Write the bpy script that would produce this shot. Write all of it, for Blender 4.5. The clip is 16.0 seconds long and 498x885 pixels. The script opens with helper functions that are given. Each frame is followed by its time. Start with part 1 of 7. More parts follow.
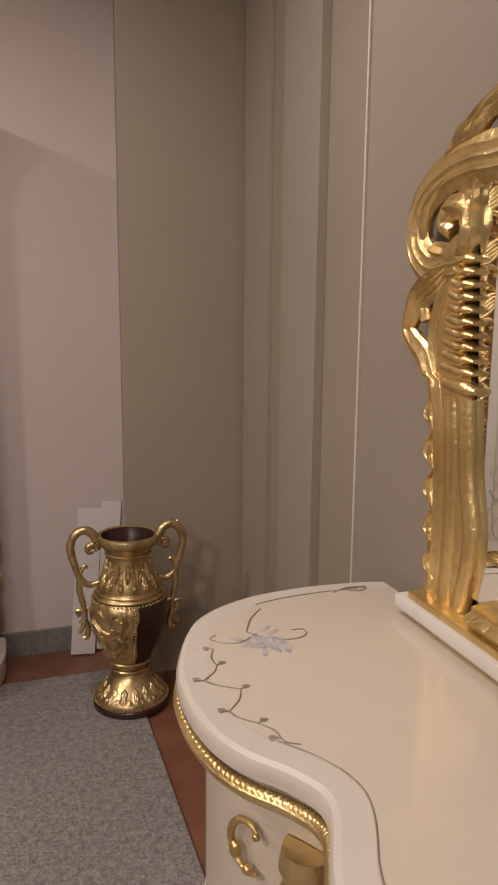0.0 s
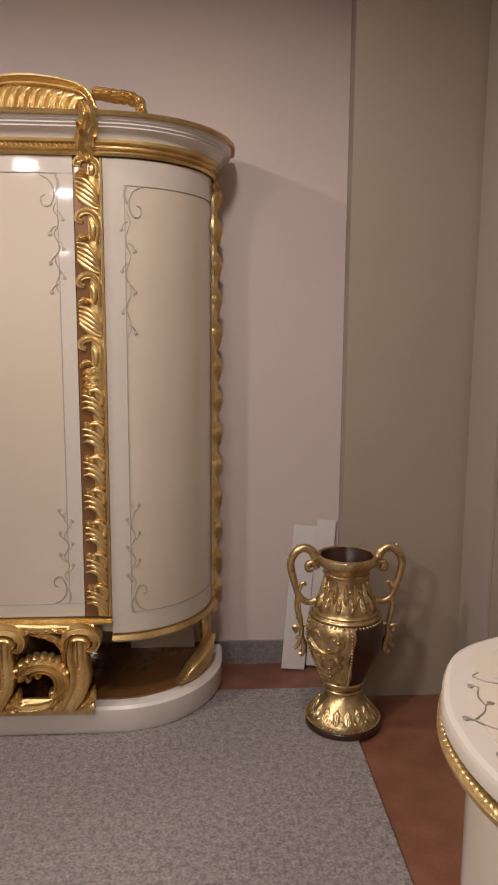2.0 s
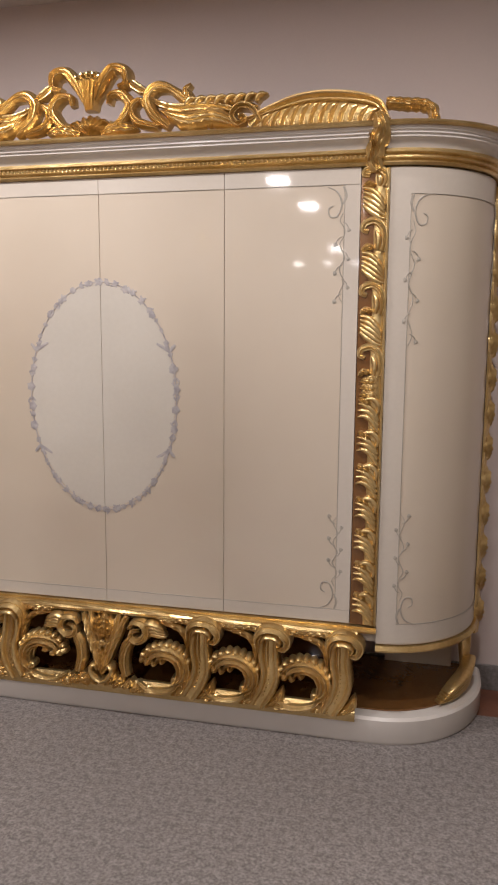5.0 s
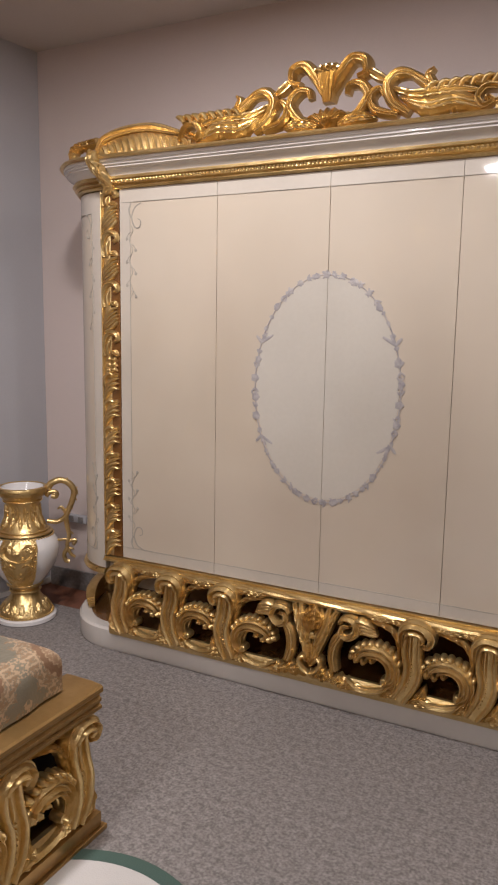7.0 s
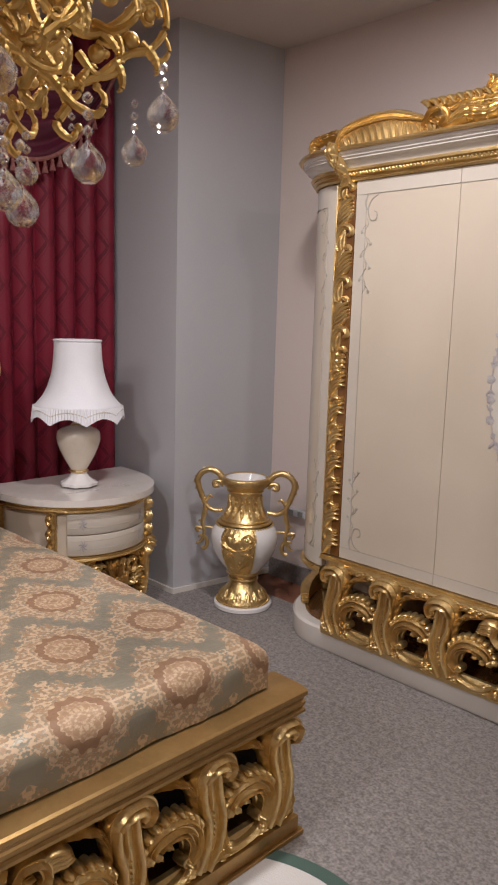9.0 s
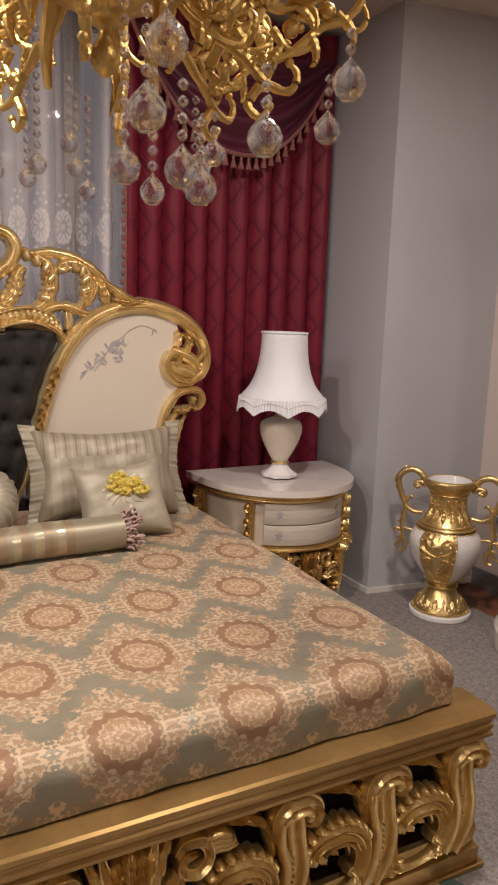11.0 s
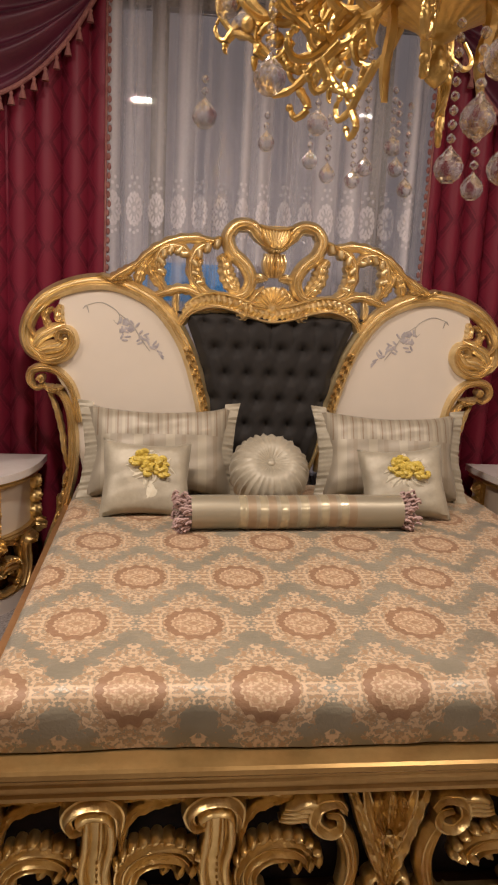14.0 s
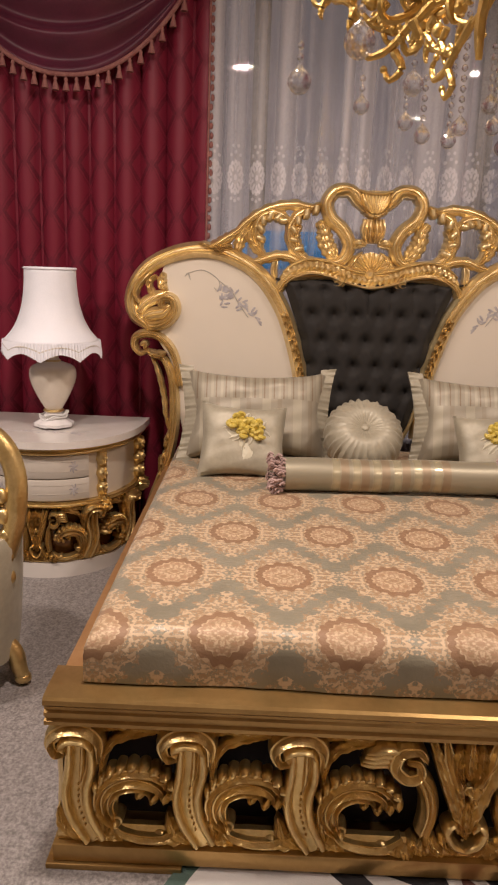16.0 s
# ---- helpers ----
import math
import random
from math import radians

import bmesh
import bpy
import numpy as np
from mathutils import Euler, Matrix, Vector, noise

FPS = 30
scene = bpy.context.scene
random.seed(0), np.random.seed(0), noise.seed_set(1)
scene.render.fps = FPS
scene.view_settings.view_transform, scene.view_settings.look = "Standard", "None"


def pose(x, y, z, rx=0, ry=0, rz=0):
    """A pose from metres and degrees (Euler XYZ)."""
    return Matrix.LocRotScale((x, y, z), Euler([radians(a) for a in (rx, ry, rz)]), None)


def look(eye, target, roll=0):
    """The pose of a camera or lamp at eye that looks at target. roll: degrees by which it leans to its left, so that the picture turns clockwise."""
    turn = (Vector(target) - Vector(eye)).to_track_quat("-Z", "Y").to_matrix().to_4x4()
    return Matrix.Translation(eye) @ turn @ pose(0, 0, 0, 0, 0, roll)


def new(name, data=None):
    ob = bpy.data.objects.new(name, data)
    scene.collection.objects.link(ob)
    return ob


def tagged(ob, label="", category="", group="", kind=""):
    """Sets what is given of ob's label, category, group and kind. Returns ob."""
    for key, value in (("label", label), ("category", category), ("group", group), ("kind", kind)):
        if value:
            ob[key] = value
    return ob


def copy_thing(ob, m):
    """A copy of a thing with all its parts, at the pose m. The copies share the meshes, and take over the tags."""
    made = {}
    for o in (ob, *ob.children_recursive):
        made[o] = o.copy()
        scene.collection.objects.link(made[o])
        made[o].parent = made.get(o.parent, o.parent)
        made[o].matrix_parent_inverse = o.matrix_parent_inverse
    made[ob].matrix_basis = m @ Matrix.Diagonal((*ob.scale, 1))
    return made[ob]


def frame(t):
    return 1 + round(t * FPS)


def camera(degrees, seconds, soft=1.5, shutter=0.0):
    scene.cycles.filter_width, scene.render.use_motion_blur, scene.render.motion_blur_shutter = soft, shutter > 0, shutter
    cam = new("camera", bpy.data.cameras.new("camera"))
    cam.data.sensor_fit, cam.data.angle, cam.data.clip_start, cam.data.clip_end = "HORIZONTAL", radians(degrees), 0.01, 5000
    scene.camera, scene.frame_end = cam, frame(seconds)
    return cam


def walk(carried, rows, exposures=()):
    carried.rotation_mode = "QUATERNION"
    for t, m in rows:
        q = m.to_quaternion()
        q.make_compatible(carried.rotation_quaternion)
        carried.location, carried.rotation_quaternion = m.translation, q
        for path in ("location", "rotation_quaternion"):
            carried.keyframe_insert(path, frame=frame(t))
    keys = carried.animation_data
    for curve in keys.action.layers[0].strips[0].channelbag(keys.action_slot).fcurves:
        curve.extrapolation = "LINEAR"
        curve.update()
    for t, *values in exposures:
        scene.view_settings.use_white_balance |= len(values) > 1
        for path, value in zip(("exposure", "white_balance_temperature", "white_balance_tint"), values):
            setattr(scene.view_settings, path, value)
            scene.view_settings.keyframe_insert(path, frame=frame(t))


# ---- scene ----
cam = camera(37.2, 16.0, soft=2.1)
PATH = [
    (0, (0.216, -0.087, 1.507), (0.837, 1.782, 1.156), 0.5),
    (0.5, (0.186, -0.076, 1.506), (0.665, 1.836, 1.167), 0.5),
    (1, (0.155, -0.069, 1.511), (0.503, 1.873, 1.181), 0.3),
    (1.5, (0.124, -0.067, 1.515), (0.355, 1.894, 1.196), 0.3),
    (2, (0.089, -0.066, 1.521), (0.214, 1.906, 1.213), 0.4),
    (2.5, (0.041, -0.056, 1.533), (0.077, 1.92, 1.227), 0.5),
    (3, (0.006, -0.049, 1.536), (-0.049, 1.927, 1.234), 0.4),
    (3.5, (-0.014, -0.053, 1.53), (-0.176, 1.919, 1.234), 0.5),
    (3.7, (-0.026, -0.053, 1.532), (-0.227, 1.915, 1.236), 0.5),
    (5.8, (-0.176, -0.08, 1.508), (-0.796, 1.8, 1.222), 0.6),
    (6, (-0.186, -0.077, 1.507), (-0.855, 1.786, 1.219), 0.7),
    (6.5, (-0.238, -0.085, 1.507), (-1.015, 1.734, 1.209), 0.8),
    (7, (-0.261, -0.081, 1.503), (-1.172, 1.674, 1.201), 0.9),
    (7.5, (-0.278, -0.064, 1.498), (-1.327, 1.611, 1.192), 1.2),
    (8, (-0.293, -0.047, 1.499), (-1.466, 1.542, 1.186), 1.3),
    (8.5, (-0.296, -0.021, 1.505), (-1.587, 1.472, 1.184), 1.4),
    (9, (-0.3, 0.003, 1.502), (-1.697, 1.396, 1.177), 1.6),
    (9.2, (-0.305, 0.011, 1.498), (-1.742, 1.363, 1.172), 1.8),
    (11.5, (-0.301, 0.093, 1.479), (-2.095, 0.902, 1.124), 2.0),
    (12, (-0.291, 0.093, 1.478), (-2.134, 0.781, 1.116), 2.2),
    (12.5, (-0.271, 0.082, 1.472), (-2.154, 0.648, 1.106), 2.4),
    (13, (-0.236, 0.055, 1.467), (-2.15, 0.501, 1.098), 2.8),
    (13.5, (-0.202, 0.032, 1.454), (-2.139, 0.364, 1.085), 2.9),
    (14, (-0.158, -0.006, 1.459), (-2.105, 0.233, 1.071), 2.8),
    (14.5, (-0.125, -0.022, 1.459), (-2.077, 0.127, 1.052), 2.5),
    (15, (-0.101, -0.028, 1.459), (-2.053, 0.048, 1.031), 2.3),
    (15.5, (-0.087, -0.015, 1.452), (-2.035, 0.0, 1.002), 2.1),
    (16, (-0.084, 0.011, 1.445), (-2.027, -0.016, 0.97), 2.1),
]
walk(cam, [(t, look(eye, target, roll)) for t, eye, target, roll in PATH],
     exposures=((0.0, 0.0, 6450, 14), (0.6, 0.12, 6400, 14), (1.5, 0.17, 6350, 13), (3.0, 0.2, 6200, 12), (6.0, 0.12, 5900, 10), (9.0, 0.12, 5850, 10), (11.5, 0.08, 6650, 13), (13.0, 0.05, 6800, 14), (16.0, 0.06, 6850, 16)))

# ---- world, lights, exposure ----
scene.view_settings.exposure = 0.0
world = bpy.data.worlds.new("showroom_air")
world.use_nodes = True
scene.world = world
world.node_tree.nodes["Background"].inputs["Color"].default_value = (1.0, 0.93, 0.88, 1)
world.node_tree.nodes["Background"].inputs["Strength"].default_value = 0.05


def area_lamp(name, place, target, size, power, colour=(1.0, 0.86, 0.72)):
    d = bpy.data.lights.new(name, "AREA")
    d.shape, d.size, d.energy, d.color = "SQUARE", size, power, colour
    ob = new(name, d)
    ob.matrix_basis = look(place, target)
    return ob


# ---- shader shorthand ----
class Sock:
    """A socket with arithmetic, to write patterns as formulas."""

    def __init__(self, tree, s):
        self.tree, self.s = tree, s

    def op(self, kind, *others):
        n = self.tree.nodes.new("ShaderNodeMath")
        n.operation = kind
        for i, o in enumerate((self, *others)):
            if isinstance(o, Sock):
                self.tree.links.new(o.s, n.inputs[i])
            else:
                n.inputs[i].default_value = o
        return Sock(self.tree, n.outputs[0])

    def __add__(self, o): return self.op("ADD", o)
    def __sub__(self, o): return self.op("SUBTRACT", o)
    def __mul__(self, o): return self.op("MULTIPLY", o)
    def __truediv__(self, o): return self.op("DIVIDE", o)
    def fract(self): return self.op("FRACT")
    def floor(self): return self.op("FLOOR")
    def abs(self): return self.op("ABSOLUTE")
    def sin(self): return self.op("SINE")
    def cos(self): return self.op("COSINE")
    def sqrt(self): return self.op("SQRT")
    def pow(self, o): return self.op("POWER", o)
    def min(self, o): return self.op("MINIMUM", o)
    def max(self, o): return self.op("MAXIMUM", o)
    def less(self, o): return self.op("LESS_THAN", o)
    def more(self, o): return self.op("GREATER_THAN", o)
    def atan2(self, o): return self.op("ARCTAN2", o)
    def clip(self): return self.max(0.0).min(1.0)
    def step(self, a, b): return ((self - a) / (b - a)).clip()


class Mat:
    """A principled material under construction."""

    def __init__(self, name, rough=0.5, metal=0.0, coat=0.0, sheen=0.0, spec=0.5):
        self.m = bpy.data.materials.new(name)
        self.m.use_nodes = True
        self.t = self.m.node_tree
        self.b = self.t.nodes["Principled BSDF"]
        self.set("Roughness", rough)
        self.set("Metallic", metal)
        self.set("Coat Weight", coat)
        self.set("Coat Roughness", 0.045)
        self.set("Sheen Weight", sheen)
        self.set("Specular IOR Level", spec)

    def set(self, name, v):
        if isinstance(v, Sock):
            self.t.links.new(v.s, self.b.inputs[name])
        elif isinstance(v, tuple):
            self.b.inputs[name].default_value = (*v, 1)
        else:
            self.b.inputs[name].default_value = v

    def coords(self, kind="Object"):
        n = self.t.nodes.new("ShaderNodeTexCoord")
        return n.outputs[kind]

    def xyz(self, kind="Object"):
        n = self.t.nodes.new("ShaderNodeSeparateXYZ")
        self.t.links.new(self.coords(kind), n.inputs[0])
        return [Sock(self.t, o) for o in n.outputs]

    def noise(self, scale, detail=3.0, rough=0.55, stretch=None):
        n = self.t.nodes.new("ShaderNodeTexNoise")
        n.inputs["Scale"].default_value = scale
        n.inputs["Detail"].default_value = detail
        n.inputs["Roughness"].default_value = rough
        c = self.coords()
        if stretch:
            mp = self.t.nodes.new("ShaderNodeMapping")
            mp.inputs["Scale"].default_value = stretch
            self.t.links.new(c, mp.inputs[0])
            c = mp.outputs[0]
        self.t.links.new(c, n.inputs["Vector"])
        return Sock(self.t, n.outputs["Fac"])

    def noise_at(self, x, y, scale, detail=2.0):
        """Noise over two sockets, for patterns that mirror."""
        c = self.t.nodes.new("ShaderNodeCombineXYZ")
        self.t.links.new(x.s, c.inputs[0])
        self.t.links.new(y.s, c.inputs[1])
        n = self.t.nodes.new("ShaderNodeTexNoise")
        n.inputs["Scale"].default_value = scale
        n.inputs["Detail"].default_value = detail
        self.t.links.new(c.outputs[0], n.inputs["Vector"])
        return Sock(self.t, n.outputs["Fac"])

    def voronoi(self, scale, out="Distance"):
        n = self.t.nodes.new("ShaderNodeTexVoronoi")
        n.inputs["Scale"].default_value = scale
        self.t.links.new(self.coords(), n.inputs["Vector"])
        return Sock(self.t, n.outputs[out])

    def mix(self, f, a, b):
        n = self.t.nodes.new("ShaderNodeMix")
        n.data_type = "RGBA"
        for key, v in ((0, f), (6, a), (7, b)):
            if isinstance(v, Sock):
                self.t.links.new(v.s, n.inputs[key])
            elif isinstance(v, tuple):
                n.inputs[key].default_value = (*v, 1)
            else:
                n.inputs[key].default_value = v
        return Sock(self.t, n.outputs[2])

    def bump(self, h, strength=0.2, dist=0.002):
        n = self.t.nodes.new("ShaderNodeBump")
        n.inputs["Strength"].default_value = strength
        n.inputs["Distance"].default_value = dist
        self.t.links.new(h.s, n.inputs["Height"])
        self.t.links.new(n.outputs[0], self.b.inputs["Normal"])


def plain(name, a, b, scale, rough=0.5, metal=0.0, coat=0.0, bump=0.0, fine=60.0, sheen=0.0, dist=0.002, rvar=0.0):
    """Two tones mingled at two scales, with a fine relief."""
    k = Mat(name, rough, metal, coat, sheen)
    big, small = k.noise(scale, 4), k.noise(fine, 3)
    f = (big * 0.7 + small * 0.3).step(0.36, 0.64)
    k.set("Base Color", k.mix(f, a, b))
    if rvar:
        k.set("Roughness", (big - 0.5) * rvar + rough)
    if bump:
        k.bump(small, bump, dist)
    return k.m


GOLD = plain("gold_leaf", (0.60, 0.415, 0.165), (0.78, 0.59, 0.285), 9, 0.32, 0.88, 0.0, 0.45, 75, rvar=0.18, dist=0.004)
GOLD_SOFT = plain("satin_gold_leaf", (0.70, 0.53, 0.265), (0.88, 0.71, 0.41), 11, 0.35, 0.84, 0.0, 0.45, 75, rvar=0.2, dist=0.004)
GOLD_CAST = plain("cast_gilt_brass", (0.52, 0.335, 0.10), (0.70, 0.485, 0.18), 14, 0.40, 0.9, 0.0, 0.5, 90, rvar=0.2, dist=0.004)
GOLD_DULL = plain("antique_gold_paint", (0.36, 0.22, 0.08), (0.45, 0.285, 0.11), 7, 0.33, 0.82, 0.0, 0.15, 70, rvar=0.15)
GOLD_OLD = plain("darkened_relief_gold", (0.40, 0.29, 0.14), (0.70, 0.53, 0.28), 30, 0.34, 0.9, 0.0, 0.35, 90)
IVORY = plain("ivory_lacquer", (0.575, 0.49, 0.39), (0.615, 0.53, 0.43), 1.3, 0.44, 0.0, 0.8, 0.0, 3)
IVORY_TOP = plain("polished_ivory", (0.555, 0.475, 0.385), (0.60, 0.52, 0.425), 1.3, 0.22, 0.0, 0.5, 0.02, 3)
IVORY_PALE = plain("cream_panel_lacquer", (0.66, 0.585, 0.485), (0.71, 0.63, 0.53), 1.3, 0.35, 0.0, 0.3, 0.02, 3)
WHITE = plain("white_lacquer", (0.65, 0.605, 0.56), (0.70, 0.655, 0.61), 2.0, 0.24, 0.0, 0.4, 0.02, 4)
STONE = plain("veined_pale_stone", (0.70, 0.645, 0.60), (0.77, 0.72, 0.68), 6.0, 0.2, 0.0, 0.5, 0.0, 30)
BORDER = plain("pale_border_lacquer", (0.56, 0.50, 0.43), (0.60, 0.54, 0.47), 2.0, 0.44, 0.0, 0.80)
OVAL_TINT = plain("pale_oval_lacquer", (0.56, 0.515, 0.45), (0.60, 0.555, 0.49), 2.0, 0.44, 0.0, 0.80)
LINE = plain("painted_grey_line", (0.33, 0.30, 0.26), (0.44, 0.40, 0.34), 14, 0.4)
LINE_DARK = plain("dark_painted_line", (0.17, 0.15, 0.125), (0.26, 0.23, 0.19), 14, 0.4)
LILAC = plain("painted_lilac_flower", (0.31, 0.285, 0.30), (0.50, 0.46, 0.45), 40, 0.4)
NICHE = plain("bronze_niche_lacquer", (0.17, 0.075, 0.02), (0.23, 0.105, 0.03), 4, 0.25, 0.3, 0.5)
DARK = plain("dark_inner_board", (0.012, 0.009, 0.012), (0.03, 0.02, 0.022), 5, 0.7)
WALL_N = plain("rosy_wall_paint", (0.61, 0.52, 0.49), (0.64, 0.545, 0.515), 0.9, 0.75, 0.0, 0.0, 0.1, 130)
# the east taupes are darkened, so that side's half shade is in their colour
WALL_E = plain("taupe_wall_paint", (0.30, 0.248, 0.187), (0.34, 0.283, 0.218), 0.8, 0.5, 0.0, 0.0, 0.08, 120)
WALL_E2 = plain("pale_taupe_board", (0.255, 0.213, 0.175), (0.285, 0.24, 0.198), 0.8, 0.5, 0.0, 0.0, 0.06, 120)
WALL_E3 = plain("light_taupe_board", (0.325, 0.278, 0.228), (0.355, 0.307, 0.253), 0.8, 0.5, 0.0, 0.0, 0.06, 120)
WALL_P = plain("blue_grey_wall_paint", (0.435, 0.43, 0.455), (0.475, 0.465, 0.49), 0.9, 0.7, 0.0, 0.0, 0.1, 130)
CEIL = plain("ceiling_paint", (0.50, 0.44, 0.40), (0.54, 0.48, 0.44), 0.8, 0.85, 0.0, 0.0, 0.08, 120)
GRANITE = plain("grey_granite", (0.16, 0.145, 0.14), (0.27, 0.25, 0.24), 60, 0.4, 0.0, 0.0, 0.05, 220)
TERRA = plain("terracotta_tile", (0.16, 0.062, 0.035), (0.23, 0.095, 0.055), 8, 0.42, 0.0, 0.1, 0.1, 90)
PORCELAIN = plain("white_porcelain", (0.74, 0.71, 0.70), (0.80, 0.77, 0.76), 3, 0.15, 0.0, 0.4)
BROWN_GLAZE = plain("dark_brown_glaze", (0.022, 0.008, 0.005), (0.045, 0.016, 0.01), 5, 0.3, 0.0, 0.2)
SHADE = plain("pleated_lamp_silk", (0.75, 0.75, 0.80), (0.83, 0.82, 0.87), 5, 0.7, 0.0, 0.0, 0.1, 160, sheen=0.3)
CREAM_CERAMIC = plain("cream_ceramic", (0.70, 0.62, 0.52), (0.76, 0.69, 0.60), 5, 0.25, 0.0, 0.4)
CARD = plain("white_cardboard", (0.66, 0.62, 0.60), (0.72, 0.68, 0.66), 4, 0.7, 0.0, 0.0, 0.05, 60)
VELVET = plain("black_velvet", (0.010, 0.0075, 0.006), (0.016, 0.0125, 0.010), 12, 0.78, 0.0, 0.0, 0.12, 200, sheen=0.06)
COPPER_RAIL = plain("copper_gold_side_rail", (0.50, 0.26, 0.10), (0.60, 0.34, 0.15), 5, 0.35, 0.7, 0.0, 0.05, 50)
PETAL = plain("cream_silk_petal", (0.50, 0.455, 0.34), (0.60, 0.55, 0.42), 20, 0.5, 0.0, 0.0, 0.2, 90, sheen=0.3)
YELLOW = plain("mustard_ribbon", (0.48, 0.35, 0.05), (0.62, 0.47, 0.10), 25, 0.45, 0.0, 0.0, 0.2, 90)
TRIM_PINK = plain("dusty_pink_fringe", (0.34, 0.22, 0.20), (0.44, 0.31, 0.28), 50, 0.8, 0.0, 0.0, 0.4, 180)
TASSEL = plain("faded_rose_tassel", (0.22, 0.070, 0.065), (0.34, 0.15, 0.125), 40, 0.8, 0.0, 0.0, 0.3, 180)
SWAG = plain("wine_satin", (0.075, 0.009, 0.024), (0.115, 0.014, 0.036), 6, 0.42, 0.0, 0.0, 0.1, 120, sheen=0.05)
CABLE = plain("white_cable", (0.7, 0.68, 0.66), (0.76, 0.74, 0.72), 10, 0.5)


def carpet_material():
    k = Mat("speckled_grey_carpet", 0.85)
    sp, lo, mid = k.noise(105, 2, 0.6), k.noise(1.2, 3), k.noise(42, 2)
    f = (sp * 0.62 + mid * 0.38).step(0.38, 0.64)
    c = k.mix(f, (0.14, 0.125, 0.12), (0.36, 0.325, 0.31))
    k.set("Base Color", k.mix((lo.step(0.35, 0.65)) * 0.22, c, (0.15, 0.135, 0.13)))
    k.set("Roughness", sp * 0.4 + 0.4)
    k.bump(sp, 0.5, 0.003)
    return k.m


CARPET = carpet_material()


def satin_material():
    """Champagne satin with woven stripes along z."""
    k = Mat("striped_champagne_satin", 0.45, 0.15, 0.0, 0.1)
    x, y, z = k.xyz()
    top = z.more(0.055)
    f = (x * 24.0).fract() * top + (x * 7.5).fract() * (top * -1.0 + 1.0)
    wide, thin = (f - 0.3).abs().less(0.14), (f - 0.72).abs().less(0.07)
    c = k.mix(wide, (0.29, 0.25, 0.185), (0.36, 0.315, 0.23))
    c = k.mix(thin * (top * 0.6 + 0.4), c, (0.21, 0.145, 0.085))
    k.set("Base Color", k.mix(k.noise(70, 2).step(0.3, 0.7) * 0.2, c, (0.33, 0.29, 0.22)))
    k.bump(k.noise(40, 3), 0.15, 0.003)
    return k.m


SATIN = satin_material()
SATIN_PLAIN = plain("champagne_satin", (0.30, 0.265, 0.195), (0.39, 0.345, 0.255), 10, 0.46, 0.15, 0.0, 0.15, 60, sheen=0.1, dist=0.003)


def brocade_material():
    """Peach lace medallions in staggered rows on sage satin."""
    k = Mat("peach_and_sage_brocade", 0.5, 0.0, 0.0, 0.15)
    x, y, z = k.xyz()
    fine = k.noise(150, 2) - 0.5

    def lattice(du, dv):
        u = ((((y - 0.095) / 0.302 + du).fract() - 0.5) * 0.302).abs()
        v = ((((x + 1.987 + (z * -1.0 + 0.6)) / 0.655 + dv).fract() - 0.5) * 0.655).abs()
        return u, v, u * u * 1.15 + v * v * 0.78

    u1, v1, q1 = lattice(0.5, 0.5)
    u2, v2, q2 = lattice(0.0, 0.0)
    near = q1.less(q2)
    far = near * -1.0 + 1.0
    u, v, r = u1 * near + u2 * far, v1 * near + v2 * far, (q1 * near + q2 * far).sqrt()
    th = u.atan2(v)
    lace1, lace2 = k.noise_at(u, v, 40, 1.0) - 0.5, k.noise_at(u, v, 95, 1.0) - 0.5
    sage = k.mix(k.noise(9, 3).step(0.35, 0.65), (0.225, 0.200, 0.142), (0.27, 0.238, 0.172))
    wave = (th * 12.0).cos()
    d = r * 0.60 + (u * 0.95 + v * 0.60) * 0.40 + lace1 * 0.10 + lace2 * 0.02 + wave * 0.005
    body = d.less(0.146)
    link = (u.more(0.112) * v.less(0.045)).max(u.less(0.03) * v.more(0.15) * v.less(0.235)) * (lace1 * 0.6 + lace2).more(-0.03)
    # curled gaps in the lace border, then the ring, the inner wreath and an eight-petalled heart
    curls = (r.more(0.088)) * ((lace1 * 1.3 + lace2 + 0.02).abs() - 0.042 - (r - 0.088).max(0.0) * 0.25).less(0.0)
    body = (body.max(link) * (curls * -0.9 + 1.0)).clip()
    lace = (lace1 * 0.6 + lace2 + fine * 0.35).step(-0.11, 0.09)
    peach = k.mix(lace, (0.345, 0.222, 0.122), (0.535, 0.385, 0.245))
    c = k.mix(body, sage, peach)
    rim = (r + lace1 * 0.02 + (th * 16.0).cos() * 0.003 - 0.072).abs().less(0.0105)
    c = k.mix(rim * 0.92, c, (0.25, 0.135, 0.07))
    scallop = (r + (th * 8.0).cos().abs() * 0.006 - 0.056).abs().less(0.0035)
    c = k.mix(scallop * 0.7, c, (0.36, 0.21, 0.12))
    petal = (r - (th * 4.0).cos().abs() * 0.034 - 0.010).abs().less(0.0035)
    c = k.mix(petal * 0.75, c, (0.38, 0.215, 0.125))
    c = k.mix((r.less(0.010)) * 0.6, c, (0.33, 0.19, 0.10))
    k.set("Base Color", c)
    k.set("Metallic", body * -0.08 + 0.16)
    k.set("Roughness", body * 0.18 + 0.34)
    k.bump(body * 0.35 + lace * 0.4 + k.noise(14, 3), 0.22, 0.003)
    return k.m


BROCADE = brocade_material()


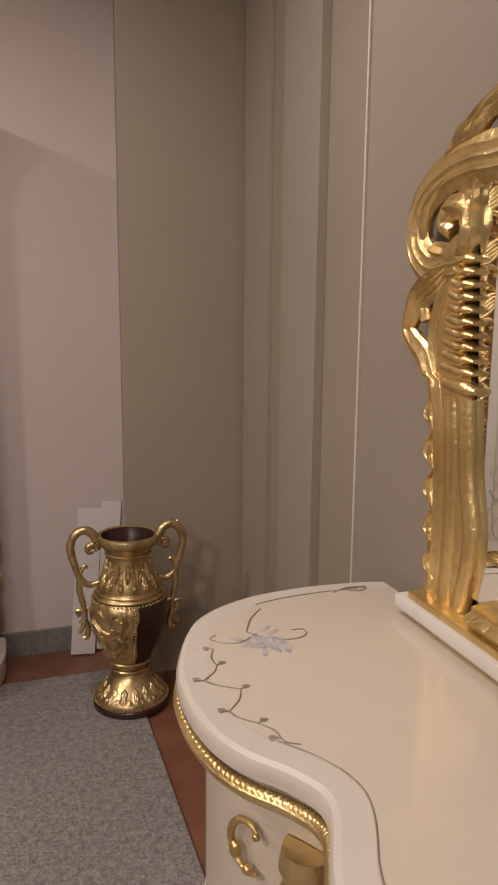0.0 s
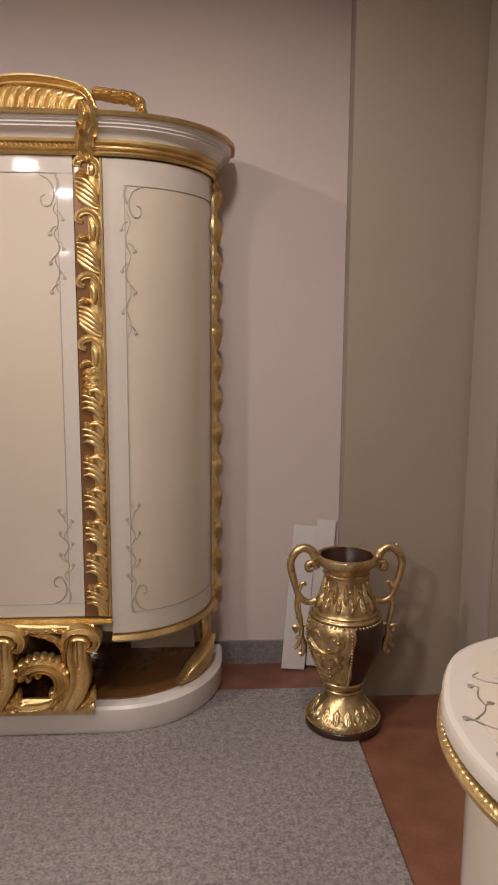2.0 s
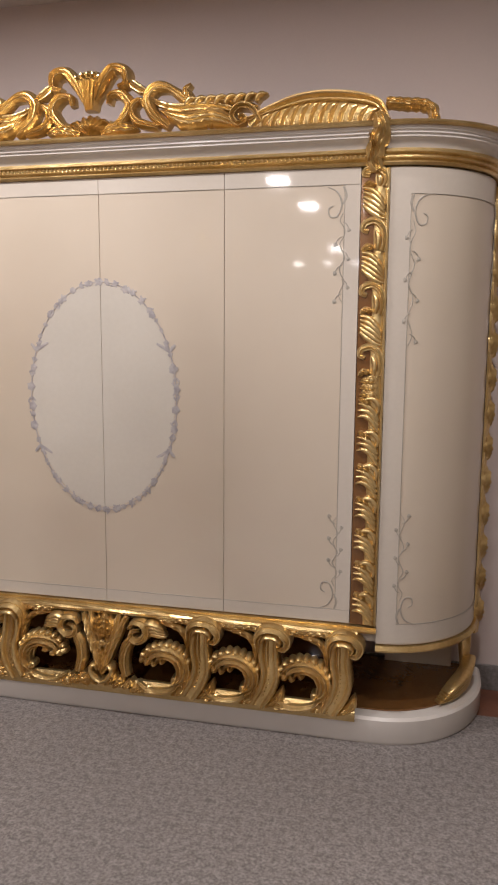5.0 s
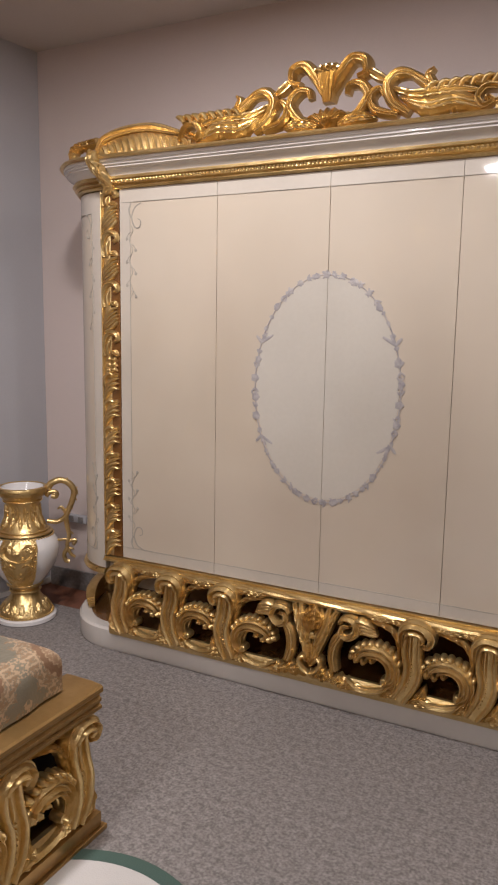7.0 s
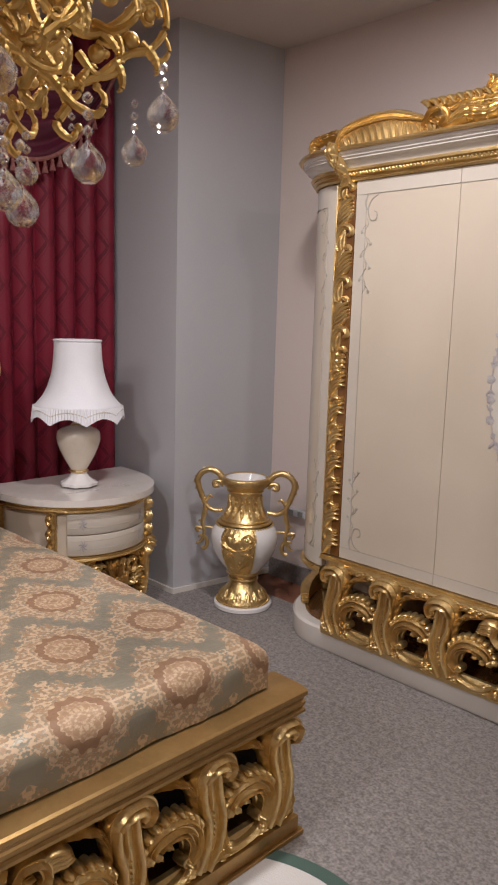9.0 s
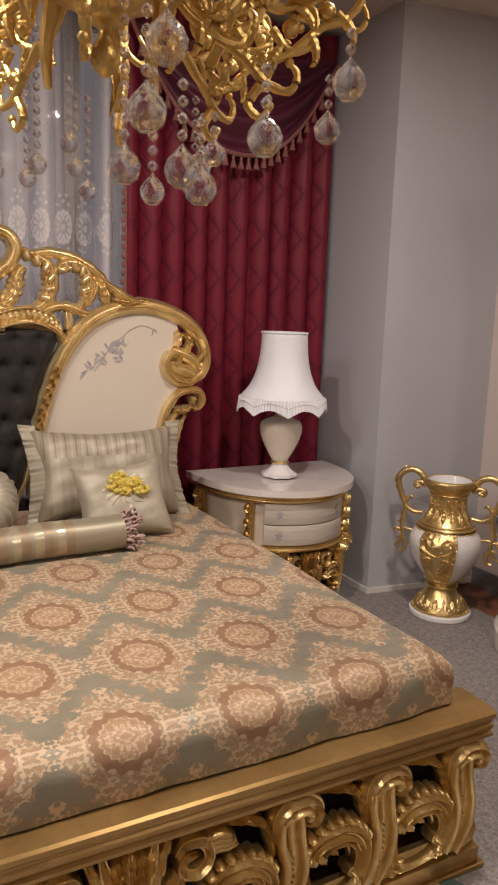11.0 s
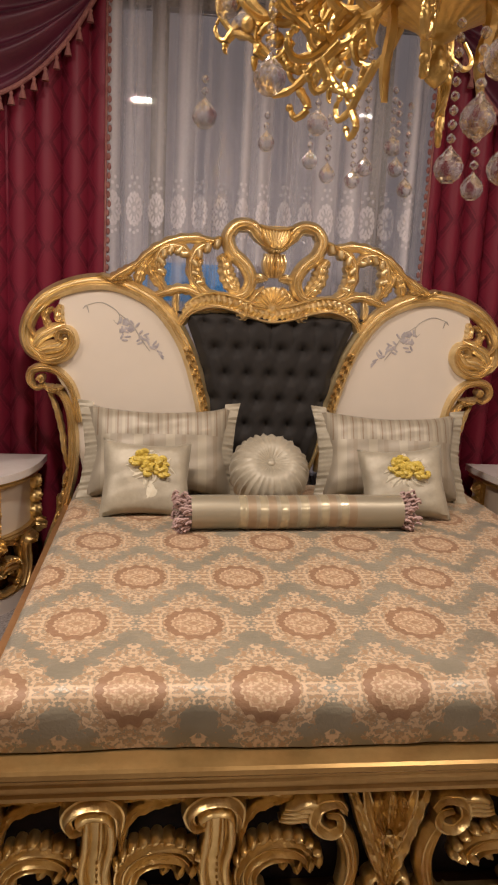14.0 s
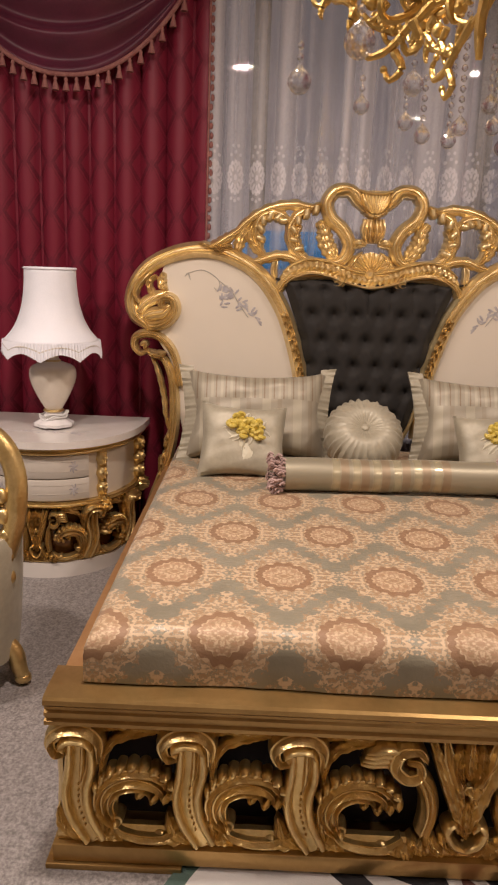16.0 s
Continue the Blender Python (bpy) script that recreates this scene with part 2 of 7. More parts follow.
def damask_material():
    """Wine-red damask: long lozenges between darker crossing bands, one column to each fold."""
    k = Mat("wine_damask", 0.6, 0.0, 0.0, 0.0, 0.25)
    x, y, z = k.xyz()
    wob = k.noise(60, 3) - 0.5
    a = ((y / 0.124).fract() - 0.5).abs() * 2.0
    v = ((z / 0.235).fract() - 0.5).abs() * 2.0
    m = a * 0.62 + v * 0.62 + wob * 0.10
    outer = (m - 0.80).abs().less(0.085)
    inner = (m - 0.62).abs().less(0.03)
    star = (a * 0.9 + (v * -1.0 + 1.0) * 1.3 + wob * 0.3).less(0.34)
    f = (outer.max(inner * 0.6).max(star * 0.5)).clip()
    c = k.mix(f * (wob * 1.6 + 0.8).clip(), (0.190, 0.015, 0.033), (0.105, 0.009, 0.020))
    k.set("Base Color", k.mix(k.noise(7, 3).step(0.3, 0.7) * 0.2, c, (0.15, 0.012, 0.028)))
    k.set("Roughness", f * 0.2 + 0.45)
    k.bump(k.noise(130, 2) + f * 0.3, 0.14, 0.002)
    return k.m


DAMASK = damask_material()


def tulle_material():
    """Sheer white voile with a row of lace rosettes."""
    k = Mat("sheer_voile", 0.8, 0.0, 0.0, 0.2)
    k.set("Base Color", (0.73, 0.69, 0.715))
    x, y, z = k.xyz()
    u, v = ((y / 0.105).fract() - 0.5) * 0.105, z - 1.845
    r = ((u * u) * 4.2 + v * v).sqrt()
    th = (u * 2.0).atan2(v)
    rim = (r - 0.068 - (th * 14.0).cos() * 0.006).abs().less(0.010)
    petal = (r - 0.045).abs().less(0.012) * (th * 10.0).cos().more(-0.25)
    rose = rim.max(petal).max(r.less(0.014))
    dots = None
    for du, dv in ((0.0, 0.118), (0.022, 0.104), (-0.022, 0.104), (0.012, 0.145), (-0.012, 0.145), (0.0, -0.110), (0.018, -0.100), (-0.018, -0.100)):
        d = ((u - du) * (u - du) * 1.6 + (v - dv) * (v - dv)).sqrt().less(0.0085)
        dots = d if dots is None else dots.max(d)
    ground = (r.less(0.082)) * 0.16
    folds = (k.noise(13, 2, 0.5, (0.0, 1.0, 0.012)) - 0.5) * 9.0
    fine = k.noise(90, 2) - 0.5
    f = (rose.max(dots) * 0.30 + ground + 0.29 + fine * 0.15 + folds * 0.24).clip()
    n = k.t.nodes
    tr, mx = n.new("ShaderNodeBsdfTransparent"), n.new("ShaderNodeMixShader")
    k.t.links.new(f.s, mx.inputs[0])
    k.t.links.new(tr.outputs[0], mx.inputs[1])
    k.t.links.new(k.b.outputs[0], mx.inputs[2])
    k.t.links.new(mx.outputs[0], n["Material Output"].inputs[0])
    return k.m


TULLE = tulle_material()


def glass_material(name, ior=1.5, rough=0.0, tint=(1, 1, 1)):
    k = Mat(name, rough)
    k.set("Base Color", tint)
    k.set("Transmission Weight", 1.0)
    k.set("IOR", ior)
    return k.m




def crystal_material():
    """Clear glass that also lets the room behind shine straight through."""
    k = Mat("cut_crystal", 0.0)
    k.set("Base Color", (1, 1, 1))
    k.set("Transmission Weight", 0.93)
    k.set("IOR", 1.45)
    n = k.t.nodes
    tr, mx = n.new("ShaderNodeBsdfTransparent"), n.new("ShaderNodeMixShader")
    mx.inputs[0].default_value = 0.52
    k.t.links.new(tr.outputs[0], mx.inputs[1])
    k.t.links.new(k.b.outputs[0], mx.inputs[2])
    k.t.links.new(mx.outputs[0], n["Material Output"].inputs[0])
    return k.m


CRYSTAL = crystal_material()
GLASS = glass_material("window_glass", 1.45)
MIRROR = Mat("silvered_mirror", 0.015, 1.0)
MIRROR.set("Base Color", (0.86, 0.87, 0.86))
MIRROR = MIRROR.m


def glow_material(name, colour, strength):
    k = Mat(name)
    k.set("Base Color", colour)
    k.set("Emission Color", colour)
    k.set("Emission Strength", strength)
    return k.m


def rug_material():
    """Black, white and brown sharp wedges inside a green rim."""
    k = Mat("geometric_pile_rug", 0.9)
    x, y, z = k.xyz()
    r = ((x / 0.565) * (x / 0.565) + (y / 0.84) * (y / 0.84)).sqrt()
    th = (x / 0.565).atan2(y / 0.84)
    zig = ((th * (12 / 6.2832)).fract() - 0.5).abs() * 2.0
    star = (r + zig * 0.35).less(0.80)
    star2 = (r + zig * 0.35).less(0.58)
    c = k.mix(star, (0.60, 0.57, 0.55), (0.02, 0.018, 0.02))
    c = k.mix(star2, c, (0.62, 0.59, 0.57))
    c = k.mix((r + zig * 0.3).less(0.42), c, (0.12, 0.05, 0.04))
    c = k.mix(r.more(0.945), c, (0.07, 0.115, 0.095))
    k.set("Base Color", c)
    k.bump(k.noise(220, 2), 0.4, 0.003)
    return k.m


RUG = rug_material()


# ---- ceiling lamps, with an added fill ----
# the second, at (0.08, 1.5), is an added fill that brightens the north wall
for lx, ly, lp in ((-1.8, 1.62, 32), (0.08, 1.5, 21), (-1.74, -0.22, 42), (-1.48, -1.76, 40), (-1.4, -3.16, 30), (-1.55, -7.2, 24), (-2.6, -9.8, 14), (-2.0, -9.8, 10), (-1.4, -9.8, 10)):
    area_lamp("downlight", (lx, ly, 2.935), (lx, ly, 0), 0.17, lp, (1.0, 0.895, 0.81))


# ---- mesh helpers ----
def mesh_of(name, bm, material, smooth=True):
    bmesh.ops.recalc_face_normals(bm, faces=bm.faces)
    small = len(bm.faces) < 1500
    if smooth and small:
        # keep large flat faces flat beside their narrow bevels
        for f in bm.faces:
            f.smooth = True
        area = {f: f.calc_area() + 1e-12 for f in bm.faces}
        for e in bm.edges:
            if len(e.link_faces) == 2:
                a, b = (area[f] for f in e.link_faces)
                if max(a, b) > 40 * min(a, b) or e.calc_face_angle(0.0) > radians(38):
                    e.smooth = False
    me = bpy.data.meshes.new(name)
    bm.to_mesh(me)
    bm.free()
    me.materials.append(material)
    if smooth and not small:
        me.polygons.foreach_set("use_smooth", [True] * len(me.polygons))
        me.set_sharp_from_angle(angle=radians(38))
    return me


def part(name, bm, material, parent=None, label="", smooth=True):
    ob = new(name, mesh_of(name, bm, material, smooth))
    if parent is not None:
        ob.parent = parent
    if label:
        ob["label"] = label
    return ob


def thing(name, label, category, place=(0, 0, 0), group="", kind="", turn=0.0):
    ob = new(name)
    ob.empty_display_size = 0.1
    ob.matrix_basis = pose(*place, 0, 0, turn)
    return tagged(ob, label, category, group, kind)


def structure(name, bm, material, label, category, smooth=False):
    return tagged(part(name, bm, material, None, "", smooth), label, category, "", "structure")


def box(bm, x0, x1, y0, y1, z0, z1, bevel=0.0):
    vs = [bm.verts.new((x, y, z)) for x in (x0, x1) for y in (y0, y1) for z in (z0, z1)]
    fs = [bm.faces.new([vs[i] for i in q]) for q in ((0, 1, 3, 2), (4, 6, 7, 5), (0, 4, 5, 1), (2, 3, 7, 6), (0, 2, 6, 4), (1, 5, 7, 3))]
    if bevel:
        es = list({e for f in fs for e in f.edges})
        bmesh.ops.bevel(bm, geom=es, offset=bevel, segments=2, affect="EDGES", profile=0.6)
    return bm


def boxed(*a, **k):
    return box(bmesh.new(), *a, **k)


def prism(bm, outline, z0, z1, bevel=0.0):
    """An upright prism over a closed outline of (x, y)."""
    lo = [bm.verts.new((x, y, z0)) for x, y in outline]
    hi = [bm.verts.new((x, y, z1)) for x, y in outline]
    n = len(outline)
    bm.faces.new(lo[::-1])
    top = bm.faces.new(hi)
    for i in range(n):
        bm.faces.new((lo[i], lo[(i + 1) % n], hi[(i + 1) % n], hi[i]))
    if bevel:
        bmesh.ops.bevel(bm, geom=list(top.edges), offset=bevel, segments=3, affect="EDGES", profile=0.5)
    return bm


def lathe(bm, profile, segs=40, place=(0, 0, 0), wave=None, close=True):
    """Turns (radius, z) about z. wave(angle, i) scales a radius."""
    rings = []
    for i, (r, z) in enumerate(profile):
        ring = []
        for s in range(segs):
            a = 2 * math.pi * s / segs
            q = r * (wave(a, i) if wave else 1.0)
            ring.append(bm.verts.new((place[0] + q * math.cos(a), place[1] + q * math.sin(a), place[2] + z)))
        rings.append(ring)
    for a, b in zip(rings, rings[1:]):
        for s in range(segs):
            bm.faces.new((a[s], a[(s + 1) % segs], b[(s + 1) % segs], b[s]))
    if close:
        bm.faces.new(rings[0][::-1])
        bm.faces.new(rings[-1])
    return bm


def spline(pts, n=8):
    """A smooth run through points of any dimension."""
    p = [np.array(q, float) for q in pts]
    p = [2 * p[0] - p[1], *p, 2 * p[-1] - p[-2]]
    out = []
    for a, b, c, d in zip(p, p[1:], p[2:], p[3:]):
        for k in range(n):
            t = k / n
            out.append(0.5 * (2 * b + (c - a) * t + (2 * a - 5 * b + 4 * c - d) * t * t + (3 * b - a - 3 * c + d) * t ** 3))
    out.append(p[-2])
    return out


def flat(u, v, w):
    return (u, w, v)


def strand(bm, pts, width, height, to=flat, ridges=1, chevron=0.0, lobes=0, n=7, back=0.012, taper=(0.35, 0.35), wide=None, across=0):
    """A carved band along a run of (u, v) points: a raised, ridged front over a flat back. lobes cut its rim into leaf tips,
    chevron slants grooves across it. to(u, v, w) lays it on a surface; w points out to the viewer's side as negative depth."""
    across = across or (12 if ridges > 1 else 8)
    path = spline(pts, n)
    m = len(path)
    seg = [0.0]
    for a, b in zip(path, path[1:]):
        seg.append(seg[-1] + float(np.linalg.norm((b - a)[:2])))
    total = max(seg[-1], 1e-6)
    rows = []
    for i, p in enumerate(path):
        t = seg[i] / total
        d = path[min(i + 1, m - 1)] - path[max(i - 1, 0)]
        d = d[:2] / (np.linalg.norm(d[:2]) + 1e-9)
        nx, ny = -d[1], d[0]
        if wide:
            f = wide(t)
        else:
            f = min(1.0, taper[0] + (1 - taper[0]) * t / 0.3, taper[1] + (1 - taper[1]) * (1 - t) / 0.3)
        row = []
        base = float(p[2]) if len(p) > 2 else 0.0
        for k in range(across + 1):
            s = -1 + 2 * k / across
            wloc = width * f * 0.5
            if lobes:
                wloc *= 0.80 + 0.24 * abs(math.sin(math.pi * lobes * t + 0.25)) * abs(s)
            h = max(0.0, 1 - s * s) ** 0.5 * 0.7 + 0.3
            h *= 1 + 0.17 * math.cos(2 * math.pi * ridges * s)
            if chevron:
                h *= 1 + 0.13 * math.sin(2 * math.pi * (chevron * t + 0.9 * abs(s)))
            h *= (0.45 + 0.55 * f)
            off = s * wloc
            row.append(bm.verts.new(to(p[0] + nx * off, p[1] + ny * off, -(height * h + base))))
        row.append(bm.verts.new(to(p[0] + nx * wloc, p[1] + ny * wloc, back - base)))
        row.append(bm.verts.new(to(p[0] - nx * wloc, p[1] - ny * wloc, back - base)))
        rows.append(row)
    c = across + 3
    for a, b in zip(rows, rows[1:]):
        for k in range(c):
            bm.faces.new((a[k], a[(k + 1) % c], b[(k + 1) % c], b[k]))
    bm.faces.new(rows[0])
    bm.faces.new(rows[-1][::-1])
    return bm


def boss(bm, u, v, r, h, to=flat, petals=0, segs=18):
    """A raised rosette or bead."""
    rings = []
    for j, (q, z) in enumerate(((1.0, -0.3), (1.0, 0.1), (0.8, 0.55), (0.55, 0.6), (0.45, 0.8), (0.22, 1.0))):
        ring = []
        for s in range(segs):
            a = 2 * math.pi * s / segs
            f = 1 + (0.16 * math.cos(petals * a) if petals and j < 4 else 0)
            ring.append(bm.verts.new(to(u + r * q * f * math.cos(a), v + r * q * f * math.sin(a), -h * z)))
        rings.append(ring)
    for a, b in zip(rings, rings[1:]):
        for s in range(segs):
            bm.faces.new((a[s], a[(s + 1) % segs], b[(s + 1) % segs], b[s]))
    bm.faces.new(rings[-1])
    bm.faces.new(rings[0][::-1])
    return bm


def tube(bm, pts, radius, n=6, segs=8, closed_ends=True, radii=None):
    """A round rod along a run of 3D points."""
    path = [Vector(p) for p in spline(pts, n)]
    rings = []
    up = Vector((0.13, 0.31, 0.94)).normalized()
    for i, p in enumerate(path):
        d = (path[min(i + 1, len(path) - 1)] - path[max(i - 1, 0)]).normalized()
        a = d.cross(up)
        if a.length < 1e-4:
            a = d.cross(Vector((1, 0, 0)))
        a.normalize()
        b = d.cross(a)
        r = radius * (radii(i / (len(path) - 1)) if radii else 1.0)
        rings.append([bm.verts.new(p + r * (math.cos(2 * math.pi * s / segs) * a + math.sin(2 * math.pi * s / segs) * b)) for s in range(segs)])
    for a, b in zip(rings, rings[1:]):
        for s in range(segs):
            bm.faces.new((a[s], a[(s + 1) % segs], b[(s + 1) % segs], b[s]))
    if closed_ends:
        bm.faces.new(rings[0][::-1])
        bm.faces.new(rings[-1])
    return bm


def ball(bm, c, r, squash=(1, 1, 1), u=12, v=8):
    g = bmesh.ops.create_uvsphere(bm, u_segments=u, v_segments=v, radius=r)
    for q in g["verts"]:
        q.co = Vector((q.co.x * squash[0] + c[0], q.co.y * squash[1] + c[1], q.co.z * squash[2] + c[2]))
    return bm


def sheet(bm, nu, nv, f, thick=None):
    """A grid of f(u, v), u and v from 0 to 1; thick(u, v) is the vector to a second skin."""
    a = [[bm.verts.new(f(i / nu, j / nv)) for j in range(nv + 1)] for i in range(nu + 1)]
    for i in range(nu):
        for j in range(nv):
            bm.faces.new((a[i][j], a[i + 1][j], a[i + 1][j + 1], a[i][j + 1]))
    if thick is not None:
        d = Vector(thick)
        b = [[bm.verts.new(Vector(v.co) + d) for v in row] for row in a]
        for i in range(nu):
            for j in range(nv):
                bm.faces.new((b[i][j + 1], b[i + 1][j + 1], b[i + 1][j], b[i][j]))
        for i in range(nu):
            bm.faces.new((a[i + 1][0], a[i][0], b[i][0], b[i + 1][0]))
            bm.faces.new((a[i][nv], a[i + 1][nv], b[i + 1][nv], b[i][nv]))
        for j in range(nv):
            bm.faces.new((a[0][j], a[0][j + 1], b[0][j + 1], b[0][j]))
            bm.faces.new((a[nu][j + 1], a[nu][j], b[nu][j], b[nu][j + 1]))
    return bm


# ---- the room ----
NORTH, WEST, SOUTH, EAST, TOP = 3.15, -4.05, -12.0, 1.16, 2.96

structure("floor", boxed(-4.3, 2.0, SOUTH - 0.2, 3.4, -0.12, -0.012), TERRA, "dark terracotta floor seen along the walls", "floor")
structure("carpet", boxed(-4.0, 0.668, SOUTH + 0.02, 2.877, -0.0115, 0.0, bevel=0.003), CARPET, "speckled grey low-pile carpet over the floor", "carpet")
structure("ceiling", boxed(-4.3, 2.0, SOUTH - 0.2, 3.4, TOP, TOP + 0.12), CEIL, "plain pale beige painted ceiling", "ceiling")
structure("wall_north", boxed(-4.3, 1.4, NORTH, NORTH + 0.15, -0.012, TOP), WALL_N, "plain rosy beige painted wall", "wall")
structure("wall_south", boxed(-4.3, 2.0, SOUTH - 0.15, SOUTH, -0.012, TOP), WALL_N, "plain rosy beige painted wall", "wall")
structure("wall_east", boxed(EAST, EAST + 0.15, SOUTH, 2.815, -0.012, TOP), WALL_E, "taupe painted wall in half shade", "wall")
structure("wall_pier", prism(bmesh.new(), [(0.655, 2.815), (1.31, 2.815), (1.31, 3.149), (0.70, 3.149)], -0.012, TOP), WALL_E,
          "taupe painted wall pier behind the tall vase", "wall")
structure("wall_pillar", prism(bmesh.new(), [(-4.2, 2.483), (-3.35, 2.483), (-3.26, NORTH - 0.001), (-4.2, NORTH - 0.001)], -0.012, TOP), WALL_P, "blue-grey painted wall pillar beside the window", "wall")
structure("pillar_trim", prism(bmesh.new(), [(-4.0, 2.47), (-3.338, 2.47), (-3.246, 3.148), (-3.2595, 3.148), (-3.3495, 2.4825), (-4.0, 2.4825)], 0.0, 0.028),
          WHITE, "thin white trim round the foot of the pillar", "trim")
structure("baseboard", boxed(-3.245, 0.675, NORTH - 0.014, NORTH - 0.001, -0.012, 0.10, bevel=0.002), GRANITE, "grey granite skirting along the wall", "baseboard")


def window_wall():
    bm = bmesh.new()
    x0, x1 = WEST - 0.15, WEST
    box(bm, x0, x1, SOUTH, -1.2, -0.012, TOP)
    box(bm, x0, x1, 2.2, 2.482, -0.012, TOP)
    box(bm, x0, x1, -1.2, 2.2, -0.012, 0.45)
    box(bm, x0, x1, -1.2, 2.2, 2.85, TOP)
    structure("wall_west", bm, WALL_P, "blue-grey wall round the wide window", "wall")
    win = thing("window_1", "wide shop window behind sheer curtains", "window", kind="structure")
    for y0, y1 in ((-1.2, -0.05), (-0.05, 1.08), (1.08, 2.2)):
        part("window_frame", box(box(box(box(bmesh.new(), x0 + 0.05, x1 - 0.02, y0, y0 + 0.04, 0.45, 2.85), x0 + 0.05, x1 - 0.02, y1 - 0.04, y1, 0.45, 2.85),
             x0 + 0.05, x1 - 0.02, y0 + 0.04, y1 - 0.04, 0.45, 0.5), x0 + 0.05, x1 - 0.02, y0 + 0.04, y1 - 0.04, 2.8, 2.85), GRANITE, win, "dark grey frame", False)
        p = part("pane", boxed(x0 + 0.08, x0 + 0.088, y0 + 0.041, y1 - 0.041, 0.501, 2.799), GLASS, win, "clear glass", False)
        p.visible_shadow = False
    # flat board whose even glow replaces the light of the hall outside
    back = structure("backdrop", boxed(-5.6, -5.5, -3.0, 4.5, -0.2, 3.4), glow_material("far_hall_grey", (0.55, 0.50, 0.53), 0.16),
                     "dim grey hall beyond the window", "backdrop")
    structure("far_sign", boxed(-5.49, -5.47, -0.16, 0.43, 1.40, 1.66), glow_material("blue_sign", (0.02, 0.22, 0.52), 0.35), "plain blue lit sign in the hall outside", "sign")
    return back


window_wall()


# ---- carved frieze shared by bed, wardrobe and bedside tables ----
def leaf(bm, pts, width, height, to, lobes=5):
    return strand(bm, pts, width, height, to, ridges=2, chevron=lobes, lobes=lobes, taper=(0.5, 0.12))


def s_post(bm, u, h, to, s=1, k=1.0, last=False):
    """An upright fluted S with a rolled head and a row of pearls; s mirrors it."""
    q = lambda a, b: (u + s * a * k, b * h)
    strand(bm, [q(0.008, 0.88), q(0.012, 0.66), q(0.004, 0.43), q(0.016, 0.23), q(0.05, 0.03)], 0.058 * k, 0.020, to, ridges=0, taper=(1, 1), n=7)
    strand(bm, [q(-0.014, 0.84), q(-0.016, 0.62), q(-0.024, 0.42), q(-0.008, 0.22), q(0.03, 0.02)], 0.024 * k, 0.034, to, ridges=0, taper=(0.9, 0.8), n=7, across=6)
    strand(bm, [q(0.036, 0.86), q(0.040, 0.64), q(0.028, 0.44), q(0.038, 0.25), q(0.068, 0.06)], 0.026 * k, 0.036, to, ridges=0, taper=(0.9, 0.8), n=7, across=6)
    strand(bm, [q(0.018, 0.84), q(0.018, 0.66), q(0.012, 0.50)], 0.018 * k, 0.032, to, ridges=0, taper=(0.8, 0.4), n=6, across=5)
    for i in range(8):
        b = 0.50 - 0.047 * i
        boss(bm, *q(0.009 + 0.10 * max(0.0, 0.34 - b), b), 0.0068 * k, 0.032, to, 0, 7)
    # rolled head: three flutes wrapped over one another
    strand(bm, [q(0.056, 0.68), q(0.056, 0.86), q(0.026, 0.955), q(-0.026, 0.945), q(-0.056, 0.85), q(-0.046, 0.745), q(-0.022, 0.745)], 0.040 * k, 0.054, to, ridges=1, taper=(0.3, 0.5), n=8)
    strand(bm, [q(0.040, 0.80), q(0.026, 0.885), q(-0.008, 0.895), q(-0.030, 0.84), q(-0.024, 0.78)], 0.026 * k, 0.058, to, ridges=0, taper=(0.5, 0.5), n=7, across=6)
    # leaf that parts from the stem and forms the arch beside it
    leaf(bm, [q(0.060, 0.50), q(0.064, 0.68), q(0.084, 0.81), q(0.125, 0.88), q(0.19, 0.90)], 0.024 * k, 0.026, to, 6)
    strand(bm, [q(0.060, 0.92), q(0.100, 0.955), q(0.150, 0.945), q(0.205, 0.965)], 0.034 * k, 0.020, to, ridges=2, chevron=5, lobes=6, taper=(0.7, 0.4))
    if not last:
        leaf(bm, [q(-0.05, 0.90), q(-0.085, 0.955), q(-0.115, 0.95), q(-0.14, 0.92)], 0.030 * k, 0.020, to, 4)
    # blades at the foot
    leaf(bm, [q(0.075, 0.05), q(0.058, 0.24), q(0.064, 0.44)], 0.034 * k, 0.026, to, 5)
    leaf(bm, [q(0.02, 0.02), q(-0.028, 0.12), q(-0.044, 0.27)], 0.036 * k, 0.024, to, 4)
    return bm


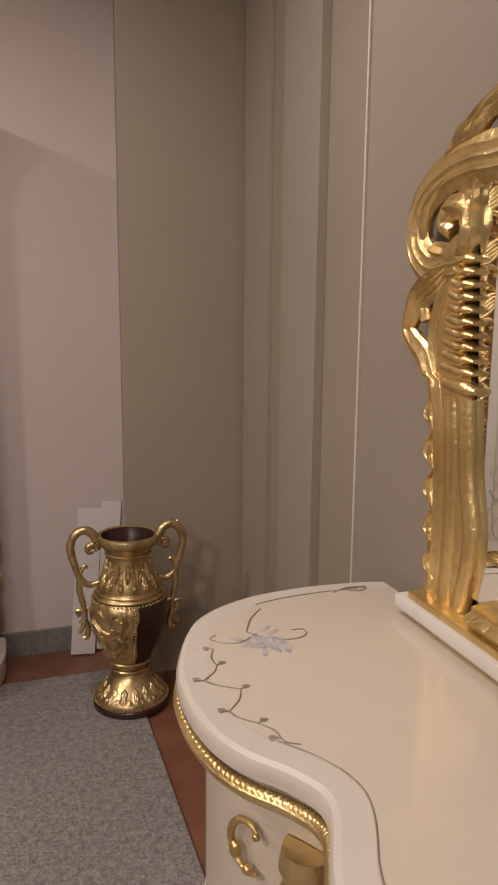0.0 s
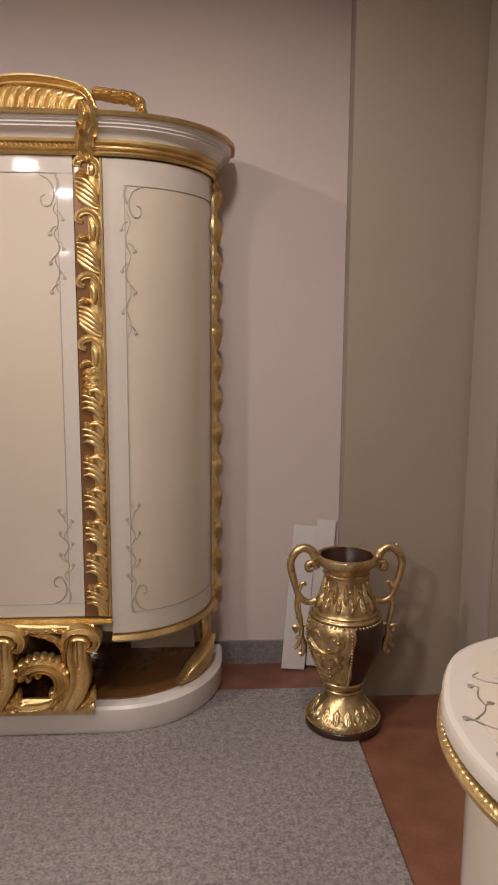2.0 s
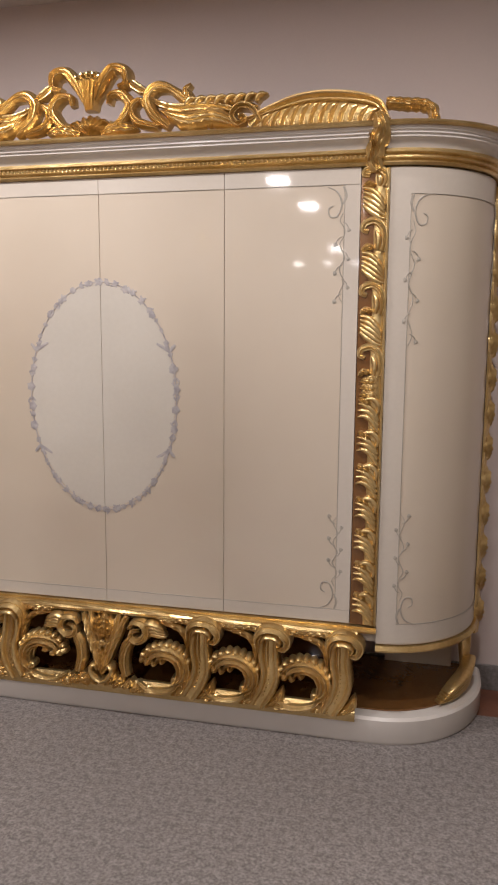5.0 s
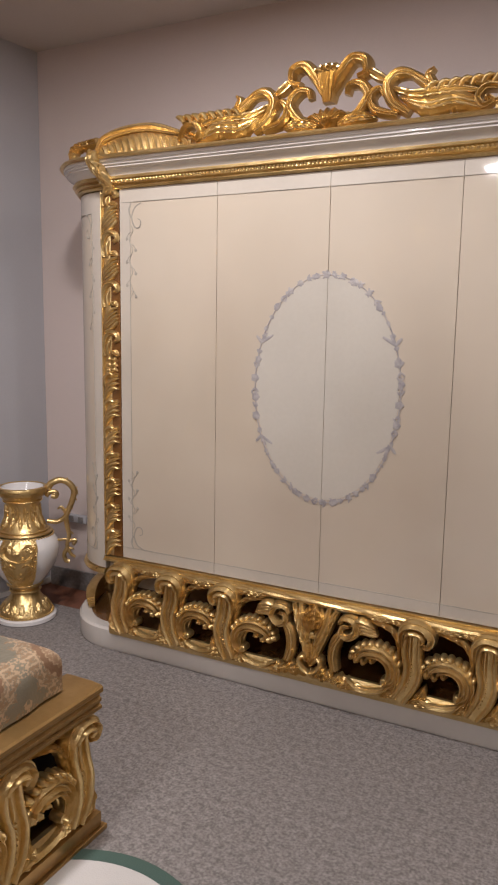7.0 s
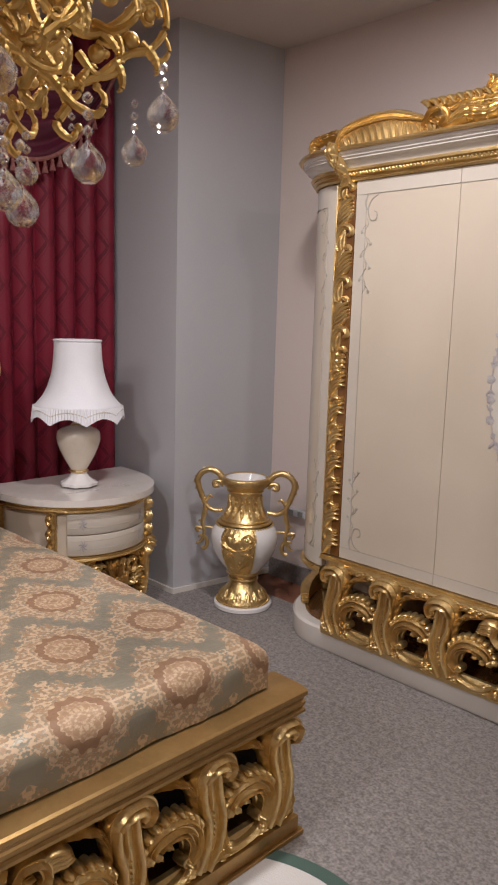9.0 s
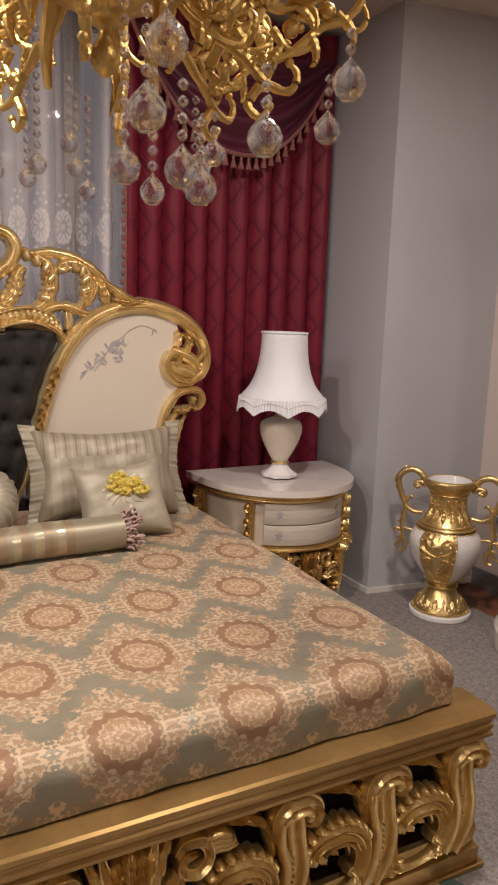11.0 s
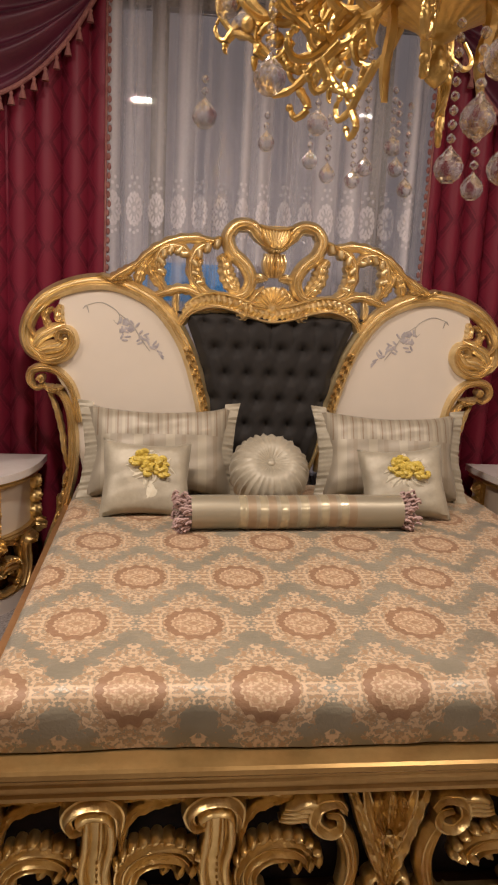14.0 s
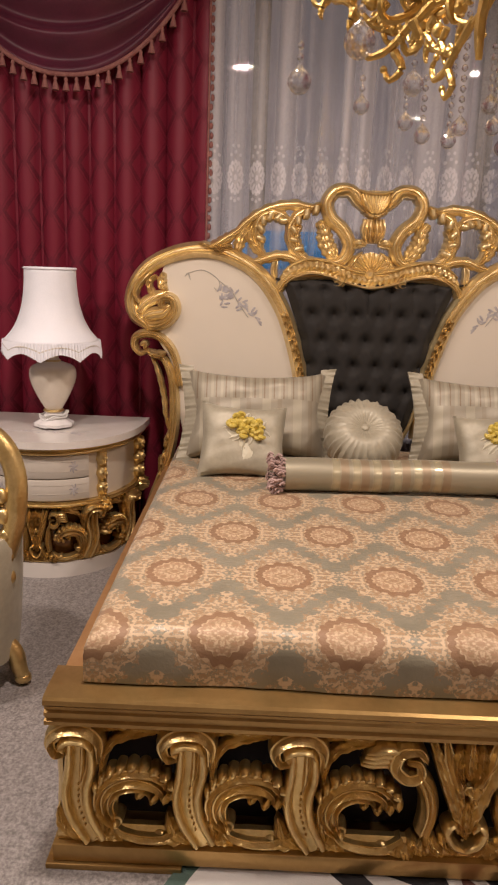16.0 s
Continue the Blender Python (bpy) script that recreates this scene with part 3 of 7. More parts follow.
def c_leaf(bm, u, h, to, s=1, k=1.0):
    """A curled acanthus: flutes fan out of a coil at the foot, arch over and end in drooping tips."""
    q = lambda a, b: (u + s * a * k, b * h)
    strand(bm, [q(-0.04, 0.14), q(-0.058, 0.26), q(-0.050, 0.44), q(-0.004, 0.55), q(0.046, 0.53), q(0.080, 0.44)], 0.050 * k, 0.014, to, ridges=0, n=7, taper=(0.6, 0.3))
    outer = [(-0.035, 0.14), (-0.068, 0.22), (-0.080, 0.36), (-0.064, 0.49), (-0.028, 0.575), (0.020, 0.595), (0.066, 0.545), (0.098, 0.43)]
    flutes = (
        (outer, 0.030, 0.036),
        ([(-0.036, 0.18), (-0.058, 0.26), (-0.062, 0.37), (-0.046, 0.465), (-0.008, 0.525), (0.036, 0.515), (0.066, 0.455), (0.078, 0.37)], 0.028, 0.040),
        ([(-0.038, 0.22), (-0.046, 0.30), (-0.046, 0.38), (-0.030, 0.46), (0.0, 0.50), (0.030, 0.475), (0.046, 0.42)], 0.022, 0.043),
    )
    for pts, wd, hh in flutes:
        strand(bm, [q(*p) for p in pts], wd * k, hh, to, ridges=1, n=6, taper=(0.5, 0.35))
    boss(bm, *q(-0.032, 0.215), 0.016 * k, 0.050, to, 0, 12)
    arc = spline(outer, 6)
    for i in range(15, len(arc) - 2, 3):
        dx, dy = arc[i + 1][0] - arc[i - 1][0], (arc[i + 1][1] - arc[i - 1][1]) * 0.32
        ln = math.hypot(dx, dy) + 1e-9
        nx, ny, tx, ty = -dy / ln, dx / ln, dx / ln, dy / ln
        p0 = (arc[i][0] + nx * 0.006, arc[i][1] + ny * 0.006 / 0.32)
        p1 = (p0[0] + nx * 0.008 + tx * 0.007, p0[1] + (ny * 0.008 + ty * 0.007) / 0.32)
        p2 = (p1[0] + nx * 0.003 + tx * 0.014, p1[1] + (ny * 0.003 + ty * 0.014) / 0.32)
        strand(bm, [q(*p0), q(*p1), q(*p2)], 0.022 * k, 0.030, to, ridges=0, across=5, n=3, taper=(0.8, 0.2))
    for a, b, da, db in ((0.094, 0.45, 0.004, -0.05), (0.076, 0.42, 0.0, -0.045), (0.050, 0.42, -0.006, -0.05), (0.018, 0.45, -0.008, -0.035)):
        strand(bm, [q(a, b), q(a + da * 0.3 + 0.006, b + db * 0.5), q(a + da, b + db)], 0.030 * k, 0.034, to, ridges=1, across=6, n=4, taper=(1.0, 0.4))
    # the cradle under the opening, and low leaves along the foot
    strand(bm, [q(-0.05, 0.19), q(-0.028, 0.10), q(0.02, 0.06), q(0.075, 0.065), q(0.118, 0.14)], 0.026 * k, 0.030, to, ridges=1, taper=(0.5, 0.5))
    strand(bm, [q(-0.03, 0.07), q(0.02, 0.03), q(0.08, 0.03), q(0.12, 0.07)], 0.020 * k, 0.022, to, ridges=0, taper=(0.5, 0.5), across=6)
    leaf(bm, [q(0.03, 0.03), q(0.07, 0.06), q(0.11, 0.04), q(0.14, 0.07)], 0.036 * k, 0.024, to, 4)
    leaf(bm, [q(-0.02, 0.03), q(-0.06, 0.07), q(-0.10, 0.03)], 0.036 * k, 0.024, to, 4)
    return bm


def centre_spray(bm, h, to, k=1.0):
    """A tapering bouquet between two arms that roll over into coils."""
    for s in (-1, 1):
        q = lambda a, b: (s * a * k, b * h)
        # arm and its coil
        strand(bm, [q(0.125, 0.70), q(0.096, 0.55), q(0.088, 0.38), q(0.100, 0.20)], 0.046 * k, 0.034, to, ridges=2, taper=(0.7, 0.8), n=7)
        strand(bm, [q(0.105, 0.80), q(0.125, 0.875), q(0.165, 0.865), q(0.178, 0.75), q(0.150, 0.665), q(0.118, 0.69), q(0.122, 0.77), q(0.150, 0.785)], 0.036 * k, 0.046, to, ridges=1, taper=(0.5, 0.4), n=7)
        for j in range(4):
            strand(bm, [q(0.165 + 0.006 * j, 0.87 - 0.05 * j), q(0.205, 0.885 - 0.045 * j), q(0.245 + 0.004 * j, 0.83 - 0.035 * j)], 0.026 * k, 0.036 - 0.004 * j, to, ridges=0, across=6, n=4, taper=(0.7, 0.25))
        # bouquet's flank
        strand(bm, [q(0.090, 0.94), q(0.070, 0.78), q(0.042, 0.55), q(0.016, 0.33), q(0.002, 0.20)], 0.034 * k, 0.032, to, ridges=1, chevron=6, taper=(0.6, 0.5))
        strand(bm, [q(0.060, 0.96), q(0.048, 0.80), q(0.028, 0.62), q(0.010, 0.42)], 0.036 * k, 0.030, to, ridges=1, taper=(0.5, 0.5))
        leaf(bm, [q(0.012, 0.62), q(0.030, 0.78), q(0.024, 0.95)], 0.030 * k, 0.036, to, 4)
        for a, b in ((0.016, 0.50), (0.026, 0.60)):
            boss(bm, *q(a, b), 0.011 * k, 0.042, to, 5, 12)
        # foot: acanthus clumps
        for a, b, c, d in ((0.015, 0.06, 0.05, 0.24), (0.05, 0.04, 0.085, 0.22), (0.09, 0.05, 0.125, 0.18), (0.12, 0.03, 0.165, 0.10)):
            leaf(bm, [q(a, b), q((a + c) / 2 + 0.012, (b + d) / 2), q(c, d)], 0.036 * k, 0.034, to, 4)
        strand(bm, [q(0.0, 0.10), q(0.03, 0.16), q(0.045, 0.26), q(0.03, 0.31), q(0.018, 0.25)], 0.022 * k, 0.038, to, ridges=0, across=6, taper=(0.7, 0.5))
    leaf(bm, [(0.0, 0.20 * h), (0.0, 0.36 * h), (0.0, 0.52 * h)], 0.034 * k, 0.036, to)
    boss(bm, 0.0, 0.58 * h, 0.015 * k, 0.046, to, 6)
    leaf(bm, [(0.0, 0.66 * h), (0.0, 0.84 * h), (0.0, 0.99 * h)], 0.040 * k, 0.032, to, 5)
    return bm


def frieze(owner, half, h, to, posts=3, gold=None):
    """The pierced frieze, mirrored about its middle, piece by piece."""
    gold = gold or GOLD
    k = half / 1.0
    part("carved_bouquet", centre_spray(bmesh.new(), h, to, k), gold, owner, "gilded bouquet between scrolls")
    n = 26
    for s in (-1, 1):
        for i in range(posts):
            part("scroll_post", s_post(bmesh.new(), s * (0.405 + 0.265 * i) * k, h, to, -s, k, i == posts - 1), gold, owner, "gilded fluted S-scroll")
            part("acanthus_leaf", c_leaf(bmesh.new(), s * (0.265 + 0.268 * i) * k, h, to, -s, k), gold, owner, "gilded curled acanthus")
    for v, wd, hh, cv in ((0.045, 0.060, 0.014, 52), (0.985, 0.03, 0.014, 60)):
        part("carved_border", strand(bmesh.new(), [(0.98 * half * (j / n - 1), v * h) for j in range(2 * n + 1)], wd, hh, to, ridges=1, chevron=cv, n=1, taper=(1, 1)), gold, owner, "gilded leaf border")


# ---- wardrobe ----
WX, WY = -1.325, 2.60           # middle of the front, plane of the door faces
FLATW = 1.075                   # half of the straight front, columns included
BOW = {1: 0.375, -1: 0.295}     # how far each rounded end reaches out sideways


def plan(d=0.0, quarter=14):
    """The wardrobe's outline from wall to wall, pushed out by d."""
    pts = []
    for i in range(quarter + 1):
        a = math.pi / 2 * i / quarter
        pts.append((math.cos(a), 3.0 - (0.40 + d) * math.sin(a)))
    right = [(WX + FLATW + (BOW[1] + d) * c, y) for c, y in pts]
    left = [(WX - FLATW - (BOW[-1] + d) * c, y) for c, y in reversed(pts)]
    return [(right[0][0], 3.10)] + right + left + [(left[-1][0], 3.10)]


def moulding(bm, profile, base=0.0, quarter=14, only=None):
    """Runs a closed profile of (out, z) along the plan."""
    rows = [plan(base + d, quarter) for d, _ in profile]
    idx = range(len(rows[0])) if only is None else only
    grid = [[bm.verts.new((*rows[j][i], profile[j][1])) for i in idx] for j in range(len(profile))]
    m, n = len(profile), len(grid[0])
    for j in range(m):
        for i in range(n - 1):
            bm.faces.new((grid[j][i], grid[j][i + 1], grid[(j + 1) % m][i + 1], grid[(j + 1) % m][i]))
    bm.faces.new([grid[j][0] for j in range(m)])
    bm.faces.new([grid[j][-1] for j in range(m)][::-1])
    return bm


def front(off=0.0):
    """Lays (u, v, w) on the wardrobe's straight front."""
    return lambda u, v, w: (WX + u, WY + off + w, v)


def painted(bm, pts, to, width=0.006, n=6):
    strand(bm, pts, width * 0.7, 0.0012, to, ridges=0, back=0.0005, taper=(0.6, 0.6), n=n, across=2)


def vine(bm, u, v, s, up, to, length=0.36):
    """A painted corner vine: a hooked scroll, then a wavy stem with buds. s: inward, up: +1 grows upward."""
    q = lambda a, b: (u + s * a, v + up * b)
    painted(bm, [q(0.055, 0.0), q(0.02, 0.02), q(0.005, 0.06), q(0.02, 0.10), q(0.045, 0.10), q(0.05, 0.075), q(0.035, 0.065)], to, 0.008)
    painted(bm, [q(0.010 * math.sin(1.9 * j), 0.09 + (length - 0.09) * j / 12) for j in range(13)], to, 0.0045, 3)
    for i in range(6):
        b = 0.12 + i * (length - 0.13) / 5.5
        z = 0.024 if i % 2 else -0.022
        painted(bm, [q(0.0, b), q(z * 0.6, b + 0.008), q(z, b + 0.024)], to, 0.0045, 4)
        boss(bm, *q(z, b + 0.028), 0.0075, 0.0014, to, 3, 9)
    painted(bm, [q(0.0, 0.0), q(-0.01, 0.03), q(0.0, 0.06)], to, 0.012)


def wreath(bm, cx, cz, a, b, to, lo, hi):
    """Leaves round an oval from angle lo to hi."""
    n = 60
    painted(bm, [(cx + a * math.cos(lo + (hi - lo) * i / n), cz + b * math.sin(lo + (hi - lo) * i / n)) for i in range(n + 1)], to, 0.007, 1)
    rnd = random.Random(5)
    # pairs of small leaves all along, then rosettes above, below and at both sides
    for j in range(104):
        t = math.radians(-180 + 360 * j / 104 + rnd.uniform(-1, 1))
        for turn in (0, 2 * math.pi):
            if lo - 0.01 < t + turn < hi + 0.01:
                x, z = cx + a * math.cos(t), cz + b * math.sin(t)
                tang = math.atan2(b * math.cos(t), -a * math.sin(t))
                dense = 1.0 if abs(math.sin(t)) > 0.75 or abs(math.sin(t)) < 0.35 else 0.6
                for sd in (-1, 1):
                    d = tang + sd * rnd.uniform(0.35, 0.9) + (math.pi if j % 2 else 0)
                    ln = rnd.uniform(0.015, 0.026) * dense
                    painted(bm, [(x, z), (x + ln * math.cos(d) * 0.55, z + ln * math.sin(d) * 0.55), (x + ln * math.cos(d), z + ln * math.sin(d))], to, 0.011, 2)
    spots = [(a0 + 11 * i, 0.0125) for a0, n0 in ((-134, 9), (46, 9)) for i in range(n0)]
    spots += [(c0 + d0, 0.0165) for c0 in (0, 180) for d0 in (-15, -5, 5, 15)]
    for deg, r in spots:
        t = math.radians(deg)
        for turn in (-2 * math.pi, 0, 2 * math.pi):
            if lo - 0.01 < t + turn < hi + 0.01:
                x, z = cx + a * math.cos(t), cz + b * math.sin(t)
                boss(bm, x + rnd.uniform(-0.004, 0.004), z, r * rnd.uniform(0.8, 1.1), 0.0013, to, 5, 15)
    for c0 in (0, 180):
        for d0, up in ((-26, -1), (24, 1)):
            t = math.radians(c0 + (d0 if c0 == 0 else -d0))
            for turn in (-2 * math.pi, 0, 2 * math.pi):
                if lo < t + turn < hi:
                    x, z, s = cx + a * math.cos(t), cz + b * math.sin(t), 1 if c0 == 0 else -1
                    for da, ln in ((2.6, 0.06), (2.1, 0.045), (0.9, 0.035)):
                        painted(bm, [(x, z), (x + s * ln * 0.5 * math.cos(da), z + up * ln * 0.55 * math.sin(da)), (x + s * ln * math.cos(da), z + up * ln * math.sin(da))], to, 0.017, 3)


def wardrobe():
    w = thing("wardrobe", "large ivory wardrobe with gilded carving and rounded ends, all doors closed", "wardrobe", (0, 0, 0))
    part("plinth", moulding(bmesh.new(), [(-0.28, 0.0), (0.040, 0.0), (0.046, 0.012), (0.046, 0.095), (0.036, 0.105), (-0.28, 0.105)]), WHITE, w, "white lacquered plinth")
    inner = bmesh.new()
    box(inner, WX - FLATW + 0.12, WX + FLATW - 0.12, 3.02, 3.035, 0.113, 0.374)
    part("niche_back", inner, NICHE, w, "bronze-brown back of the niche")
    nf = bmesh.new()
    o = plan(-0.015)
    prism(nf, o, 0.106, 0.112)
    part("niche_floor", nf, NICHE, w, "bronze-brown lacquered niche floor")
    part("niche_panel", boxed(WX + FLATW + 0.02, WX + FLATW + 0.30, 3.06, 3.07, 0.113, 0.40), IVORY, w)
    part("niche_panel", boxed(WX - FLATW - 0.30, WX - FLATW - 0.02, 3.06, 3.07, 0.113, 0.40), IVORY, w)
    body = bmesh.new()
    prism(body, plan(-0.03), 0.375, 2.10)
    part("body", body, IVORY, w)
    # pierced carved frieze under the doors, leaning out towards its foot
    to = lambda u, v, w_: (WX + u, WY - 0.015 - 0.045 * max(0.0, 1 - v / 0.30) + w_, 0.108 + v)
    frieze(w, 1.03, 0.315, to)
    part("moulding", moulding(bmesh.new(), [(-0.03, 0.423), (0.022, 0.423), (0.026, 0.431), (0.014, 0.436), (0.018, 0.445), (-0.03, 0.447)], 0.0, 14, range(15, 17)), GOLD, w)
    for sgn in (0, 1):
        r = range(1, 16) if sgn == 0 else range(16, 31)
        part("moulding", moulding(bmesh.new(), [(-0.03, 0.352), (0.015, 0.352), (0.02, 0.360), (0.012, 0.375), (-0.03, 0.377)], 0.0, 14, r), GOLD, w)
        # bowed end doors
        door = part("bowed_door", moulding(bmesh.new(), [(-0.028, 0.380), (0.002, 0.380), (0.002, 2.088), (-0.028, 2.088)], 0.0, 14, r), IVORY, w, "bowed ivory end door")
        side = 1 if sgn == 0 else -1

        def bow(u, v, d, side=side):
            a = math.pi / 2 * (1 - u)
            return (WX + side * (FLATW + (BOW[side] + 0.002 - d) * math.cos(a)), 3.0 - (0.402 - d) * math.sin(a), v)

        def bowto(u, v, d, bow=bow):
            return bow(u, v, d)
        for lo, hi, z0, z1 in ((0.0, 1.0, 0.385, 0.46), (0.0, 1.0, 2.0, 2.085), (0.0, 0.12, 0.46, 2.0), (0.9, 1.0, 0.46, 2.0)):
            edge = bmesh.new()
            sheet(edge, 14, 2, lambda p, q: bow(lo + (hi - lo) * p, z0 + (z1 - z0) * q, -0.0012))
            part("border_band", edge, BORDER, door, "paler border band")
        orn = bmesh.new()
        uv = lambda u, v, d: bow(u / 0.62, v, d - 0.002)
        for z in (0.46, 2.0):
            painted(orn, [(0.075 + 0.5 * i / 10, z) for i in range(11)], uv, 0.005, 1)
        painted(orn, [(0.075, 0.46 + 1.54 * i / 12) for i in range(13)], uv, 0.004, 1)
        vine(orn, 0.085, 0.46, 1, 1, uv, 0.42)
        vine(orn, 0.085, 2.0, 1, -1, uv, 0.52)
        vine(orn, 0.56, 2.0, -1, -1, uv, 0.30)
        part("painted_vine", orn, LINE, door, "grey painted scrolling vine")
        # gilded back post, short baluster and corner scroll in the niche
        px, py = WX + side * (FLATW + BOW[side] + 0.005), 3.02
        post = bmesh.new()
        to2 = lambda u, v, d, px=px, py=py, side=side: (px - side * d, py + u, v)
        strand(post, [(0.0, 0.30 + 1.78 * i / 30) for i in range(31)], 0.075, 0.018, to2, ridges=1, chevron=17, lobes=16, n=2, taper=(1, 1))
        for i in range(13):
            leaf(post, [(0.01, 0.34 + i * 0.137), (-0.012, 0.40 + i * 0.137), (0.012, 0.455 + i * 0.137)], 0.05, 0.032, to2, 3)
        part("back_post", post, GOLD, w, "carved gilded corner post")
        bal = bmesh.new()
        lathe(bal, [(0.02, 0.112), (0.026, 0.13), (0.015, 0.16), (0.02, 0.2), (0.026, 0.26), (0.026, 0.30), (0.018, 0.32), (0.024, 0.352)], 14, (px - side * 0.035, py - 0.06, 0))
        part("baluster", bal, GOLD, w)
        sc = bmesh.new()
        bto = lambda u, v, d: bow(u, v + 0.115, d + 0.02)
        for j in range(4):
            strand(sc, [(0.46 + 0.02 * j, 0.004 + 0.010 * j), (0.6, 0.008 + 0.016 * j), (0.75, 0.012 + 0.022 * j), (0.93, 0.014 + 0.028 * j)], 0.024, 0.024 + 0.004 * j, bto, ridges=0, across=6, taper=(0.5, 0.8))
        part("corner_scroll", sc, GOLD, w)
        # front column: a dark bronze backing, a smooth gilded roll and carved husks before it
        cx = side * (FLATW - 0.05)
        to3 = lambda u, v, d: (WX + u, WY - 0.004 + (0.40 * d if d < 0 else d), v)
        # the flat backing's dark brown holds the shade of a deep hollow
        part("column_back", strand(bmesh.new(), [(cx, 0.45 + 1.62 * i / 20) for i in range(21)], 0.096, 0.004, to3, ridges=0, n=1, taper=(1, 1)), NICHE, w, "bronze-brown hollow of the column")
        z, k = 0.452, 0
        while z < 2.06:
            up = z > 1.33
            h = (0.108 if up else 0.121) if z < 1.28 or up else 0.075
            h = min(h, 2.085 - z)
            hk = bmesh.new()
            q = lambda a, b, z=z, h=h: (cx + side * a, z + b * h)
            strand(hk, [q(0.043, 0.0), q(0.043, 0.5), q(0.043, 1.0)], 0.011, 0.030, to3, ridges=0, n=3, taper=(1, 1), across=4)
            strand(hk, [q(0.020, 0.0), q(0.018, 0.5), q(0.020, 1.0)], 0.040, 0.014, to3, ridges=0, n=3, taper=(1, 1), across=5)
            if 1.28 <= z <= 1.33:
                for j in range(3):
                    boss(hk, *q(0.006, 0.15 + 0.35 * j), 0.022, 0.05, to3, 5, 12)
                    leaf(hk, [q(0.02, 0.1 + 0.3 * j), q(-0.012, 0.2 + 0.3 * j), q(-0.036, 0.14 + 0.3 * j)], 0.03, 0.038, to3, 2)
            elif up and k % 2:
                for j in range(5):
                    strand(hk, [q(-0.040, 0.98 - 0.13 * j), q(-0.016, 0.93 - 0.17 * j), q(0.012, 0.72 - 0.16 * j), q(0.034, 0.42 - 0.10 * j)], 0.021, 0.046 - 0.002 * j, to3, ridges=0, n=4, across=5, taper=(0.5, 0.5))
            elif up:
                strand(hk, [q(0.030, 0.02), q(0.036, 0.35), q(0.030, 0.75), q(0.004, 0.97), q(-0.030, 0.90), q(-0.038, 0.70), q(-0.020, 0.62)], 0.028, 0.046, to3, ridges=1, n=5, taper=(0.6, 0.6))
                strand(hk, [q(0.012, 0.05), q(0.016, 0.40), q(0.004, 0.68)], 0.022, 0.040, to3, ridges=0, n=4, across=5, taper=(0.6, 0.3))
                leaf(hk, [q(-0.040, 0.02), q(-0.022, 0.16), q(0.002, 0.10)], 0.026, 0.044, to3, 3)
            else:
                for j in range(3):
                    strand(hk, [q(0.034, 0.02 + 0.16 * j), q(0.014, 0.30 + 0.16 * j), q(-0.014, 0.46 + 0.16 * j), q(-0.040, 0.42 + 0.20 * j)], 0.022, 0.048 - 0.004 * j, to3, ridges=0, n=4, across=5, taper=(0.7, 0.2))
                strand(hk, [q(0.032, 0.55), q(0.034, 0.80), q(0.010, 0.98), q(-0.020, 0.92)], 0.022, 0.044, to3, ridges=0, n=4, across=5, taper=(0.6, 0.4))
                leaf(hk, [q(-0.036, 0.98), q(-0.016, 0.90), q(0.008, 0.78)], 0.026, 0.050, to3, 3)
            part("husk", hk, GOLD, w, "carved gilded husk")
            z += h
            k += 1
        lf = bmesh.new()
        to7 = lambda u, v, d: (WX + u, WY - 0.012 - 0.085 * min(1.0, max(0.0, (v - 2.09) / 0.11)) + d, v)
        strand(lf, [(cx + 0.010 * side, 2.075), (cx - 0.006 * side, 2.11), (cx + 0.006 * side, 2.15), (cx + 0.022 * side, 2.19), (cx + 0.006 * side, 2.235)], 0.062, 0.030, to7, ridges=2, chevron=4, lobes=4, taper=(0.6, 0.7), n=8)
        leaf(lf, [(cx - 0.022 * side, 2.10), (cx - 0.004 * side, 2.14), (cx - 0.020 * side, 2.18)], 0.030, 0.034, to7, 3)
        part("capital_leaf", lf, GOLD, w, "carved gilded leaf")
    # four straight doors with a painted wreath across the middle pair
    wd = (2 * FLATW - 0.2) / 4
    for i in range(4):
        a = -FLATW + 0.1 + i * wd
        b = a + wd
        g = 0.0009
        d = part("door", boxed(WX + a + g, WX + b - g, WY - 0.002, WY + 0.022, 0.449, 2.092, bevel=0.0015), IVORY, w, "ivory lacquered flat door")
        bands = [(a + g, b - g, 0.451, 0.50), (a + g, b - g, 2.035, 2.09)]
        if i == 0:
            bands.append((a + g, a + 0.055, 0.5003, 2.0347))
        if i == 3:
            bands.append((b - 0.055, b - g, 0.5003, 2.0347))
        for u0, u1, z0, z1 in bands:
            part("border_band", boxed(WX + u0, WX + u1, WY - 0.0035, WY - 0.002, z0, z1), BORDER, d, "paler border band", False)
        orn = bmesh.new()
        to4 = front(-0.0036)
        for z in (0.50, 2.035):
            rule = bmesh.new()
            painted(rule, [(a + 0.002 + (wd - 0.004) * j / 8, z) for j in range(9)], to4, 0.0045, 1)
            part("painted_line", rule, LINE, d)
        if i in (0, 3):
            s = 1 if i == 0 else -1
            e = a + 0.055 if i == 0 else b - 0.055
            painted(orn, [(e, 0.50 + 1.535 * j / 8) for j in range(9)], to4, 0.004, 1)
            vine(orn, e + 0.005 * s, 0.50, s, 1, to4, 0.36)
            vine(orn, e + 0.005 * s, 2.03, s, -1, to4, 0.40)
            part("painted_vine", orn, LINE, d, "grey painted vine")
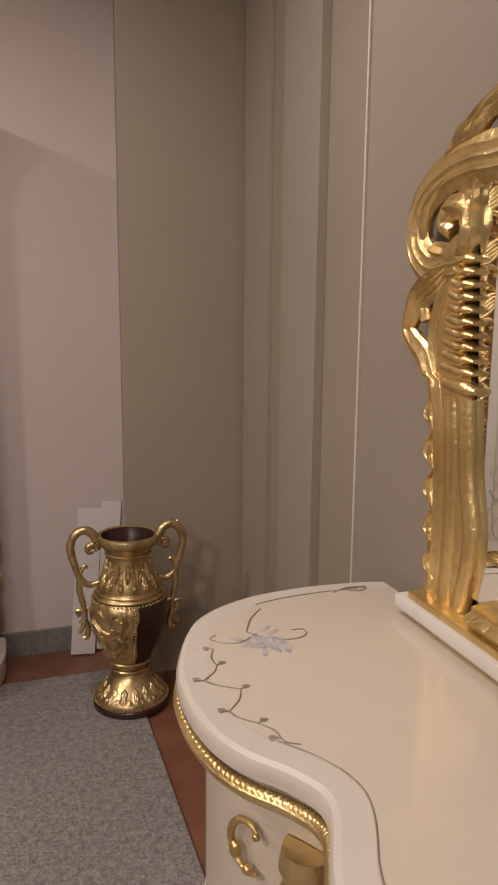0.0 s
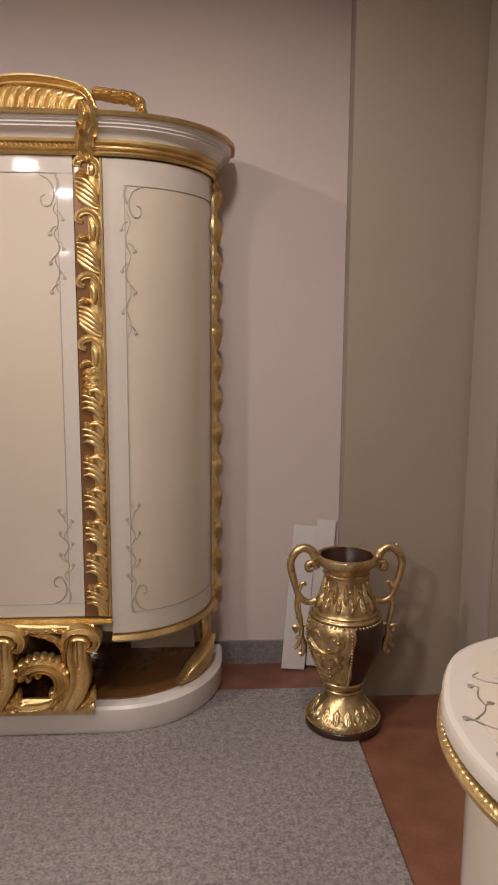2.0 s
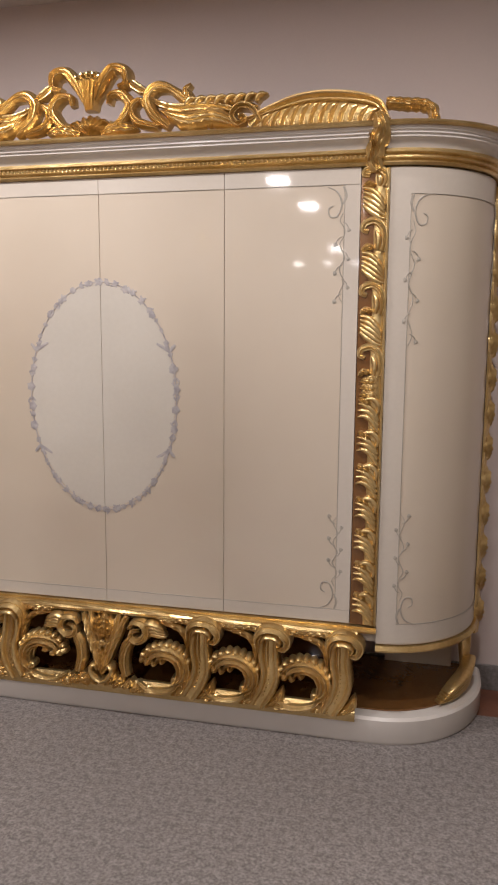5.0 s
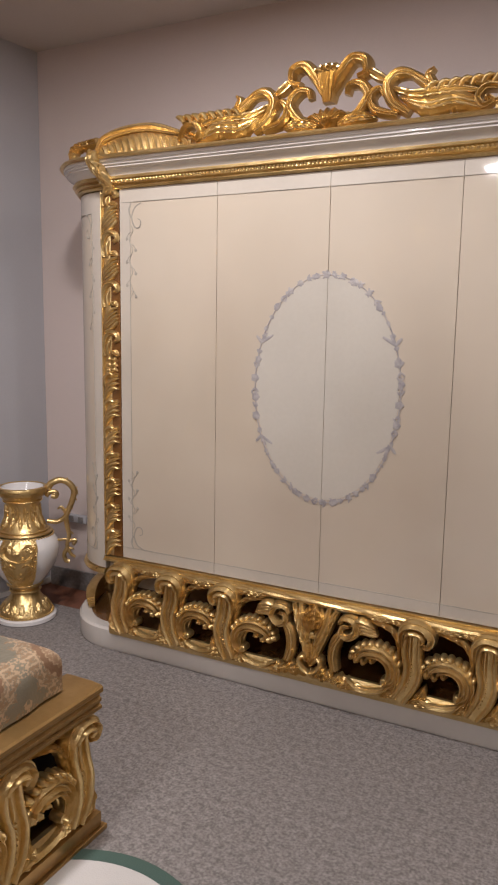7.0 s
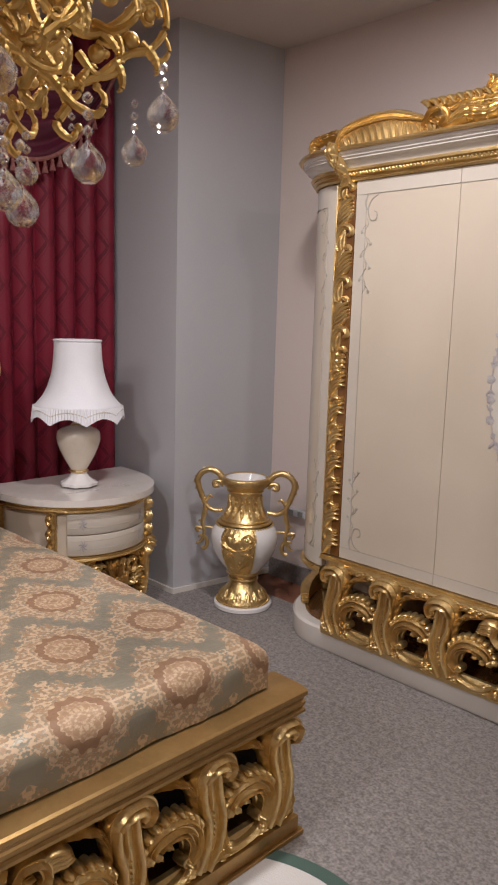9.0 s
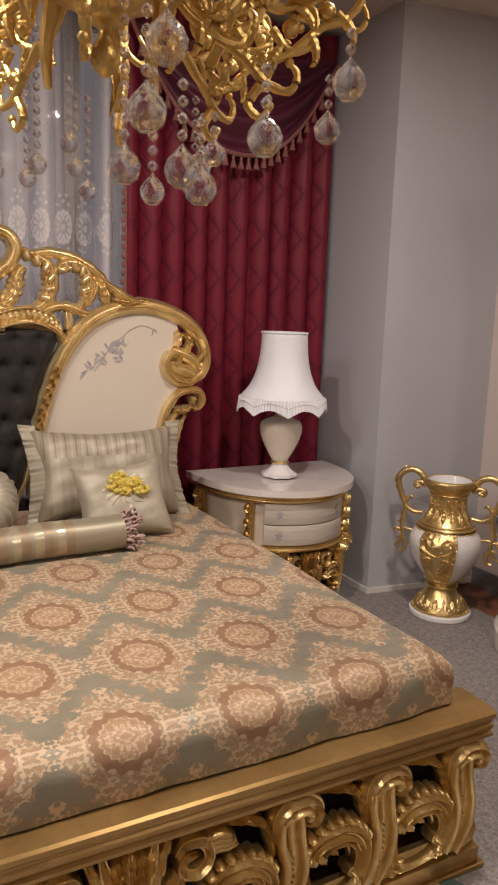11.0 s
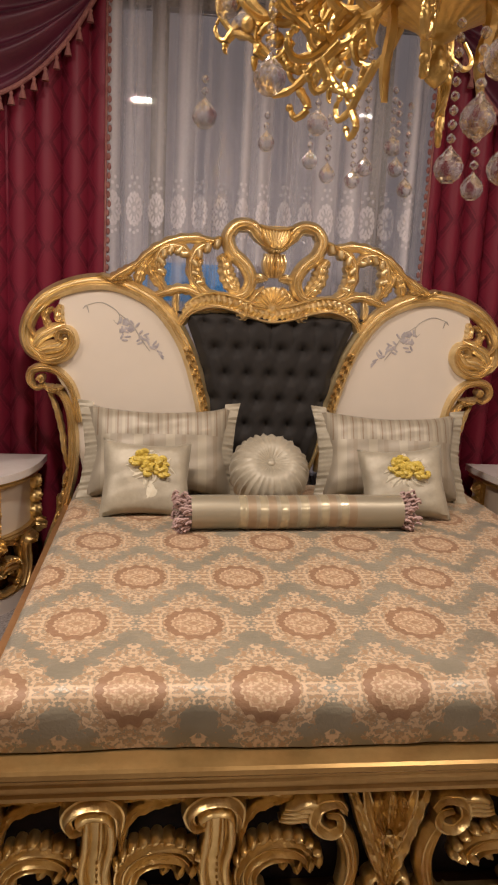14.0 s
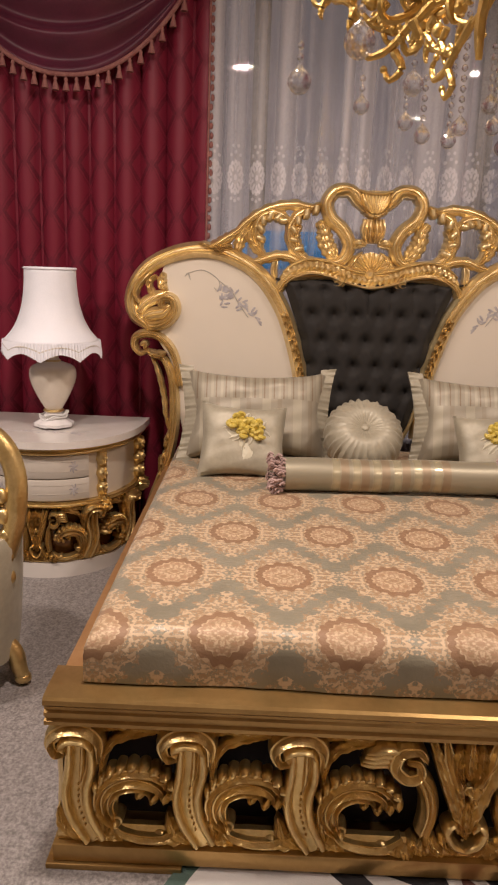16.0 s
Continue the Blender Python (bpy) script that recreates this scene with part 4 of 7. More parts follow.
        if i in (1, 2):
            s = -1 if i == 1 else 1
            ov = bmesh.new()
            ring = [(0.0, 1.275 - 0.435)] + [(s * 0.295 * math.sin(t * math.pi / 30), 1.275 - 0.435 * math.cos(t * math.pi / 30)) for t in range(1, 30)] + [(0.0, 1.275 + 0.435)]
            vs = [ov.verts.new((WX + x + s * g, WY - 0.0032, z)) for x, z in ring]
            vb = [ov.verts.new((WX + x + s * g, WY - 0.002, z)) for x, z in ring]
            ov.faces.new(vs)
            ov.faces.new(vb[::-1])
            for j in range(len(ring)):
                ov.faces.new((vs[j], vs[(j + 1) % len(ring)], vb[(j + 1) % len(ring)], vb[j]))
            part("oval_inlay", ov, OVAL_TINT, d, "pale half-oval medallion", False)
            wr = bmesh.new()
            lo, hi = (-math.pi / 2, math.pi / 2) if s == 1 else (math.pi / 2, 3 * math.pi / 2)
            wreath(wr, 0.0, 1.272, 0.302, 0.442, front(-0.0038), lo, hi)
            part("painted_wreath", wr, LILAC, d, "grey-lilac painted leaf wreath")
    # cornice: gilded bead moulding, white cove, gilded rim
    part("cornice_bead", moulding(bmesh.new(), [(-0.05, 2.092), (0.012, 2.092), (0.02, 2.10), (0.016, 2.108), (0.03, 2.114), (0.026, 2.124), (0.04, 2.13), (0.034, 2.142), (-0.05, 2.142)]), GOLD, w, "gilded stepped moulding")
    part("cornice_cove", moulding(bmesh.new(), [(-0.05, 2.142), (0.03, 2.142), (0.036, 2.152), (0.050, 2.166), (0.062, 2.172), (0.062, 2.178), (0.070, 2.182), (0.070, 2.188), (0.078, 2.192), (0.080, 2.203), (-0.05, 2.203)]), WHITE, w, "white lacquered cove")
    part("cornice_rim", moulding(bmesh.new(), [(-0.05, 2.203), (0.092, 2.203), (0.097, 2.21), (0.09, 2.219), (-0.05, 2.219)]), GOLD, w)
    lid = bmesh.new()
    prism(lid, plan(-0.04), 2.19, 2.216)
    part("top_board", lid, WHITE, w)
    pearl = mesh_of("bead", ball(bmesh.new(), (0, 0, 0), 0.0062, u=6, v=4), GOLD)
    for i in range(130):
        bead = new("bead", pearl)
        bead.parent = w
        bead.matrix_basis = pose(WX - FLATW + 0.02 + i * (2 * FLATW - 0.04) / 129, WY - 0.033, 2.119)
    # crest
    cr = bmesh.new()
    to5 = lambda u, v, d: (WX + u, WY - 0.035 + d * 1.2, 2.215 + v)
    for s in (-1, 1):
        q = lambda a, b, s=s: (s * a, b)
        strand(cr, [q(1.06, 0.015), q(1.02, 0.075), q(0.9, 0.10), q(0.78, 0.10), q(0.66, 0.07), q(0.58, 0.04)], 0.038, 0.03, to5, ridges=1, taper=(0.6, 0.4))
        strand(cr, [q(1.05, 0.02), q(0.93, 0.042), q(0.80, 0.045), q(0.68, 0.034), q(0.585, 0.022)], 0.095, 0.014, to5, ridges=0, wide=lambda t: 0.35 + 0.65 * math.sin(math.pi * min(1.0, 0.12 + 0.85 * t)))
        for i in range(13):
            x = 0.60 + i * 0.033
            h = 0.03 + 0.055 * math.sin(math.pi * (i + 1.2) / 15)
            strand(cr, [q(x, 0.0), q(x + 0.012, h * 0.6), q(x + 0.034, h)], 0.034, 0.022, to5, ridges=1, taper=(0.8, 0.3))
        strand(cr, [q(0.63, 0.03), q(0.60, 0.075), q(0.555, 0.082), q(0.530, 0.052), q(0.550, 0.026), q(0.578, 0.040), q(0.565, 0.056)], 0.026, 0.042, to5, ridges=1, taper=(0.6, 0.5))
        boss(cr, *q(0.560, 0.048), 0.011, 0.046, to5, 0, 10)
        for i in range(8):
            x = 0.36 + 0.036 * i
            strand(cr, [q(x, 0.095), q(x + 0.014, 0.116), q(x + 0.042, 0.122)], 0.024, 0.026, to5, ridges=0, across=5, n=4, taper=(0.8, 0.25))
        leaf(cr, [q(0.56, 0.02), q(0.46, 0.055), q(0.36, 0.05), q(0.26, 0.09)], 0.07, 0.026, to5, 9)
        strand(cr, [q(0.56, 0.075), q(0.44, 0.095), q(0.32, 0.095), q(0.24, 0.12)], 0.034, 0.022, to5, ridges=1, chevron=10, lobes=9, taper=(0.3, 0.6))
        leaf(cr, [q(0.62, 0.08), q(0.50, 0.112), q(0.40, 0.105)], 0.03, 0.02, to5, 8)
        # open scrolls towards the middle
        strand(cr, [q(0.30, 0.03), q(0.24, 0.075), q(0.22, 0.13), q(0.25, 0.165), q(0.30, 0.16), q(0.34, 0.13)], 0.044, 0.03, to5, ridges=2, taper=(0.7, 0.4))
        strand(cr, [q(0.31, 0.155), q(0.37, 0.115), q(0.36, 0.15), q(0.38, 0.17)], 0.039, 0.026, to5, ridges=2, taper=(0.8, 0.3))
        strand(cr, [q(0.07, 0.03), q(0.12, 0.06), q(0.15, 0.11), q(0.12, 0.15), q(0.08, 0.15), q(0.07, 0.12)], 0.039, 0.03, to5, ridges=2, taper=(0.6, 0.5))
        strand(cr, [q(0.26, 0.03), q(0.18, 0.055), q(0.16, 0.10), q(0.19, 0.125), q(0.21, 0.10)], 0.034, 0.03, to5, ridges=2, taper=(0.7, 0.5))
        strand(cr, [q(0.02, 0.13), q(0.05, 0.19), q(0.09, 0.235), q(0.135, 0.225), q(0.14, 0.185), q(0.11, 0.175)], 0.044, 0.036, to5, ridges=2, taper=(0.5, 0.5))
        strand(cr, [q(0.14, 0.20), q(0.18, 0.17), q(0.22, 0.15)], 0.034, 0.026, to5, ridges=1)
        leaf(cr, [q(0.04, 0.02), q(0.10, 0.035), q(0.18, 0.03)], 0.065, 0.03, to5)
    for i in range(-3, 4):
        leaf(cr, [(0, 0.01), (0.016 * i, 0.05), (0.028 * i, 0.085 - 0.004 * i * i)], 0.034, 0.034, to5, 2)
    strand(cr, [(0, 0.10), (0, 0.14), (0, 0.17), (0, 0.20)], 0.10, 0.04, to5, ridges=3, wide=lambda t: 0.45 + 0.55 * t)
    for i in range(-2, 3):
        boss(cr, 0.022 * i, 0.222 - 0.003 * i * i, 0.016, 0.04, to5, 5)
    part("crest", cr, GOLD, w, "pierced gilded crest with scrolls and urn")
    for side in (-1, 1):
        rl = bmesh.new()
        to6 = lambda u, v, d, side=side: (WX + side * (FLATW + u), WY - 0.03 + d + 0.18 * max(0.0, u) , 2.218 + v)
        strand(rl, [(-0.02, 0.068), (0.05, 0.062), (0.095, 0.060), (0.128, 0.046), (0.136, 0.02), (0.132, 0.0)], 0.042, 0.036, to6, ridges=2, chevron=8, lobes=7, taper=(0.9, 0.9))
        strand(rl, [(-0.03, 0.0), (0.05, 0.003), (0.10, 0.003), (0.145, 0.0)], 0.024, 0.034, to6, taper=(1, 1))
        part("corner_rail", rl, GOLD, w)
    return w


wardrobe()


from mathutils.geometry import tessellate_polygon


# ---- bed ----
HX, HY = -3.60, 0.49             # headboard plane and middle
FX, FY = -1.585, 0.54            # footboard front and middle


def hb(a, b):
    return ((a - 646) / 544.5, 1.827 - b / 505.6)


def cc(a, b):
    return ((a - 681) / 1007.4, 1.827 - b / 935.4)


def hto(u, v, w):
    return (HX - w, HY + u, v)


def board(bm, outline, x0, x1, to):
    """A flat board over an outline of (u, v), from depth x0 to x1."""
    a = [bm.verts.new(to(u, v, x0)) for u, v in outline]
    b = [bm.verts.new(to(u, v, x1)) for u, v in outline]
    n = len(a)
    for tri in tessellate_polygon([[Vector((u, v, 0)) for u, v in outline]]):
        bm.faces.new([a[i] for i in tri])
        bm.faces.new([b[i] for i in reversed(tri)])
    for i in range(n):
        bm.faces.new((a[i], b[i], b[(i + 1) % n], a[(i + 1) % n]))
    return bm


def headboard(bed):
    for s in (-1, 1):
        m = lambda pts, f=hb, s=s: [(-s * u, v) for u, v in (f(*p) for p in pts)]
        arc = [(490, 500), (468, 405), (430, 310), (368, 232), (300, 195), (228, 184), (160, 184), (132, 205), (122, 240), (126, 290), (118, 335), (104, 362), (124, 396), (152, 440), (160, 500)]
        o = [tuple(p) for p in spline(m(arc), 5)] + m([(190, 640), (490, 640)])
        part("side_panel", board(bmesh.new(), o, -0.012, 0.012, hto), IVORY_PALE, bed, "ivory lacquered side panel")
        ln = bmesh.new()
        pto = lambda u, v, w: hto(u, v, w - 0.0137)
        painted(ln, m([(182, 232), (190, 225), (196, 240)]), pto, 0.009)
        painted(ln, m([(190, 224), (225, 216), (258, 230), (270, 245), (265, 262), (256, 255)]), pto, 0.006)
        painted(ln, m([(270, 240), (300, 262), (320, 290), (345, 322)]), pto, 0.008)
        part("painted_stem", ln, LINE, bed)
        fl = bmesh.new()
        rnd = random.Random(3)
        for i in range(30):
            t = (i % 24) / 23
            if i < 24:
                a, b = 282 + 88 * t + rnd.uniform(-13, 13) * (1.1 - t), 252 + 76 * t + rnd.uniform(-13, 13) * (1.1 - t)
            else:
                a, b = 276 + rnd.uniform(-9, 9), 262 + (i - 24) * 7.5
            d = rnd.uniform(0, 6.28)
            painted(fl, m([(a, b), (a + 8 * math.cos(d), b + 8 * math.sin(d)), (a + 15 * math.cos(d), b + 15 * math.sin(d))]), pto, 0.014, 3)
        for a, b, r in ((286, 258, 0.017), (300, 272, 0.014), (276, 278, 0.012), (322, 292, 0.010)):
            boss(fl, *m([(a, b)])[0], r, 0.0012, pto, 5, 15)
        part("painted_flower", fl, LILAC, bed, "grey-lilac painted spray")
        fr = bmesh.new()
        strand(fr, m([(492, 600), (490, 490), (470, 400), (432, 302), (372, 224), (302, 184), (230, 170), (160, 180), (98, 208), (60, 248), (46, 292), (58, 328), (90, 345)]), 0.074, 0.045, hto, ridges=2, n=9, taper=(1, 0.8))
        strand(fr, m([(60, 325), (95, 350), (138, 340), (160, 312), (152, 285), (128, 282), (122, 300), (136, 308)]), 0.050, 0.050, hto, ridges=2, taper=(0.8, 0.6))
        strand(fr, m([(78, 330), (104, 322), (126, 318), (146, 300)]), 0.07, 0.040, hto, ridges=2, taper=(0.7, 0.5))
        strand(fr, m([(66, 318), (84, 296), (112, 282), (142, 268)]), 0.06, 0.04, hto, ridges=2, taper=(0.8, 0.3))
        leaf(fr, m([(110, 232), (92, 250), (100, 275), (112, 292)]), 0.035, 0.04, hto, 4)
        leaf(fr, m([(130, 225), (124, 250), (140, 268)]), 0.05, 0.034, hto, 4)
        strand(fr, m([(70, 300), (55, 275), (68, 245), (100, 215)]), 0.04, 0.055, hto, ridges=1)
        leaf(fr, m([(300, 184), (260, 170), (220, 158), (205, 172)]), 0.04, 0.05, hto, 6)
        for i in range(9):
            t = i / 8
            a, b = 440 + 50 * math.sin(t * 1.5), 320 + 170 * t
            leaf(fr, m([(a - 6, b + 16), (a + 4, b), (a - 2, b - 14)]), 0.034, 0.056, hto, 3)
        boss(fr, *m([(436, 312)])[0], 0.022, 0.065, hto, 6)
        part("panel_frame", fr, GOLD_SOFT, bed, "gilded scrolled panel frame")
        lo = bmesh.new()
        strand(lo, m([(92, 408), (70, 415), (54, 398), (60, 376), (88, 368), (122, 376), (150, 402), (166, 440), (176, 490)]), 0.042, 0.045, hto, ridges=2, taper=(0.6, 0.9))
        strand(lo, m([(70, 396), (84, 390), (80, 404)]), 0.03, 0.06, hto)
        strand(lo, m([(100, 412), (132, 430), (152, 470), (160, 530), (158, 600), (146, 660), (128, 720), (100, 790), (92, 830)]), 0.052, 0.04, hto, ridges=2, taper=(0.6, 0.9))
        strand(lo, m([(100, 420), (118, 465), (132, 520), (136, 560), (144, 600)]), 0.028, 0.04, hto, ridges=1, chevron=7, lobes=7, taper=(0.7, 0.4))
        leaf(lo, m([(88, 410), (112, 418), (138, 412)]), 0.045, 0.052, hto, 4)
        for i in range(4):
            leaf(lo, m([(150 - 10 * i, 600 + 48 * i), (140 - 10 * i, 630 + 48 * i), (136 - 11 * i, 655 + 48 * i)]), 0.03, 0.05, hto, 3)
        part("side_scroll", lo, GOLD_SOFT, bed, "gilded pierced side scroll")
        # pierced crown, one half
        c = lambda pts, m=m: m(pts, cc)
        cr = bmesh.new()
        strand(cr, c([(625, 120), (600, 70), (555, 48), (500, 58), (465, 105), (485, 165), (545, 215), (576, 275), (555, 330), (505, 352), (450, 352)]), 0.063, 0.046, hto, ridges=2, n=9, taper=(0.6, 0.6))
        strand(cr, c([(640, 140), (600, 100), (560, 62), (505, 70), (490, 100)]), 0.047, 0.058, hto, 1)
        strand(cr, c([(450, 110), (390, 130), (330, 165), (302, 225), (318, 290), (370, 335), (440, 352), (500, 350)]), 0.053, 0.036, hto, ridges=2, lobes=9, n=8, taper=(0.5, 0.6))
        leaf(cr, c([(430, 180), (455, 215), (468, 265), (500, 310), (545, 345)]), 0.078, 0.038, hto, 7)
        leaf(cr, c([(350, 200), (330, 240), (345, 290), (380, 330)]), 0.047, 0.040, hto, 5)
        strand(cr, c([(300, 200), (270, 165), (215, 155), (165, 180), (150, 240), (165, 300), (190, 340)]), 0.057, 0.038, hto, ridges=2, lobes=8, taper=(0.5, 0.6))
        leaf(cr, c([(185, 335), (150, 290), (125, 240), (140, 190)]), 0.063, 0.036, hto, 6)
        strand(cr, c([(470, 105), (400, 128), (330, 118), (250, 125), (180, 148), (110, 190), (60, 235), (20, 268)]), 0.050, 0.034, hto, ridges=2, lobes=8, taper=(0.5, 0.6))
        leaf(cr, c([(60, 330), (75, 270), (95, 225), (70, 205)]), 0.057, 0.036, hto, 5)
        strand(cr, c([(60, 236), (18, 262), (-30, 290), (-80, 318), (-118, 330)]), 0.052, 0.044, hto, ridges=2, lobes=6, taper=(0.7, 0.3))
        leaf(cr, c([(40, 300), (0, 300), (-40, 312), (-70, 330)]), 0.046, 0.050, hto, 5)
        strand(cr, c([(120, 365), (190, 345), (250, 328), (310, 335), (370, 365), (400, 395)]), 0.050, 0.034, hto, ridges=2, lobes=8, taper=(0.5, 0.5))
        strand(cr, c([(248, 335), (236, 385), (246, 440)]), 0.034, 0.030, hto)
        strand(cr, c([(255, 480), (300, 425), (380, 398), (470, 400), (530, 420)]), 0.070, 0.042, hto, ridges=2, lobes=7, n=8, taper=(0.6, 0.3))
        leaf(cr, c([(290, 450), (330, 400), (410, 370), (490, 380)]), 0.063, 0.040, hto, 7)
        boss(cr, *c([(528, 415)])[0], 0.024, 0.066, hto, 6)
        strand(cr, c([(480, 390), (530, 385), (560, 415), (540, 445), (510, 440)]), 0.040, 0.055, hto, ridges=1)
        strand(cr, c([(575, 290), (610, 268), (655, 270)]), 0.044, 0.034, hto, chevron=3)
        leaf(cr, c([(560, 400), (600, 350), (640, 300)]), 0.047, 0.034, hto, 5)
        # serrated leaf edges along the open scrolls
        for run, out in (([(450, 110), (390, 130), (330, 165), (302, 225), (318, 290), (370, 335)], -1), ([(300, 200), (270, 165), (215, 155), (165, 180), (150, 240), (165, 300)], -1)):
            sp = spline(run, 4)
            for n in range(2, len(sp) - 2, 3):
                dx, dy = sp[n + 1][0] - sp[n - 1][0], sp[n + 1][1] - sp[n - 1][1]
                ln = math.hypot(dx, dy)
                nx, ny, tx, ty = -dy / ln * out, dx / ln * out, dx / ln, dy / ln
                p0 = sp[n]
                strand(cr, c([(p0[0], p0[1]), (p0[0] + nx * 20 + tx * 10, p0[1] + ny * 20 + ty * 10), (p0[0] + nx * 30 + tx * 30, p0[1] + ny * 30 + ty * 30)]), 0.036, 0.042, hto, ridges=0, across=6, n=4, taper=(1.0, 0.12))
        for i in range(6):
            a = 0.12 + i * 0.27
            strand(cr, c([(681 - 8 * math.sin(a), 395 - 12 * math.cos(a)), (681 - 60 * math.sin(a), 400 - 66 * math.cos(a)), (681 - 96 * math.sin(a), 402 - 100 * math.cos(a))]), 0.040, 0.044, hto, ridges=1, taper=(0.6, 0.7))
        strand(cr, c([(681, 145), (655, 138), (628, 105), (610, 60)]), 0.034, 0.050, hto)
        for i in range(3):
            strand(cr, c([(676 - 16 * i, 165), (674 - 18 * i, 215), (678 - 10 * i, 265)]), 0.028, 0.050, hto)
        for i in range(7):
            boss(cr, *c([(681 - 9 * i, 158 - 1.0 * i * i * 0.5)])[0], 0.007, 0.06, hto, 0, 8)
        part("crown_carving", cr, GOLD_SOFT, bed, "pierced gilded crown scrollwork")
    # fluted lip over the buttoned middle
    lip = bmesh.new()
    half = [(-0.40, 1.372), (-0.352, 1.410), (-0.276, 1.434), (-0.190, 1.424), (-0.094, 1.394), (-0.03, 1.380)]
    low = half + [(0.0, 1.378)] + [(-u, v) for u, v in reversed(half)]
    ends = lambda t: min(1.0, 0.45 + 5 * min(t, 1 - t))
    strand(lip, low, 0.078, 0.048, hto, ridges=1, chevron=34, n=14, wide=ends, across=10)
    strand(lip, [(u, v - 0.033) for u, v in low], 0.018, 0.052, hto, ridges=0, n=10, wide=ends, across=6)
    strand(lip, [(u, v + 0.033) for u, v in low], 0.016, 0.046, hto, ridges=0, n=10, wide=ends, across=6)
    part("crown_lip", lip, GOLD_SOFT, bed, "fluted gilded lip")
    ur = bmesh.new()
    for n in range(-4, 5):
        strand(ur, [cc(681 + 15.5 * n, 52), cc(681 + 12.5 * n, 84), cc(681 + 8.0 * n, 116), cc(681 + 4.5 * n, 142)], 0.020, 0.030 + 0.010 * math.cos(0.35 * n), hto, ridges=0, across=6, n=5, taper=(1, 0.7))
    strand(ur, [cc(606, 52), cc(640, 60), cc(681, 63), cc(722, 60), cc(756, 52)], 0.022, 0.050, hto, ridges=0, across=6, n=6, taper=(0.7, 0.7))
    strand(ur, [cc(636, 138), cc(660, 152), cc(681, 156), cc(702, 152), cc(726, 138)], 0.024, 0.052, hto, ridges=0, chevron=7, across=6, n=6, taper=(0.6, 0.6))
    part("crown_urn", ur, GOLD_SOFT, bed, "gilded fluted urn")
    ur = bmesh.new()
    o = [cc(*p) for p in ((632, 165), (730, 165), (728, 220), (714, 262), (648, 262), (634, 220))]
    board(ur, o, -0.028, 0.012, hto)
    part("crown_neck", ur, GOLD_SOFT, bed, "gilded fluted neck")
    part("crown_shell", boss(bmesh.new(), *cc(676, 392), 0.045, 0.065, hto), GOLD_SOFT, bed, "gilded shell boss")
    # deep-buttoned middle
    tf = bmesh.new()

    def lim(b):
        for (b0, l0), (b1, l1) in zip(((225, 250), (240, 215), (330, 178), (420, 155), (490, 146), (560, 128), (640, 90), (700, 45)), ((240, 215), (330, 178), (420, 155), (490, 146), (560, 128), (640, 90), (700, 45), (760, 10))):
            if b <= b1:
                return l0 + (l1 - l0) * (b - b0) / (b1 - b0)
        return 8

    def tuft(p, q):
        b = 228 + 500 * q
        l = lim(b)
        a = 646 + (2 * p - 1) * l
        u, v = hb(a, b)
        i, j = u / 0.103, (v - 1.10) / 0.118
        best = 9.0
        for jj in (math.floor(j), math.floor(j) + 1):
            off = 0.5 if jj % 2 else 0.0
            ii = round(i - off) + off
            best = min(best, math.hypot((i - ii) * 0.103, (j - jj) * 0.118))
        if v > 1.22:
            crease = min(1.0, abs((i + 0.5) % 1 - 0.5) / 0.12)
        else:
            crease = min(1.0, abs(((i * 1.0 + j * 0.5) + 0.5) % 1 - 0.5) / 0.14, abs(((i * 1.0 - j * 0.5) + 0.5) % 1 - 0.5) / 0.14)
        dp = min(1.0, best / 0.052)
        rim = min(1.0, min(p, 1 - p) * 2 * l / 22, max(q, 0) * 500 / 14)
        d = 0.004 + 0.046 * (math.sin(0.5 * math.pi * dp) ** 0.8) * ((0.80 + 0.20 * crease ** 0.5) if v > 1.22 else (0.93 + 0.07 * crease)) * (0.4 + 0.6 * rim)
        if v > 1.385:
            d *= 0.9
        return hto(u, v, -d)
    sheet(tf, 90, 96, tuft, thick=(-0.05, 0, 0))
    part("tufted_panel", tf, VELVET, bed, "black deep-buttoned velvet")
    knob = mesh_of("upholstery_button", ball(bmesh.new(), (0, 0, 0), 0.011, (0.6, 1, 1), 8, 6), VELVET)
    for jj in range(-5, 3):
        off = 0.5 if jj % 2 else 0.0
        for n in range(-3, 4):
            u, v = (n + off) * 0.103, 1.10 + jj * 0.118
            if v < 1.30 and abs(u) < lim((1.827 - v) * 505.6) / 544.5 - 0.03:
                btn = new("upholstery_button", knob)
                btn.parent = bed
                btn.matrix_basis = pose(*hto(u, v, -0.011))
    for s in (-1, 1):
        rim = bmesh.new()
        strand(rim, [(s * (lim(b) + 4) / 544.5, 1.827 - b / 505.6) for b in (500, 560, 600, 640, 680, 720, 755)], 0.022, 0.045, hto, n=3, taper=(0.8, 0.8))
        part("panel_rim", rim, GOLD_SOFT, bed)


